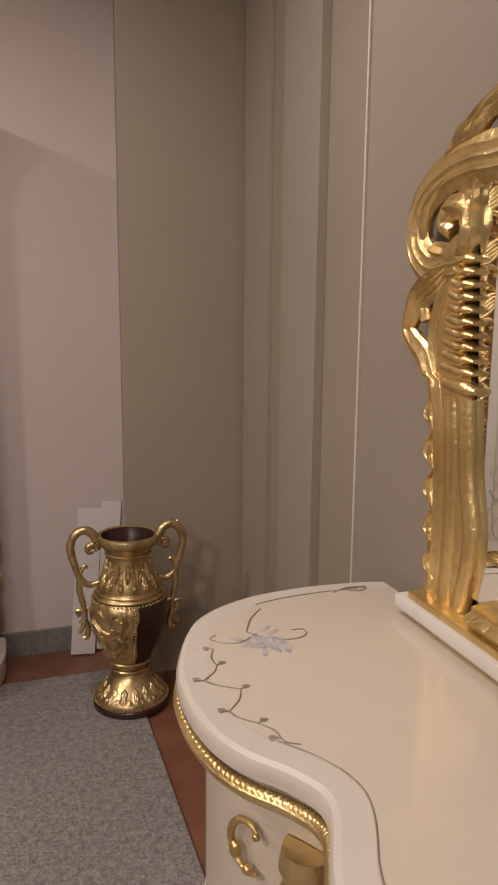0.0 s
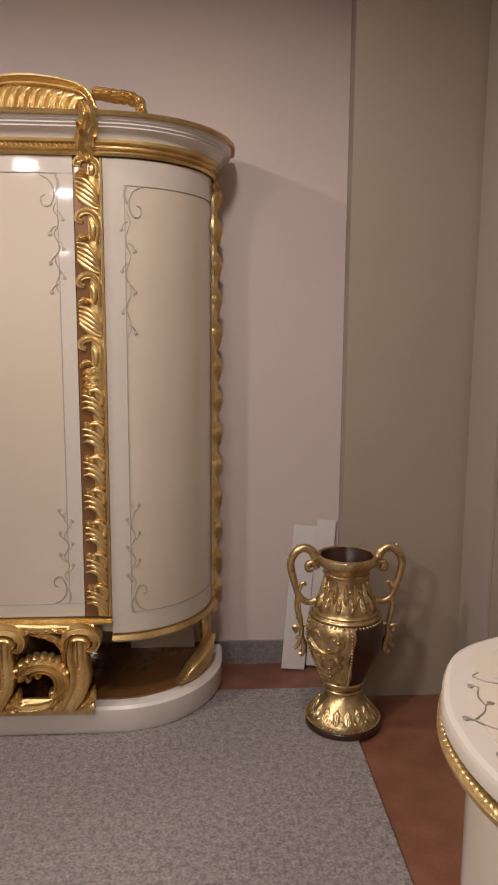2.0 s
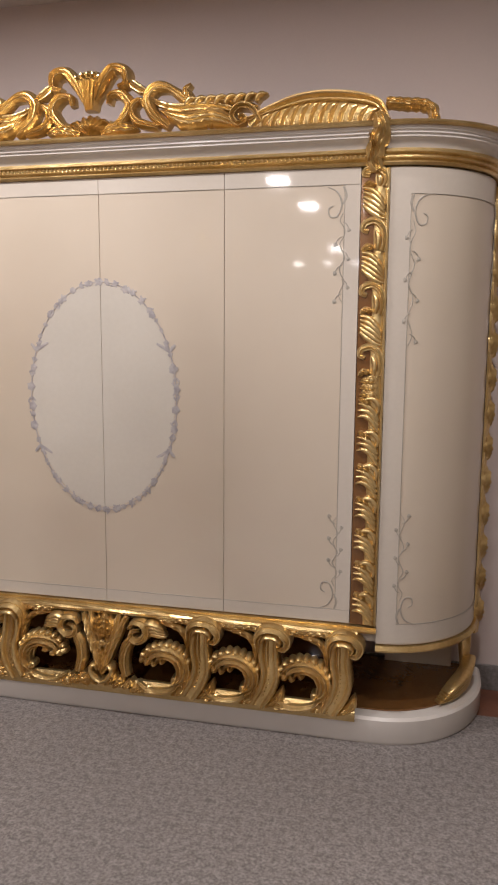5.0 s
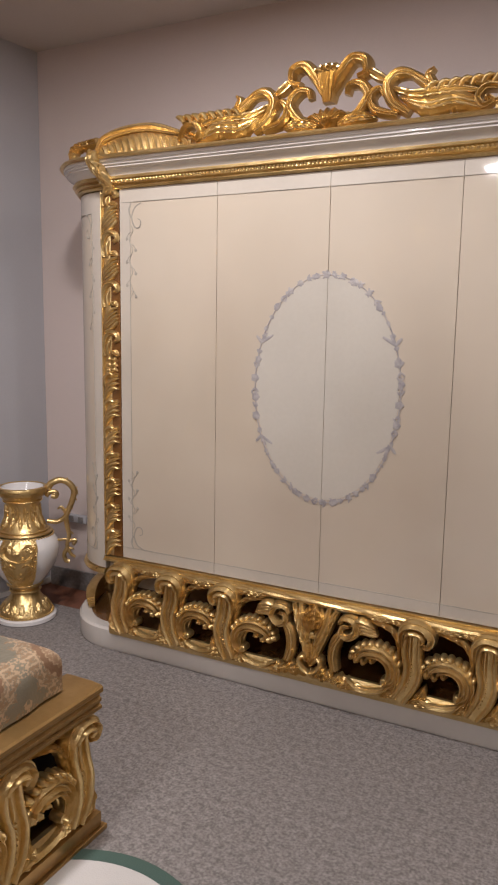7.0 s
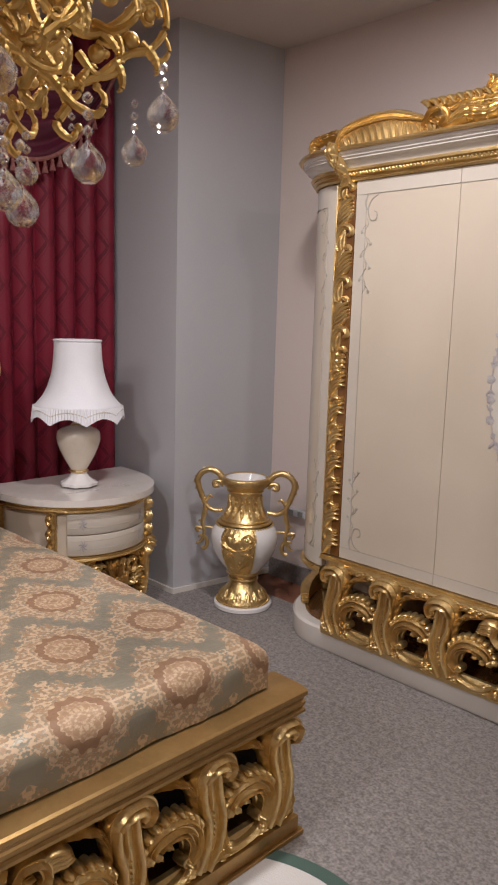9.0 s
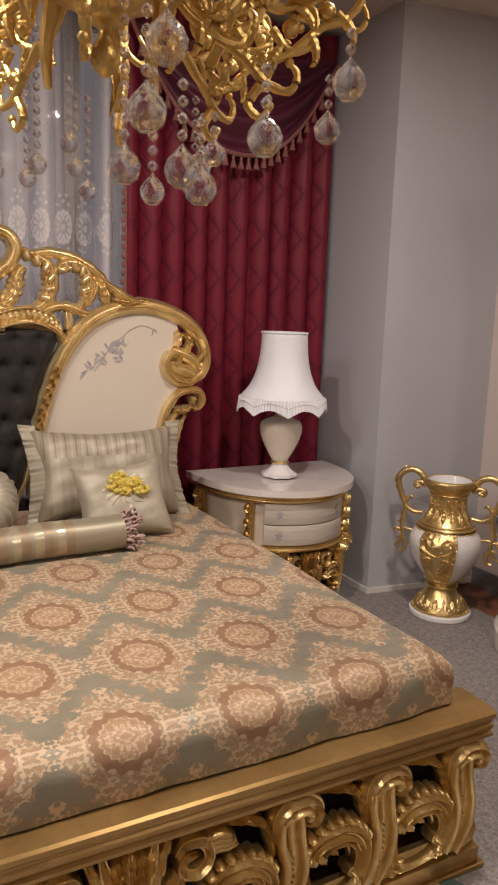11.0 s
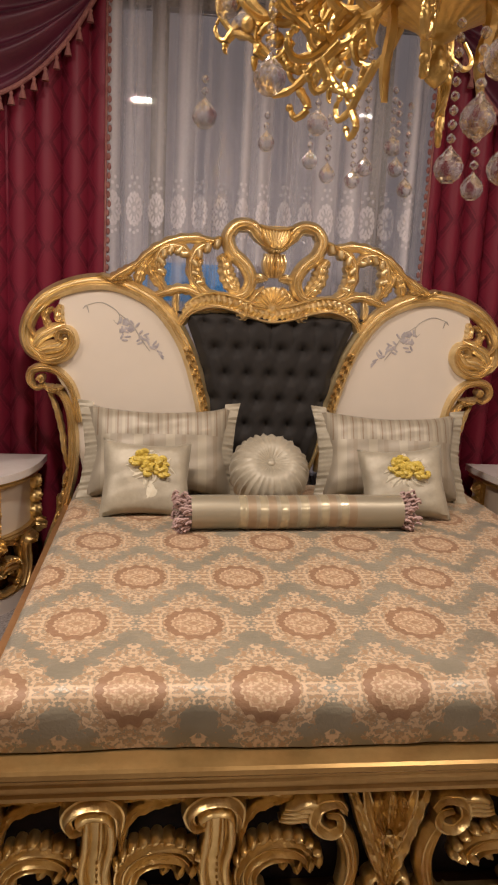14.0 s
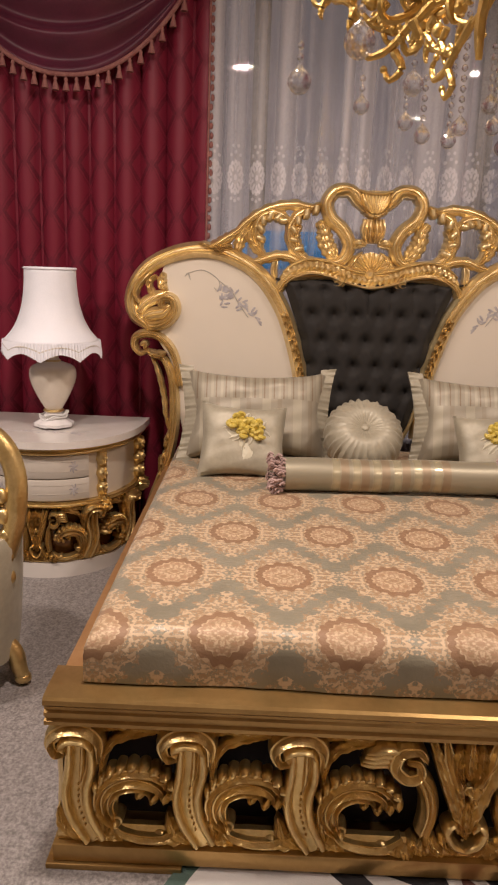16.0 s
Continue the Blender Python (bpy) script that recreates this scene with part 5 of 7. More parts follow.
def bed():
    b = thing("bed", "gilded carved double bed with tufted black headboard, made up", "bed")
    headboard(b)
    part("headboard_post", boxed(HX - 0.03, HX + 0.03, HY - 0.97, HY - 0.90, 0.0, 0.5, bevel=0.004), GOLD_DULL, b)
    part("headboard_post", boxed(HX - 0.03, HX + 0.03, HY + 0.90, HY + 0.97, 0.0, 0.5, bevel=0.004), GOLD_DULL, b)
    # footboard
    rail = bmesh.new()
    prof = [(-0.125, 0.384), (-0.006, 0.384), (0.006, 0.389), (0.006, 0.398), (-0.002, 0.402), (-0.002, 0.408), (0.005, 0.412), (0.005, 0.421), (-0.001, 0.425), (-0.001, 0.432), (0.006, 0.437), (0.012, 0.444), (0.012, 0.456), (0.006, 0.462), (-0.03, 0.466), (-0.125, 0.466)]
    rows = [[rail.verts.new((FX + d, y, z)) for d, z in prof] for y in (FY - 1.0, FY + 1.0)]
    n = len(prof)
    for i in range(n):
        rail.faces.new((rows[0][i], rows[0][(i + 1) % n], rows[1][(i + 1) % n], rows[1][i]))
    rail.faces.new(rows[0][::-1])
    rail.faces.new(rows[1])
    part("foot_rail", rail, GOLD_DULL, b, "stepped gold top rail")
    fto = lambda u, v, w: (FX - 0.035 + 0.01 * math.cos(v / 0.32 * math.pi) - w, FY + u, 0.062 + v)
    frieze(b, 1.0, 0.322, fto)
    base = boxed(FX - 0.13, FX + 0.006, FY - 0.99, FY + 0.99, 0.016, 0.062, bevel=0.004)
    part("foot_base", base, GOLD_DULL, b, "plain gold base board")
    for s in (-1, 1):
        part("foot_pad", boxed(FX - 0.13, FX + 0.016, FY + s * 0.84 - 0.165, FY + s * 0.84 + 0.165, 0.0, 0.0155, bevel=0.003), GOLD_DULL, b)
        y0, y1 = sorted((FY + s * 0.985, FY + s * 0.885))
        part("side_rail", boxed(HX + 0.03, FX - 0.128, y0, y1, 0.13, 0.462, bevel=0.006), COPPER_RAIL, b, "copper-toned side rail")
        part("corner_carving", frieze_end(s), GOLD_SOFT, b)
    # near-black sheet added so the pierced openings read as shaded depth
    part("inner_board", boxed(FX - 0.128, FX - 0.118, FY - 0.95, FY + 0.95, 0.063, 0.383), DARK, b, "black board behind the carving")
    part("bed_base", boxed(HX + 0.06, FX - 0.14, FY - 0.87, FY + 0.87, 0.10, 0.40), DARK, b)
    return b


def frieze_end(s):
    """The carving's return on the bed's flank."""
    bm = bmesh.new()
    to = lambda u, v, w: (FX - 0.065 + u, FY + s * (0.975 - 0.35 * w), 0.062 + v)
    h = 0.322
    strand(bm, [(0.0, 0.9 * h), (0.004, 0.7 * h), (-0.004, 0.45 * h), (0.004, 0.25 * h), (0.0, 0.02 * h)], 0.05, 0.032, to, ridges=3, taper=(0.9, 0.9))
    strand(bm, [(-0.03, 0.80 * h), (-0.03, 0.93 * h), (0.0, 0.985 * h), (0.03, 0.93 * h), (0.03, 0.82 * h)], 0.04, 0.05, to, ridges=2)
    return bm


bed()


def cushion(bm, w, h, t, nu=26, nv=22, pinch=0.10, wrinkle=0.0, seed=0):
    """A stuffed cushion standing in the xz plane, middle at the origin."""
    rnd = random.Random(seed)
    ph = [rnd.uniform(0, 6.28) for _ in range(6)]

    def skin(side):
        def f(p, q):
            a, b = 2 * p - 1, 2 * q - 1
            ex = 1 - pinch * (1 - b * b) * abs(a) ** 3 * 0.5
            ez = 1 - pinch * (1 - a * a) * abs(b) ** 3
            x, z = a * w / 2 * (1 - pinch * (1 - abs(b)) * 0.5 * abs(a)), b * h / 2 * ez
            d = ((1 - a ** 4) * (1 - b ** 4)) ** 0.5 * t / 2
            d *= 1 + wrinkle * (math.sin(9 * a + 5 * b + ph[0]) + 0.6 * math.sin(17 * b - 6 * a + ph[1]))
            e = max(abs(a), abs(b))
            d += wrinkle * 0.02 * (e ** 4) * math.sin(24 * (a if abs(b) > abs(a) else b) + ph[2]) * (1 - e)
            return (x, side * d, z)
        return f
    sheet(bm, nu, nv, skin(1))
    sheet(bm, nu, nv, skin(-1))
    bmesh.ops.remove_doubles(bm, verts=bm.verts, dist=0.0004)
    return bm


def bedding():
    # spread: a soft slab with rounded rims
    x0, x1, y0, y1 = -3.52, -1.64, -0.38, 1.45
    bm = bmesh.new()
    nu, nv = 140, 120

    def skin(p, q):
        # the outer tenth of each side folds down
        def fold(t, length):
            m, r = 0.12, 0.056
            arc = r * math.pi / 2
            s = t * (length + 2 * m) - m
            for e, far in ((s, False), (length - s, True)):
                if e < r:
                    ang = min(1.0, (r - e) / arc) * math.pi / 2
                    d = r - r * math.sin(ang)
                    return (length - d if far else d), r * (1 - math.cos(ang)) + max(0.0, r - arc - e) * 1.0
            return s, 0.0
        xa, da = fold(p, x1 - x0)
        yb, db = fold(q, y1 - y0)
        x, y = x0 + xa, y0 + yb
        n1 = noise.noise((x * 2.1, y * 2.1, 0.3)) * 0.007 + noise.noise((x * 6, y * 6, 2.0)) * 0.0035 + noise.noise((x * 4, y * 9, 5.0)) * 0.011 * max(0.0, 1 - abs(xa - (x1 - x0) + 0.05) / 0.16)
        z = 0.607 - max(da, db) - 0.15 * min(da, db) + n1 * (1 - 0.6 * min(1.0, max(da, db) / 0.08))
        if xa > x1 - x0 - 0.05:
            x += min(1.0, da / 0.05) * 0.016 * noise.noise((y * 4, z * 3, 1.0)) + min(1.0, da / 0.05) * 0.006 * noise.noise((y * 15, z * 9, 4.0))
        return (x, y, max(0.47, z))
    sheet(bm, nu, nv, skin)
    ob = thing("bedspread", "", "")
    zone = lambda c: "front_drop" if c.x > x1 - 0.02 and c.z < 0.518 else ("side_drop" if c.y < y0 + 0.002 and c.z < 0.518 else ("side_drop_far" if c.y > y1 - 0.002 and c.z < 0.518 else "top_cover"))
    for label in ("top_cover", "front_drop", "side_drop", "side_drop_far"):
        piece = bm.copy()
        bmesh.ops.delete(piece, geom=[f for f in piece.faces if zone(f.calc_center_median()) != label], context="FACES")
        part(label.replace("_far", ""), piece, BROCADE, ob)
    bm.free()
    tagged(part("mattress", boxed(x0 + 0.03, x1 - 0.03, y0 + 0.03, y1 - 0.03, 0.4668, 0.54), SATIN_PLAIN, None), "mattress hidden under the bedspread", "mattress")
    tagged(ob, "peach and sage medallion brocade bedspread drawn over the mattress", "bedspread")
    # two large pillows
    for yc, turn, sd in ((-0.005, 2, 1), (1.01, -3, 4)):
        p = thing("pillow", "large striped champagne satin pillow leaning on the headboard", "pillow", (-3.275, yc, 0.785), "large pillows")
        p.matrix_basis = pose(-3.29, yc, 0.785, 0, 0, 90 + turn) @ pose(0, 0, 0, -24, 0, 0)
        part("cover", cushion(bmesh.new(), 0.63, 0.42, 0.20, pinch=0.23, wrinkle=0.03, seed=sd), SATIN, p)
        for s in (-1, 1):
            g = bmesh.new()

            def gather(u, v, s=s):
                z = (v - 0.5) * 0.43
                k = abs(v - 0.5) * 2
                x = s * (0.262 + 0.022 * k + u * (0.052 + 0.016 * k ** 3))
                return (x, (0.004 * math.sin(v * 62 + 1.5 * math.sin(v * 23)) + 0.002 * math.sin(v * 131)) * (0.35 + 0.65 * u) - 0.072 * (1 - u) * (1 - k ** 2) + 0.028 * (1 - u) * (1 - k ** 3) + 0.004, z * (1 + 0.03 * u))
            sheet(g, 5, 90, gather, thick=(0, -0.012, 0))
            part("gathered_flange", g, SATIN_PLAIN, p, "gathered champagne flange")
    # two small cushions with ribbon flowers
    for yc, turn, roll, sd in ((-0.055, 4, 3, 2), (0.985, -6, -6, 3)):
        p = thing("flower_cushion", "small champagne satin cushion with yellow ribbon flowers", "cushion", group="small cushions")
        p.matrix_basis = pose(-3.0, yc, 0.735, 0, 0, 90 + turn) @ pose(0, 0, 0, -28, roll, 0)
        part("cover", cushion(bmesh.new(), 0.35, 0.32, 0.12, pinch=0.16, wrinkle=0.03, seed=sd), SATIN_PLAIN, p)
        rnd = random.Random(sd)
        pet = bmesh.new()
        for i in range(11):
            a = i * 0.571 + rnd.uniform(-0.15, 0.15)
            r = rnd.uniform(0.055, 0.085)
            b0 = (0.010 + 0.02 * math.cos(a), 0.030 + 0.012 * math.sin(a))
            bend = rnd.uniform(-0.5, 0.5)
            strand(pet, [b0, (b0[0] + r * 0.55 * math.cos(a), b0[1] + r * 0.45 * math.sin(a)), (b0[0] + r * math.cos(a + bend), b0[1] + r * 0.85 * math.sin(a + bend))], 0.034, 0.012,
                   lambda u, v, w: (u, -0.052 + 1.3 * w + 0.9 * (u * u + (v - 0.03) ** 2), v), ridges=1, n=6, taper=(0.5, 0.45), back=0.004)
        part("petal", pet, PETAL, p, "cream silk petals")
        for fx, fz in ((-0.034, 0.055), (0.030, 0.050), (0.0, 0.030), (0.055, 0.025), (-0.012, 0.072)):
            fl = bmesh.new()
            for k in range(11):
                a0, r0 = rnd.uniform(0, 6.28), rnd.uniform(0.003, 0.024)
                cx0, cz0, dy = fx + r0 * math.cos(a0), fz + r0 * math.sin(a0) * 0.8, -0.066 - rnd.uniform(0, 0.016)
                turn0 = rnd.uniform(0, 6.28)
                pts = [(cx0 + 0.016 * math.cos(turn0 + w0), dy + 0.004 * math.sin(3 * w0), cz0 + 0.014 * math.sin(turn0 + w0)) for w0 in (0, 0.9, 1.8, 2.7)]
                tube(fl, pts, 0.0088, 3, 7, radii=lambda t0: 0.5 + math.sin(3.14 * t0) * 0.7)
            part("ribbon_rose", fl, YELLOW, p, "mustard ribbon rose")
        lf = bmesh.new()
        strand(lf, [(0.0, 0.0), (0.02, -0.05), (0.0, -0.09)], 0.05, 0.006, lambda u, v, w: (u, -0.055 + w + 0.25 * abs(v) ** 2, v), taper=(0.7, 0.2))
        part("silk_leaf", lf, PETAL, p)
    # round gathered cushion
    rc = thing("round_cushion", "round gathered champagne satin cushion with a covered button", "cushion")
    rc.matrix_basis = pose(-3.08, 0.44, 0.755, 0, 0, 90) @ pose(0, 0, 0, 45, 0, 0)
    bm = bmesh.new()
    prof = [(0.004, 0.066), (0.03, 0.082), (0.07, 0.098), (0.11, 0.090), (0.148, 0.058), (0.163, 0.0), (0.148, -0.058), (0.11, -0.080), (0.03, -0.076), (0.004, -0.07)]
    pr = [tuple(q) for q in spline(prof, 3)]
    lathe(bm, pr, 180, wave=lambda a, i: 1 + (0.040 if 1 < i < 14 else 0.02) * (1 - 2 * abs(math.sin(13 * a + 1.1 * math.sin(3 * a) + 0.06 * i))) + 0.012 * math.sin(41 * a + 2 * math.sin(5 * a) - 0.1 * i))
    part("cover", bm, SATIN_PLAIN, rc)
    part("covered_button", ball(bmesh.new(), (0, 0, 0.074), 0.017, (1, 1, 0.5)), SATIN_PLAIN, rc)
    # bolster
    bo = thing("bolster", "long striped champagne satin bolster with pink fringed ends", "bolster", (-2.80, 0.515, 0.672), turn=4.0)
    bm = bmesh.new()
    tube(bm, [(0, -0.405 + 0.81 * i / 12, 0.002 * math.sin(i)) for i in range(13)], 0.063, 3, 30)
    part("cover", bm, bolster_satin(), bo)
    for s in (-1, 1):
        fr = bmesh.new()
        rnd = random.Random(7)
        for i in range(150):
            a = rnd.uniform(0, 6.283)
            r = rnd.uniform(0.04, 0.074)
            yy = s * (0.40 + rnd.uniform(0.0, 0.05))
            tube(fr, [(r * math.cos(a), yy, max(-0.064, r * math.sin(a))), (1.08 * r * math.cos(a), yy + s * 0.012, max(-0.066, 1.05 * r * math.sin(a) + 0.004)), (1.1 * r * math.cos(a + 0.1), yy + s * 0.02, max(-0.066, 1.02 * r * math.sin(a + 0.1) - 0.01))], 0.005, 2, 5)
        part("fringe", fr, TRIM_PINK, bo, "dusty pink tufted fringe")


def bolster_satin():
    k = Mat("banded_champagne_satin", 0.34, 0.35, 0.0, 0.1)
    x, y, z = k.xyz()
    f = (y * 13.0 + 0.1).fract()
    mid = (y + 0.005).abs().less(0.225)
    lit = (f - 0.3).abs().less(0.18) * mid
    c = k.mix(lit, (0.30, 0.262, 0.185), (0.40, 0.345, 0.225))
    c = k.mix((f - 0.72).abs().less(0.2) * mid, c, (0.29, 0.215, 0.135))
    k.set("Base Color", c)
    k.set("Roughness", lit * -0.16 + 0.42)
    k.bump(k.noise(60, 2), 0.1, 0.002)
    return k.m


bedding()


# ---- bedside tables ----
def arc_xy(phi, a, b):
    c = max(0.0, math.cos(phi))
    return (a * c ** 0.74, b * math.sin(phi))


def half_moon(a, b, n=40, back=0.0):
    return [(back, -b)] + [arc_xy(-math.pi / 2 + math.pi * i / n, a, b) for i in range(n + 1)] + [(back, b)]


def bent(bm, profile, a, b, n=44, lo=-math.pi / 2, hi=math.pi / 2):
    """A closed profile of (out, z) round a half-oval."""
    rows = []
    for i in range(n + 1):
        phi = lo + (hi - lo) * i / n
        rows.append([bm.verts.new((*arc_xy(phi, a + d, b + d), z)) for d, z in profile])
    m = len(profile)
    for r, s in zip(rows, rows[1:]):
        for j in range(m):
            bm.faces.new((r[j], r[(j + 1) % m], s[(j + 1) % m], s[j]))
    bm.faces.new(rows[0])
    bm.faces.new(rows[-1][::-1])
    return bm


def bedside_table(name_place, label):
    t = thing("bedside_table", label, "bedside table", name_place, "bedside tables")
    A, B = 0.58, 0.385
    part("plinth", prism(bmesh.new(), half_moon(A + 0.005, B + 0.005), 0.0, 0.072, bevel=0.006), WHITE, t, "white lacquered plinth")
    part("core", prism(bmesh.new(), half_moon(A - 0.07, B - 0.06), 0.0722, 0.355), NICHE, t, "bronze-brown core")

    def to(u, v, w):
        # arc length along the oval
        phi = u / 0.50
        return (*arc_xy(phi, A - 0.02 - w, B - 0.02 - w), 0.074 + v)
    bm = bmesh.new()
    h = 0.265
    centre_spray(bm, h, to, 0.72)
    for s in (-1, 1):
        c_leaf(bm, s * 0.205, h, to, -s, 0.95)
        s_post(bm, s * 0.335, h, to, -s, 0.95)
        c_leaf(bm, s * 0.49, h, to, -s, 0.95)
        s_post(bm, s * 0.63, h, to, -s, 0.9, True)
    strand(bm, [(-0.76 + 1.52 * i / 30, 0.006) for i in range(31)], 0.03, 0.016, to, n=1, chevron=30, taper=(1, 1))
    part("carved_base", bm, GOLD, t, "pierced gilded scroll carving")
    part("moulding", bent(bmesh.new(), [(-0.06, 0.338), (0.008, 0.338), (0.014, 0.346), (0.006, 0.352), (0.010, 0.360), (-0.06, 0.362)], A, B), GOLD, t)
    part("body", prism(bmesh.new(), half_moon(A - 0.012, B - 0.012), 0.3622, 0.582), IVORY, t, "ivory lacquered bowed body")
    for z0, z1 in ((0.368, 0.466), (0.472, 0.576)):
        d = part("drawer", bent(bmesh.new(), [(-0.011, z0), (0.0, z0), (0.0016, z0 + 0.003), (0.0016, z1 - 0.003), (0.0, z1), (-0.011, z1)], A, B, 24, -0.62, 0.62), BORDER, t, "pale bowed drawer front")
        for k in (0.3, 0.72):
            part("groove", bent(bmesh.new(), [(0.0017, z0 + k * (z1 - z0)), (0.0026, z0 + k * (z1 - z0)), (0.0026, z0 + k * (z1 - z0) + 0.003), (0.0017, z0 + k * (z1 - z0) + 0.003)], A, B, 24, -0.6, 0.6), BORDER, d)
        for s in (-1, 1):
            o = bmesh.new()
            oto = lambda u, v, w, z=(z0 + z1) / 2, s=s: (*arc_xy(s * 0.44 + u / 0.5, A + 0.003 - w, B + 0.003 - w), z + v)
            for i in range(7):
                a = i * 0.9
                painted(o, [(0.0, 0.0), (0.014 * math.cos(a), 0.016 * math.sin(a)), (0.026 * math.cos(a + 0.3), 0.030 * math.sin(a + 0.3))], oto, 0.010, 3)
            part("painted_spray", o, LILAC, d)
    for s in (-1, 1):
        for ph in (0.80, 1.47):
            col = bmesh.new()
            cto = lambda u, v, w, ph=ph, s=s: (*arc_xy(s * ph + u / 0.5, A - 0.006 - w, B - 0.006 - w), v)
            strand(col, [(0, 0.355), (0, 0.42), (0, 0.5), (0, 0.585)], 0.055, 0.018, cto, taper=(1, 1))
            for i in range(3):
                leaf(col, [(0.008, 0.575 - 0.07 * i), (-0.01, 0.545 - 0.07 * i), (0.0, 0.505 - 0.07 * i)], 0.05, 0.035, cto, 3)
            boss(col, 0.0, 0.475, 0.016, 0.045, cto, 5)
            leaf(col, [(0.0, 0.37), (0.01, 0.33), (-0.004, 0.29)], 0.055, 0.05, cto, 3)
            part("pilaster", col, GOLD, t, "carved gilded pilaster")
    part("moulding", bent(bmesh.new(), [(-0.06, 0.582), (0.012, 0.582), (0.02, 0.59), (0.014, 0.598), (0.024, 0.606), (0.022, 0.617), (-0.06, 0.617)], A, B), GOLD, t)
    part("top", prism(bmesh.new(), half_moon(A + 0.045, B + 0.04), 0.6175, 0.65, bevel=0.010), STONE, t, "white stone-look top with a painted spray")
    o = bmesh.new()
    tto = lambda u, v, w: (0.40 + v, u, 0.6506 - w)
    painted(o, [(-0.22, -0.02), (-0.12, 0.02), (0.0, 0.0), (0.12, 0.02), (0.2, -0.03)], tto, 0.008)
    rnd = random.Random(2)
    for i in range(16):
        u, v, a = rnd.uniform(-0.13, 0.16), rnd.uniform(-0.03, 0.04), rnd.uniform(0, 6.28)
        painted(o, [(u, v), (u + 0.012 * math.cos(a), v + 0.012 * math.sin(a)), (u + 0.03 * math.cos(a), v + 0.03 * math.sin(a))], tto, 0.014, 3)
    part("painted_spray", o, LILAC, t, "grey-lilac painted spray")
    return t


NS = bedside_table((-3.80, 2.02, 0), "half-moon ivory bedside table with gilded carved base")
copy_thing(NS, pose(-3.80, -0.98, 0))


def table_lamp(place):
    t = thing("table_lamp", "white bell-shaded table lamp on a cream urn foot", "table lamp", place, "table lamps")
    foot = bmesh.new()
    lathe(foot, [(0.02, 0.006), (0.085, 0.010), (0.086, 0.024), (0.068, 0.034), (0.05, 0.052), (0.038, 0.07), (0.042, 0.08)], 48, wave=lambda a, i: 1 + (0.10 if i < 4 else 0.03) * abs(math.cos(4 * a)))
    for i in range(4):
        a = math.pi / 4 + i * math.pi / 2
        ball(foot, (0.066 * math.cos(a), 0.066 * math.sin(a), 0.008), 0.014, (1, 1, 0.57), 10, 6)
    part("foot", foot, PORCELAIN, t, "white scalloped foot")
    part("gilt_ring", lathe(bmesh.new(), [(0.044, 0.076), (0.050, 0.081), (0.044, 0.087)], 30), GOLD, t)
    part("gilt_ring", lathe(bmesh.new(), [(0.034, 0.31), (0.04, 0.315), (0.034, 0.321)], 30), GOLD, t)
    urn = bmesh.new()
    prof = [tuple(p) for p in spline([(0.034, 0.08), (0.046, 0.10), (0.074, 0.15), (0.100, 0.21), (0.108, 0.255), (0.098, 0.288), (0.06, 0.306), (0.034, 0.316), (0.028, 0.34)], 4)]
    lathe(urn, prof, 40)
    part("urn_body", urn, CREAM_CERAMIC, t, "cream ceramic urn")
    sh = bmesh.new()
    prof = [tuple(p) for p in spline([(0.113, 0.735), (0.117, 0.65), (0.131, 0.56), (0.163, 0.475), (0.214, 0.41)], 5)]
    lathe(sh, prof, 96, wave=lambda a, i: 1 + 0.012 * abs(math.cos(4 * a)) + 0.0025 * math.sin(48 * a), close=False)
    ob = part("shade", sh, SHADE, t, "white pleated silk bell shade")
    m = ob.modifiers.new("thickness", "SOLIDIFY")
    m.thickness = 0.003
    tr = bmesh.new()
    pts = [(0.1145 * math.cos(a), 0.1145 * math.sin(a), 0.733) for a in np.linspace(0, 2 * math.pi, 33)]
    tube(tr, pts, 0.005, 2, 6)
    part("top_trim", tr, SHADE, t)
    fr = bmesh.new()

    def drop(a):
        return 0.054 - 0.036 * abs(math.cos(4 * a))

    def valance(p, q):
        a = 2 * math.pi * p
        r = (0.216 + 0.003 * math.sin(96 * a)) * (1 + 0.012 * abs(math.cos(4 * a))) + 0.010 * q * abs(math.sin(4 * a))
        top = 0.414
        low = 0.414 - 0.030 - drop(a) * 0.95
        return (r * math.cos(a), r * math.sin(a), top + (low - top) * q)
    sheet(fr, 384, 4, valance)
    ob = part("fringe", fr, SHADE, t, "scalloped white fringe")
    braid = bmesh.new()
    tube(braid, [(0.2195 * math.cos(a), 0.2195 * math.sin(a), 0.410 - drop(a) * 0.62) for a in np.linspace(0, 2 * math.pi, 129)], 0.0032, 2, 5)
    part("braid", braid, BORDER, t, "grey braid")
    bulb = bmesh.new()
    lathe(bulb, [(0.012, 0.33), (0.014, 0.40), (0.03, 0.45), (0.03, 0.48), (0.006, 0.505)], 16)
    part("bulb", bulb, PORCELAIN, t)
    bar = bmesh.new()
    for a in (0.3, 2.4, 4.5):
        tube(bar, [(0.0, 0.0, 0.70), (0.06 * math.cos(a), 0.06 * math.sin(a), 0.715), (0.113 * math.cos(a), 0.113 * math.sin(a), 0.728)], 0.0025, 3, 5)
    tube(bar, [(0, 0, 0.505), (0, 0, 0.60), (0, 0, 0.70)], 0.003, 2, 6)
    part("spider", bar, GOLD_DULL, t)
    return t


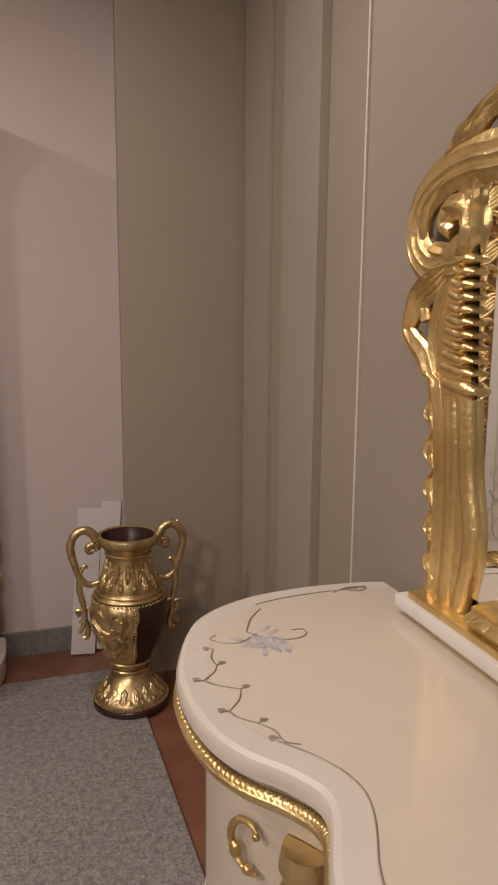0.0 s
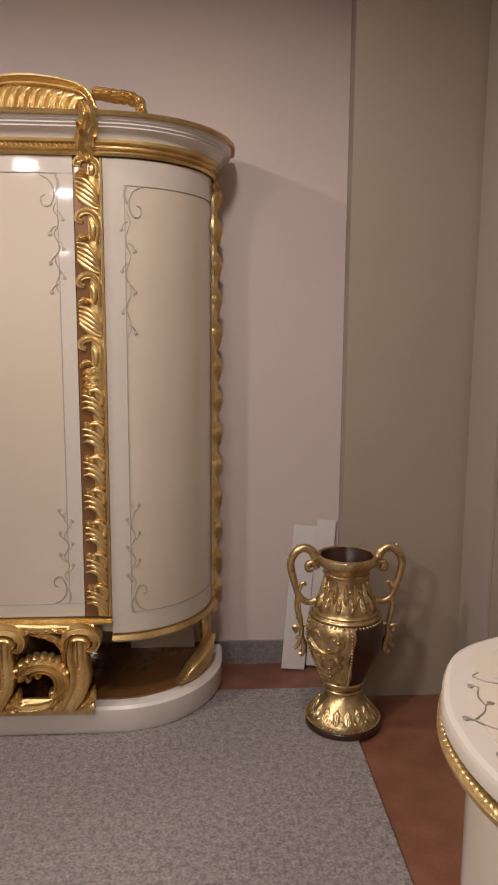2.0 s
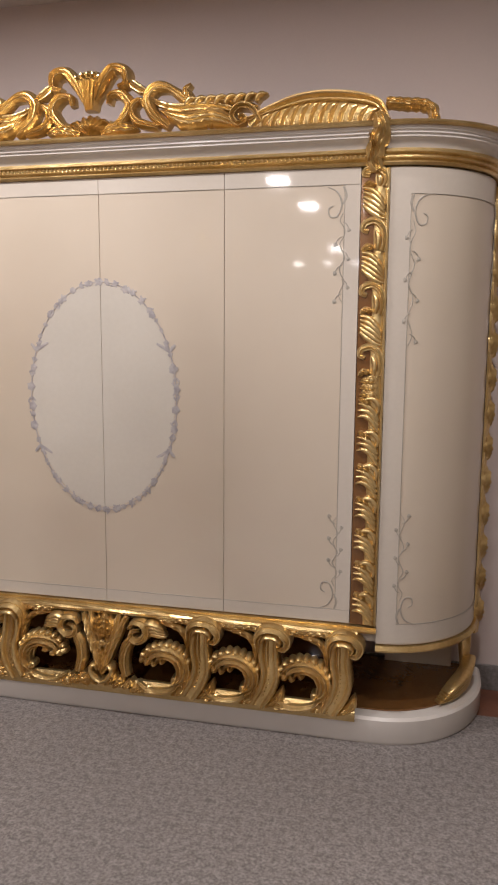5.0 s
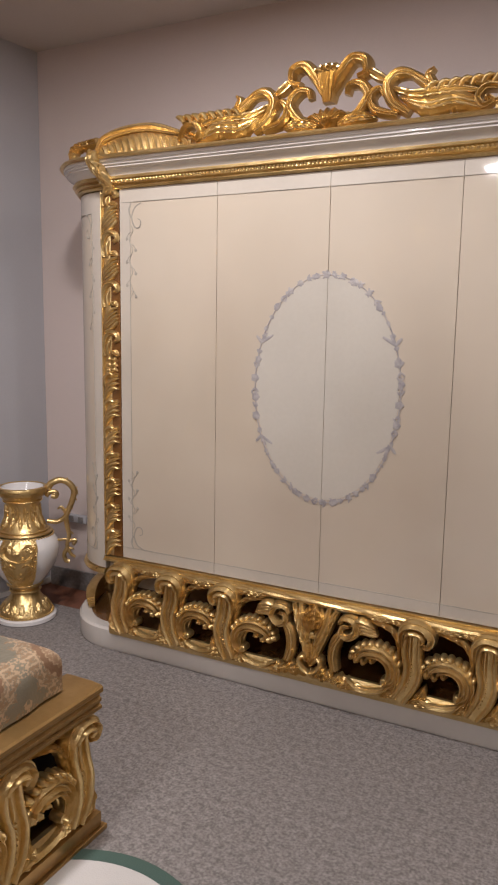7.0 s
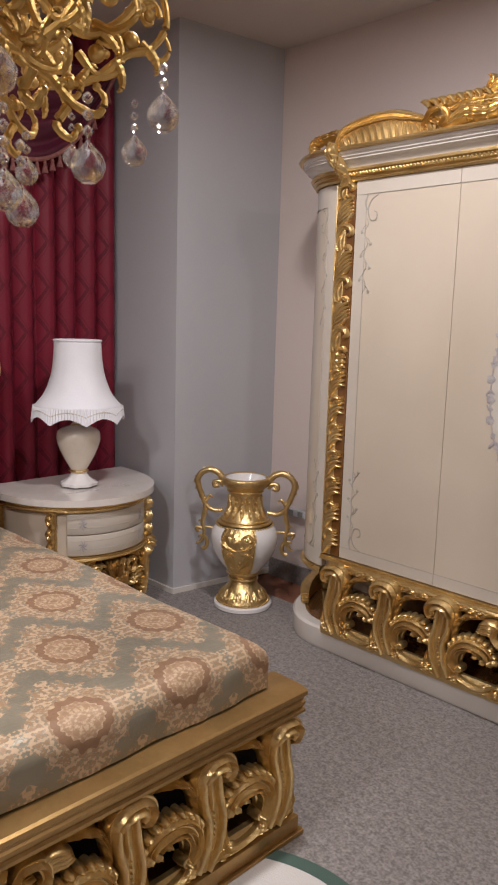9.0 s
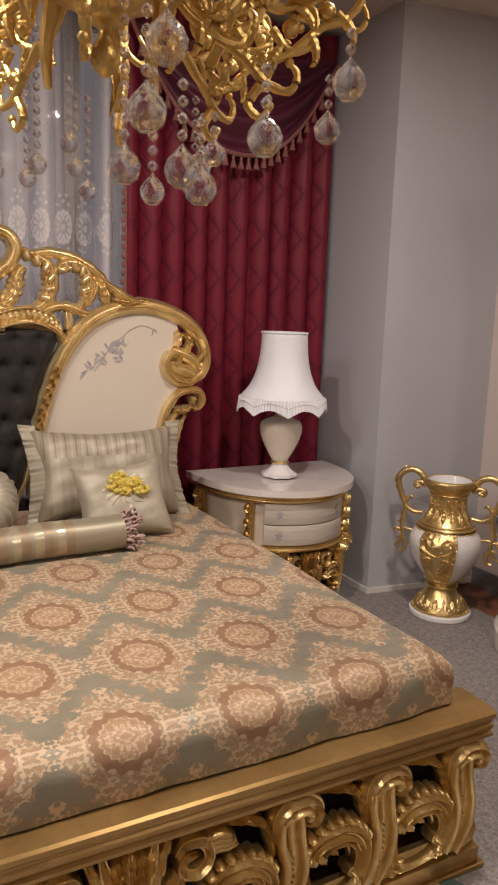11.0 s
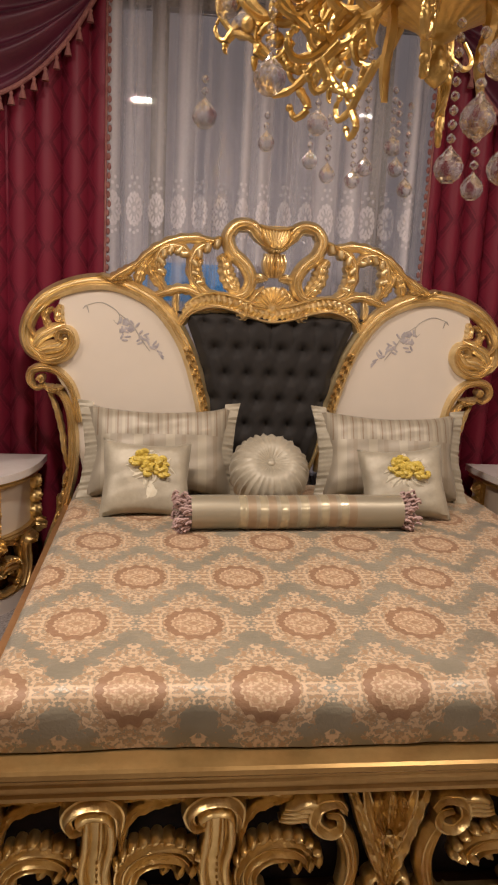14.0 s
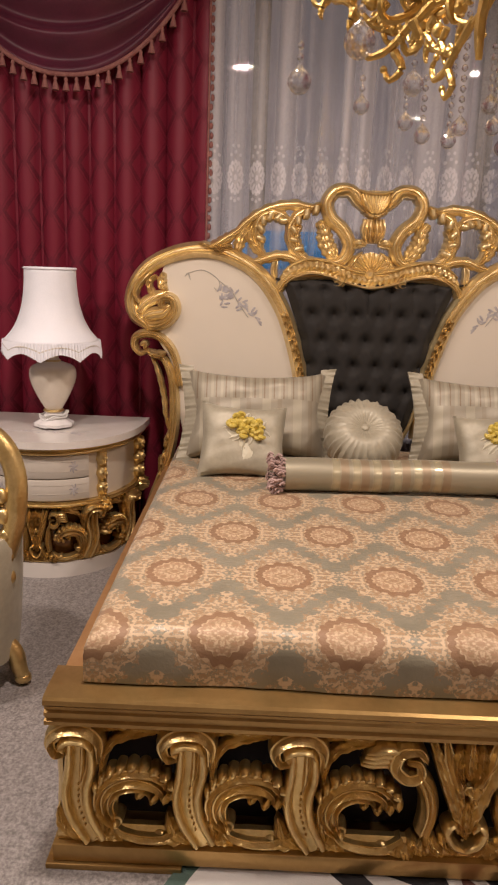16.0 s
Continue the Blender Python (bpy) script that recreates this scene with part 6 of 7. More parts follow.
LAMP = table_lamp((-3.50, 1.985, 0.65))
LAMP2 = copy_thing(LAMP, pose(-3.50, -0.965, 0.65, 0, 0, 25))
tagged(LAMP2, "white bell-shaded table lamp with its cable wound round the foot")
cb = bmesh.new()
rnd = random.Random(9)
pts = []
for i in range(60):
    a = i * 0.42
    pts.append((0.062 * math.cos(a) * (1 + 0.1 * math.sin(i)), 0.062 * math.sin(a) * (1 + 0.1 * math.cos(2 * i)), 0.042 + 0.03 * abs(math.sin(i * 0.23)) + 0.006 * math.sin(i * 1.7)))
tube(cb, pts, 0.0035, 3, 6)
cab = part("cable", cb, CABLE, None)
cab.matrix_basis = pose(-3.50, -0.965, 0.65)
tagged(cab, "white cable wound round the lamp foot", "cable")


# ---- floor vases ----
VPROF = [tuple(p) for p in spline([(0.150, 0.028), (0.145, 0.05), (0.115, 0.085), (0.082, 0.125), (0.070, 0.155), (0.078, 0.18), (0.082, 0.20), (0.11, 0.26), (0.142, 0.33), (0.157, 0.40), (0.152, 0.455), (0.128, 0.49), (0.118, 0.505), (0.112, 0.53), (0.096, 0.575), (0.086, 0.62), (0.088, 0.655), (0.108, 0.69), (0.126, 0.71)], 4)]


WPROF = [tuple(p) for p in spline([(0.140, 0.028), (0.132, 0.05), (0.115, 0.08), (0.085, 0.12), (0.070, 0.155), (0.072, 0.18), (0.085, 0.20), (0.125, 0.25), (0.160, 0.31), (0.177, 0.37), (0.176, 0.42), (0.155, 0.46), (0.118, 0.50), (0.092, 0.545), (0.082, 0.59), (0.084, 0.63), (0.098, 0.665), (0.12, 0.69), (0.126, 0.71)], 4)]


def vradius(z, prof):
    for (r0, z0), (r1, z1) in zip(prof, prof[1:]):
        if z0 <= z <= z1:
            return r0 + (r1 - r0) * (z - z0) / max(z1 - z0, 1e-6)
    return prof[-1][0]


def vase(place, turn, body_mat, gold, base_mat, label, panels, body_label, prof=VPROF, reach=1.0, span=1.0):
    rad = lambda z: vradius(z, prof)
    t = thing("floor_vase", label, "vase", place, "tall floor vases", turn=turn)
    part("foot_disc", lathe(bmesh.new(), [(0.15, 0.0), (0.156, 0.006), (0.156, 0.024), (0.148, 0.030)], 48), base_mat, t)
    lower = [p for p in prof if p[1] <= 0.203]
    mid = [p for p in prof if 0.198 <= p[1] <= 0.478]
    up = [p for p in prof if p[1] >= 0.474]
    ft = bmesh.new()
    lathe(ft, lower, 48)
    vto = lambda u, v, w: ((rad(v) - w) * math.cos(u / 0.13), (rad(v) - w) * math.sin(u / 0.13), v)
    for i in range(16):
        a = i * 2 * math.pi / 16 * 0.13
        leaf(ft, [(a, 0.055), (a, 0.08), (a, 0.105)], 0.034, 0.006, vto, 2)
        boss(ft, a + 0.026, 0.062, 0.010, 0.007, vto, 5, 8)
    for i in range(60):
        a = 2 * math.pi * i / 60
        ball(ft, ((rad(0.038) + 0.004) * math.cos(a), (rad(0.038) + 0.004) * math.sin(a), 0.038), 0.006, u=6, v=4)
    for z, r in ((0.160, rad(0.16) + 0.006), (0.196, rad(0.196) + 0.005)):
        tube(ft, [(r * math.cos(a), r * math.sin(a), z) for a in np.linspace(0, 2 * math.pi, 25)], 0.007, 2, 8)
    part("foot", ft, gold, t, "embossed gold foot")
    part("body", lathe(bmesh.new(), mid, 64, close=False), body_mat, t, body_label)
    for pc, pw in panels:
        g = bmesh.new()

        def skin(p, q, pc=pc, pw=pw):
            z = 0.203 + 0.272 * q
            a = pc + pw * (2 * p - 1) * (1 + 0.10 * math.sin(q * 9))
            r = rad(z) + 0.0055 + 0.005 * noise.noise((a * 11, z * 48, 3)) + 0.003 * noise.noise((a * 26, z * 110, 1))
            return (r * math.cos(a), r * math.sin(a), z)
        sheet(g, 30, 28, skin)
        for s in (-1, 1):
            for i in range(18):
                z = 0.213 + 0.25 * i / 17
                a = pc + s * pw * 0.97
                ball(g, ((rad(z) + 0.007) * math.cos(a), (rad(z) + 0.007) * math.sin(a), z), 0.006, u=6, v=4)
        u0 = pc * 0.13
        rnd = random.Random(4)
        for s in (-1, 1):
            strand(g, [(u0, 0.24), (u0 + s * 0.03, 0.27), (u0 + s * 0.055, 0.31), (u0 + s * 0.035, 0.345), (u0 + s * 0.01, 0.33)], 0.018, 0.013, vto, ridges=2, chevron=4)
            strand(g, [(u0, 0.36), (u0 + s * 0.035, 0.375), (u0 + s * 0.06, 0.41), (u0 + s * 0.04, 0.445), (u0 + s * 0.012, 0.43)], 0.018, 0.013, vto, ridges=2, chevron=4)
            leaf(g, [(u0 + s * 0.02, 0.29), (u0 + s * 0.05, 0.35), (u0 + s * 0.045, 0.39)], 0.026, 0.012, vto, 4)
        for i in range(16):
            boss(g, u0 + rnd.uniform(-0.07, 0.07), rnd.uniform(0.22, 0.46), 0.012, 0.011, vto, 5, 12)
        part("relief_panel", g, gold, t, "embossed gold panel with vine leaves")
    nk = bmesh.new()
    lathe(nk, up, 56, close=False)
    for i in range(14):
        a = i * 2 * math.pi / 14 * 0.13
        leaf(nk, [(a, 0.63), (a + 0.006, 0.59), (a, 0.55)], 0.030, 0.010, vto, 3)
        leaf(nk, [(a + 0.029, 0.575), (a + 0.031, 0.545), (a + 0.029, 0.512)], 0.030, 0.010, vto, 3)
        boss(nk, a + 0.029, 0.60, 0.008, 0.010, vto, 4, 8)
    for i in range(56):
        a = 2 * math.pi * i / 56
        ball(nk, ((rad(0.47) + 0.003) * math.cos(a), (rad(0.47) + 0.003) * math.sin(a), 0.470), 0.0062, u=6, v=4)
    for z, r, q in ((0.482, rad(0.482) + 0.004, 0.007), (0.497, rad(0.497) + 0.004, 0.006), (0.655, rad(0.655) + 0.003, 0.005)):
        tube(nk, [(r * math.cos(a), r * math.sin(a), z) for a in np.linspace(0, 2 * math.pi, 25)], q, 2, 8)
    lip = [(0.112, 0.688), (0.126, 0.700), (0.130, 0.715), (0.125, 0.728), (0.114, 0.732), (0.106, 0.727)]
    lathe(nk, lip, 56, close=False)
    part("neck", nk, gold, t, "embossed gold neck and lip")
    part("inside", lathe(bmesh.new(), [(0.0765, 0.50), (0.0765, 0.603), (0.081, 0.661), (0.1, 0.70), (0.107, 0.728)], 40, close=False), body_mat, t)
    part("inner_floor", lathe(bmesh.new(), [(0.0764, 0.49), (0.0764, 0.503)], 40), body_mat, t)
    for s in (-1, 1):
        h = bmesh.new()
        q = lambda a, z: (s * (0.12 + (a * 0.93 - 0.12) * span if a > 0.14 else a * 0.93) * (reach if 0.3 < z < 0.5 else 1.0), 0.0, z)
        tube(h, [q(0.128, 0.672), q(0.145, 0.695), q(0.17, 0.69), q(0.168, 0.668), q(0.150, 0.672)], 0.013, 5, 10)
        tube(h, [q(0.135, 0.715), q(0.155, 0.745), q(0.19, 0.758), q(0.225, 0.74), q(0.245, 0.70), q(0.238, 0.65), q(0.222, 0.60), q(0.205, 0.555), q(0.17, 0.53), q(0.13, 0.535)], 0.0165, 5, 10, radii=lambda t: 1.15 - 0.4 * t)
        tube(h, [q(0.235, 0.72), q(0.255, 0.705), q(0.262, 0.675)], 0.010, 4, 8, radii=lambda t: 1 - 0.8 * t)
        tube(h, [q(0.212, 0.575), q(0.19, 0.61), q(0.175, 0.60)], 0.011, 4, 8, radii=lambda t: 1 - 0.5 * t)
        tube(h, [q(0.208, 0.56), q(0.212, 0.51), q(0.20, 0.455), q(0.192, 0.40), q(0.205, 0.35), q(0.222, 0.33)], 0.0145, 5, 10, radii=lambda t: 1 - 0.45 * t)
        tube(h, [q(0.195, 0.42), q(0.225, 0.425), q(0.215, 0.40)], 0.010, 4, 8)
        tube(h, [q(0.195, 0.385), q(0.18, 0.35), q(0.185, 0.315), q(0.20, 0.305)], 0.012, 4, 8)
        ball(h, q(0.163, 0.682), 0.013, u=10, v=8)
        tube(h, [q(0.14, 0.42), q(0.17, 0.43), q(0.198, 0.43)], 0.007, 3, 8)
        for a0, z0, da, dz in ((0.20, 0.755, 0.02, 0.018), (0.238, 0.715, 0.022, 0.004), (0.236, 0.66, 0.02, -0.016), (0.220, 0.615, 0.018, -0.02), (0.205, 0.52, 0.018, -0.014), (0.197, 0.47, 0.02, -0.012), (0.20, 0.38, 0.018, -0.008)):
            tube(h, [q(a0, z0), q(a0 + da * 0.7, z0 + dz * 0.3), q(a0 + da, z0 + dz)], 0.009, 4, 7, radii=lambda t: 1.1 - 0.85 * t)
        part("handle", h, gold, t, "gold scrolled leaf handle")
    return t


V1 = vase((0.63, 2.595, 0), 0, BROWN_GLAZE, GOLD_OLD, BROWN_GLAZE, "tall brown and antique-gold urn vase with scrolled handles",
     ((math.radians(-130), 0.72), (math.radians(50), 0.72)), "dark brown glazed body")
V2 = vase((-2.985, 2.665, 0), 35, PORCELAIN, GOLD, PORCELAIN, "tall white and gold urn vase with scrolled handles",
     ((math.radians(-90), 0.5), (math.radians(90), 0.5)), "white glazed body", WPROF, 1.12, 1.3)

V1.matrix_basis = pose(0.63, 2.595, 0) @ Matrix.Scale(0.93, 4)
V2.matrix_basis = pose(-2.985, 2.665, 0, 0, 0, 35) @ Matrix.Diagonal((0.99, 0.99, 0.957, 1))


# ---- two white cardboard strips against the wall ----
def strip(x0, x1, top, lean, tilt):
    bm = boxed(x0, x1, -0.002, 0.002, 0.0, top, bevel=0.0008)
    ob = part("cardboard_strip", bm, CARD, None)
    ob.matrix_basis = pose(0, NORTH - 0.016 - lean, 0) @ pose(x0, 0, 0, -math.degrees(math.asin(lean / top)), tilt, 0) @ pose(-x0, 0, 0)
    return tagged(ob, "narrow white cardboard strip leaning on the wall", "cardboard", "cardboard strips")


strip(0.44, 0.545, 0.655, 0.07, 5.0)
strip(0.555, 0.64, 0.675, 0.045, 4.0)


# ---- oval rug ----
rg = bmesh.new()
prism(rg, [(0.565 * math.cos(a), 0.84 * math.sin(a)) for a in np.linspace(0, 2 * math.pi, 97)[:-1]], 0.0004, 0.006)
rug = part("rug", rg, RUG, None, "", False)
rug.matrix_basis = pose(-1.38, 0.637, 0)
tagged(rug, "oval rug of black and white wedges with green rim", "rug")


# ---- socket on the wall behind the white vase ----
so = thing("wall_socket", "small grey power socket box fixed low on the wall", "socket", (-3.03, NORTH - 0.001, 0.415))
part("box", boxed(-0.07, 0.07, -0.03, 0.0, -0.022, 0.022, bevel=0.004), WALL_P, so)
for sx in (-0.035, 0.035):
    part("outlet", boxed(sx - 0.018, sx + 0.018, -0.0335, -0.0302, -0.016, 0.016, bevel=0.001), GRANITE, so, "grey outlet")


# ---- curtains ----
def drape(name, y0, y1, x, z0, z1, pitch, depth, material, label, category, seed, thick=0.004, wander=0.15):
    rnd = random.Random(seed)
    ph = [rnd.uniform(0, 6.28) for _ in range(5)]
    w = y1 - y0
    n = int(w / pitch) * 12

    def f(p, q):
        y = y0 + w * p
        k = 2 * math.pi * y / pitch + wander * math.sin(7.3 * y + ph[0]) + 0.12 * math.sin(3 * q + ph[1])
        d = depth * (2.0 * abs(math.sin(k / 2)) ** 0.7 - 1.0 + 0.2 * math.sin(0.37 * k + ph[3]))
        d *= 0.9 + 0.2 * q
        return (x + d, y, z1 + (z0 - z1) * q)
    bm = bmesh.new()
    sheet(bm, n, 14, f, thick=(-thick, 0, 0) if thick else None)
    ob = part(name, bm, material)
    return tagged(ob, label, category)


CX = -3.885
for y0, y1, sd in ((-1.50, -0.295, 1), (1.285, 2.465, 2)):
    c = thing("curtain", "wine-red damask curtain hanging in even folds with fringed edge", "curtain", group="damask curtains")
    d = drape("cloth", y0, y1, CX, 0.02, 2.93, 0.124, 0.033, DAMASK, "", "", sd)
    d.parent = c
    fr = bmesh.new()
    ye = y1 + 0.006 if sd == 1 else y0 - 0.006
    rnd = random.Random(sd)
    z = 0.3
    while z < 2.9:
        yy = ye + rnd.uniform(-0.004, 0.004) + (0.012 if sd == 1 else -0.012)
        ball(fr, (CX + 0.026 + rnd.uniform(-0.006, 0.006), yy, z), 0.011, (0.8, 0.9, 1.5), 7, 5)
        z += 0.042
    tube(fr, [(CX + 0.03, ye, 0.1 + 2.8 * i / 10) for i in range(11)], 0.006, 3, 6)
    part("edge_fringe", fr, TASSEL, c, "russet bobble fringe")


def swag(yc, half, top, low):
    t = thing("swag", "dark wine satin swag with tasselled trim", "swag", group="curtain swags")
    bm = bmesh.new()

    def edge(p, q):
        s = 2 * p - 1
        sag = (1 - abs(s) ** 2.2)
        z = top - (0.06 + (top - low - 0.06) * q) * sag - 0.02 * q
        y = yc + s * (half - 0.10 * q * (1 - abs(s)) * 0)
        fold = 0.026 * math.sin(q * 21 + 1.6 * s * s + 0.5 * s) * (1 - abs(s) ** 3)
        bulge = 0.055 * math.sin(math.pi * min(1, q * 0.9 + 0.1)) * (1 - s * s)
        return (-3.835 + bulge + fold + 0.01 * q, y, z + 0.006 * math.sin(q * 21 + 2 * s))
    sheet(bm, 48, 60, edge, thick=(-0.006, 0, 0))
    part("cloth", bm, SWAG, t)
    pts = [Vector(edge(i / 40, 1.0)) + Vector((0.008, 0, 0)) for i in range(41)]
    braid = bmesh.new()
    tube(braid, pts, 0.011, 2, 8)
    part("braid", braid, TASSEL, t, "rose-brown braid")
    n = 26
    for i in range(1, n):
        p = Vector(edge(i / n, 1.0)) + Vector((0.010, 0, -0.008))
        ts = bmesh.new()
        lathe(ts, [(0.003, 0.0), (0.006, -0.006), (0.010, -0.014), (0.007, -0.022), (0.011, -0.035), (0.017, -0.062)], 10)
        o = part("tassel", ts, TASSEL, t)
        o.matrix_basis = Matrix.Translation(p)
    return t


swag(-0.95, 0.64, 2.80, 2.27)
swag(1.86, 0.57, 2.80, 2.27)
sheer = drape("sheer_curtain", -0.33, 1.32, -3.955, 0.03, 2.93, 0.105, 0.034, TULLE, "sheer white voile curtain with lace rosettes over the window", "curtain", 5, thick=0, wander=1.6)


# ---- dressing table ----
def table_outline(inset=0.0):
    """Half of the top, from the back corner round the end to the middle of the front, then mirrored."""
    c = 0.25
    half = [(0.925, 1.19), (0.86, 1.203), (0.745, 1.207), (0.62, 1.183), (0.515, 1.11), (0.45, 0.965), (0.436, 0.86), (0.446, 0.765), (0.472, 0.70), (0.512, 0.648), (0.534, 0.60), (0.524, 0.555), (0.495, 0.49), (0.472, 0.40), (0.464, 0.25)]
    pts = [tuple(p) for p in spline(half, 5)]
    full = pts + [(x, 2 * c - y) for x, y in reversed(pts[:-1])]
    if inset:
        out = []
        n = len(full)
        for i in range(n):
            a, b = full[max(i - 1, 0)], full[min(i + 1, n - 1)]
            d = Vector((b[0] - a[0], b[1] - a[1])).normalized()
            out.append((full[i][0] - d.y * inset * -1 * -1, full[i][1] + d.x * inset))
        full = [(max(x, 0.0), y) for x, y in out]
        full[0] = (0.925, full[0][1])
        full[-1] = (0.925, full[-1][1])
    return full


def dressing_table():
    t = thing("dressing_table", "ivory dressing table with rounded ends, gilded rope moulding and painted vines", "dressing table")
    top = bmesh.new()
    o = table_outline()
    rings = [[top.verts.new((x, y, z)) for x, y in table_outline(d)] for d, z in ((0.008, 0.938), (0.0001, 0.944), (0.0001, 0.960), (0.004, 0.967), (0.012, 0.970))]
    for a, b in zip(rings, rings[1:]):
        for i in range(len(a)):
            top.faces.new((a[i], a[(i + 1) % len(a)], b[(i + 1) % len(a)], b[i]))
    top.faces.new(rings[0][::-1])
    top.faces.new(rings[-1])
    part("top", top, BORDER, t, "polished ivory top with pale rim")
    part("field", prism(bmesh.new(), table_outline(0.047), 0.9702, 0.9712), IVORY_TOP, t, "ivory field of the top", False)
    rope = bmesh.new()
    path = [(x, y, 0.921) for x, y in table_outline(0.006)]
    rope_pts = path[4:-4]
    tube(rope, rope_pts[::2], 0.011, 2, 8)
    for i, p in enumerate(spline(rope_pts[::2], 3)):
        ball(rope, (p[0], p[1], p[2]), 0.0132, (0.8, 0.8, 0.95), 8, 6)
    part("rope_moulding", rope, GOLD, t, "gilded rope moulding")
    part("apron", prism(bmesh.new(), table_outline(0.035), 0.86, 0.9375), IVORY, t)
    for s in (1, -1):
        end = [(x, y) for x, y in table_outline(0.045) if (y > 0.60 if s == 1 else y < -0.10)]
        end = end + ([(0.925, 0.60)] if s == 1 else [(0.925, -0.10)])
        b = part("drawer_chest", prism(bmesh.new(), end, 0.03, 0.8598), IVORY, t, "rounded ivory drawer chest")
        part("chest_plinth", prism(bmesh.new(), [(x + (0.0 if x > 0.9 else -0.012), y) for x, y in end], 0.0, 0.0298), WHITE, b)
    for y in (0.655, -0.155):
        col = bmesh.new()
        lathe(col, [(0.03, 0.03), (0.034, 0.06), (0.022, 0.1), (0.03, 0.3), (0.032, 0.6), (0.026, 0.74), (0.034, 0.752), (0.024, 0.766), (0.030, 0.782), (0.036, 0.80), (0.030, 0.815), (0.038, 0.832), (0.034, 0.859)], 24, (0.545, y, 0))
        part("gilded_column", col, GOLD, t, "gilded turned column")
    # drawer fronts on the visible end: thin lines and ring pulls
    edge = [p for p in table_outline(0.043) if p[1] > 0.66]
    for z in (0.28, 0.55):
        part("drawer_line", tube(bmesh.new(), [(x, y, z) for x, y in edge[6:]][::2], 0.0022, 1, 5), BORDER, t)
    for z in (0.815, 0.46, 0.2):
        x, y = 0.493, 0.735
        pull = bmesh.new()
        tube(pull, [(x + 0.006, y - 0.022, z + 0.024), (x, y - 0.010, z + 0.036), (x - 0.010, y + 0.012, z + 0.030), (x - 0.016, y + 0.026, z + 0.004), (x - 0.012, y + 0.018, z - 0.024), (x - 0.002, y - 0.004, z - 0.038), (x + 0.006, y - 0.020, z - 0.032)], 0.0045, 5, 8, radii=lambda q: 0.6 + 0.7 * math.sin(3.14 * q))
        ball(pull, (x - 0.012, y + 0.018, z - 0.018), 0.009, (1, 1, 1.5), 8, 6)
        ball(pull, (x - 0.002, y - 0.004, z - 0.034), 0.008, u=8, v=6)
        ball(pull, (x + 0.004, y - 0.020, z + 0.024), 0.006, u=8, v=6)
        part("drawer_pull", pull, GOLD, t, "gold leaf-shaped drawer pull")
    # painted vine on the top
    vto = lambda u, v, w: (u, v, 0.9714 - w)
    orn = bmesh.new()
    ring = [(x, y) for x, y in table_outline(0.049)]
    painted(orn, [p for p in ring if p[0] < 0.91 and p[1] < 0.72][::2], vto, 0.004, 2)
    painted(orn, [p for p in ring if 0.62 < p[0] < 0.86 and p[1] > 1.06][::2], vto, 0.004, 2)
    stem = [(0.515, 0.985), (0.505, 0.93), (0.474, 0.891), (0.518, 0.85), (0.486, 0.798), (0.513, 0.758), (0.530, 0.715), (0.549, 0.696)]
    for i in range(len(stem) - 1):
        (x, y), nx = stem[i], stem[i + 1]
        s = 0.006 if i % 2 else -0.006
        painted(orn, [(x, y), ((x + nx[0]) / 2 + s, (y + nx[1]) / 2), nx], vto, 0.004)
        painted(orn, [(x, y), (x + 0.012 * (1 if i % 2 else -1), y + 0.008)], vto, 0.005, 3)
        boss(orn, x + 0.01 * (1 if i % 2 else -1), y + 0.006, 0.006, 0.0012, vto, 3, 9)
    painted(orn, [(0.585, 1.03), (0.62, 0.99), (0.655, 0.982), (0.679, 0.992), (0.682, 1.012), (0.662, 1.016)], vto, 0.0045)
    painted(orn, [(0.60, 1.02), (0.565, 0.995), (0.535, 1.002), (0.52, 1.022), (0.533, 1.034)], vto, 0.0045)
    painted(orn, [(0.585, 1.03), (0.61, 1.08), (0.641, 1.118)], vto, 0.0055)
    painted(orn, [(0.80, 1.15), (0.835, 1.165), (0.874, 1.162), (0.86, 1.145), (0.835, 1.15)], vto, 0.0055)
    part("painted_vine", orn, LINE_DARK, t, "grey painted vine")
    fl = bmesh.new()
    rnd = random.Random(8)
    for i in range(24):
        x, y, a = rnd.gauss(0.605, 0.020), rnd.gauss(0.975, 0.020), rnd.uniform(0, 6.28)
        painted(fl, [(x, y), (x + 0.012 * math.cos(a), y + 0.012 * math.sin(a)), (x + 0.024 * math.cos(a), y + 0.024 * math.sin(a))], vto, 0.014, 3)
    part("painted_flower", fl, LILAC, t, "lilac painted flower cluster")
    return t


dressing_table()


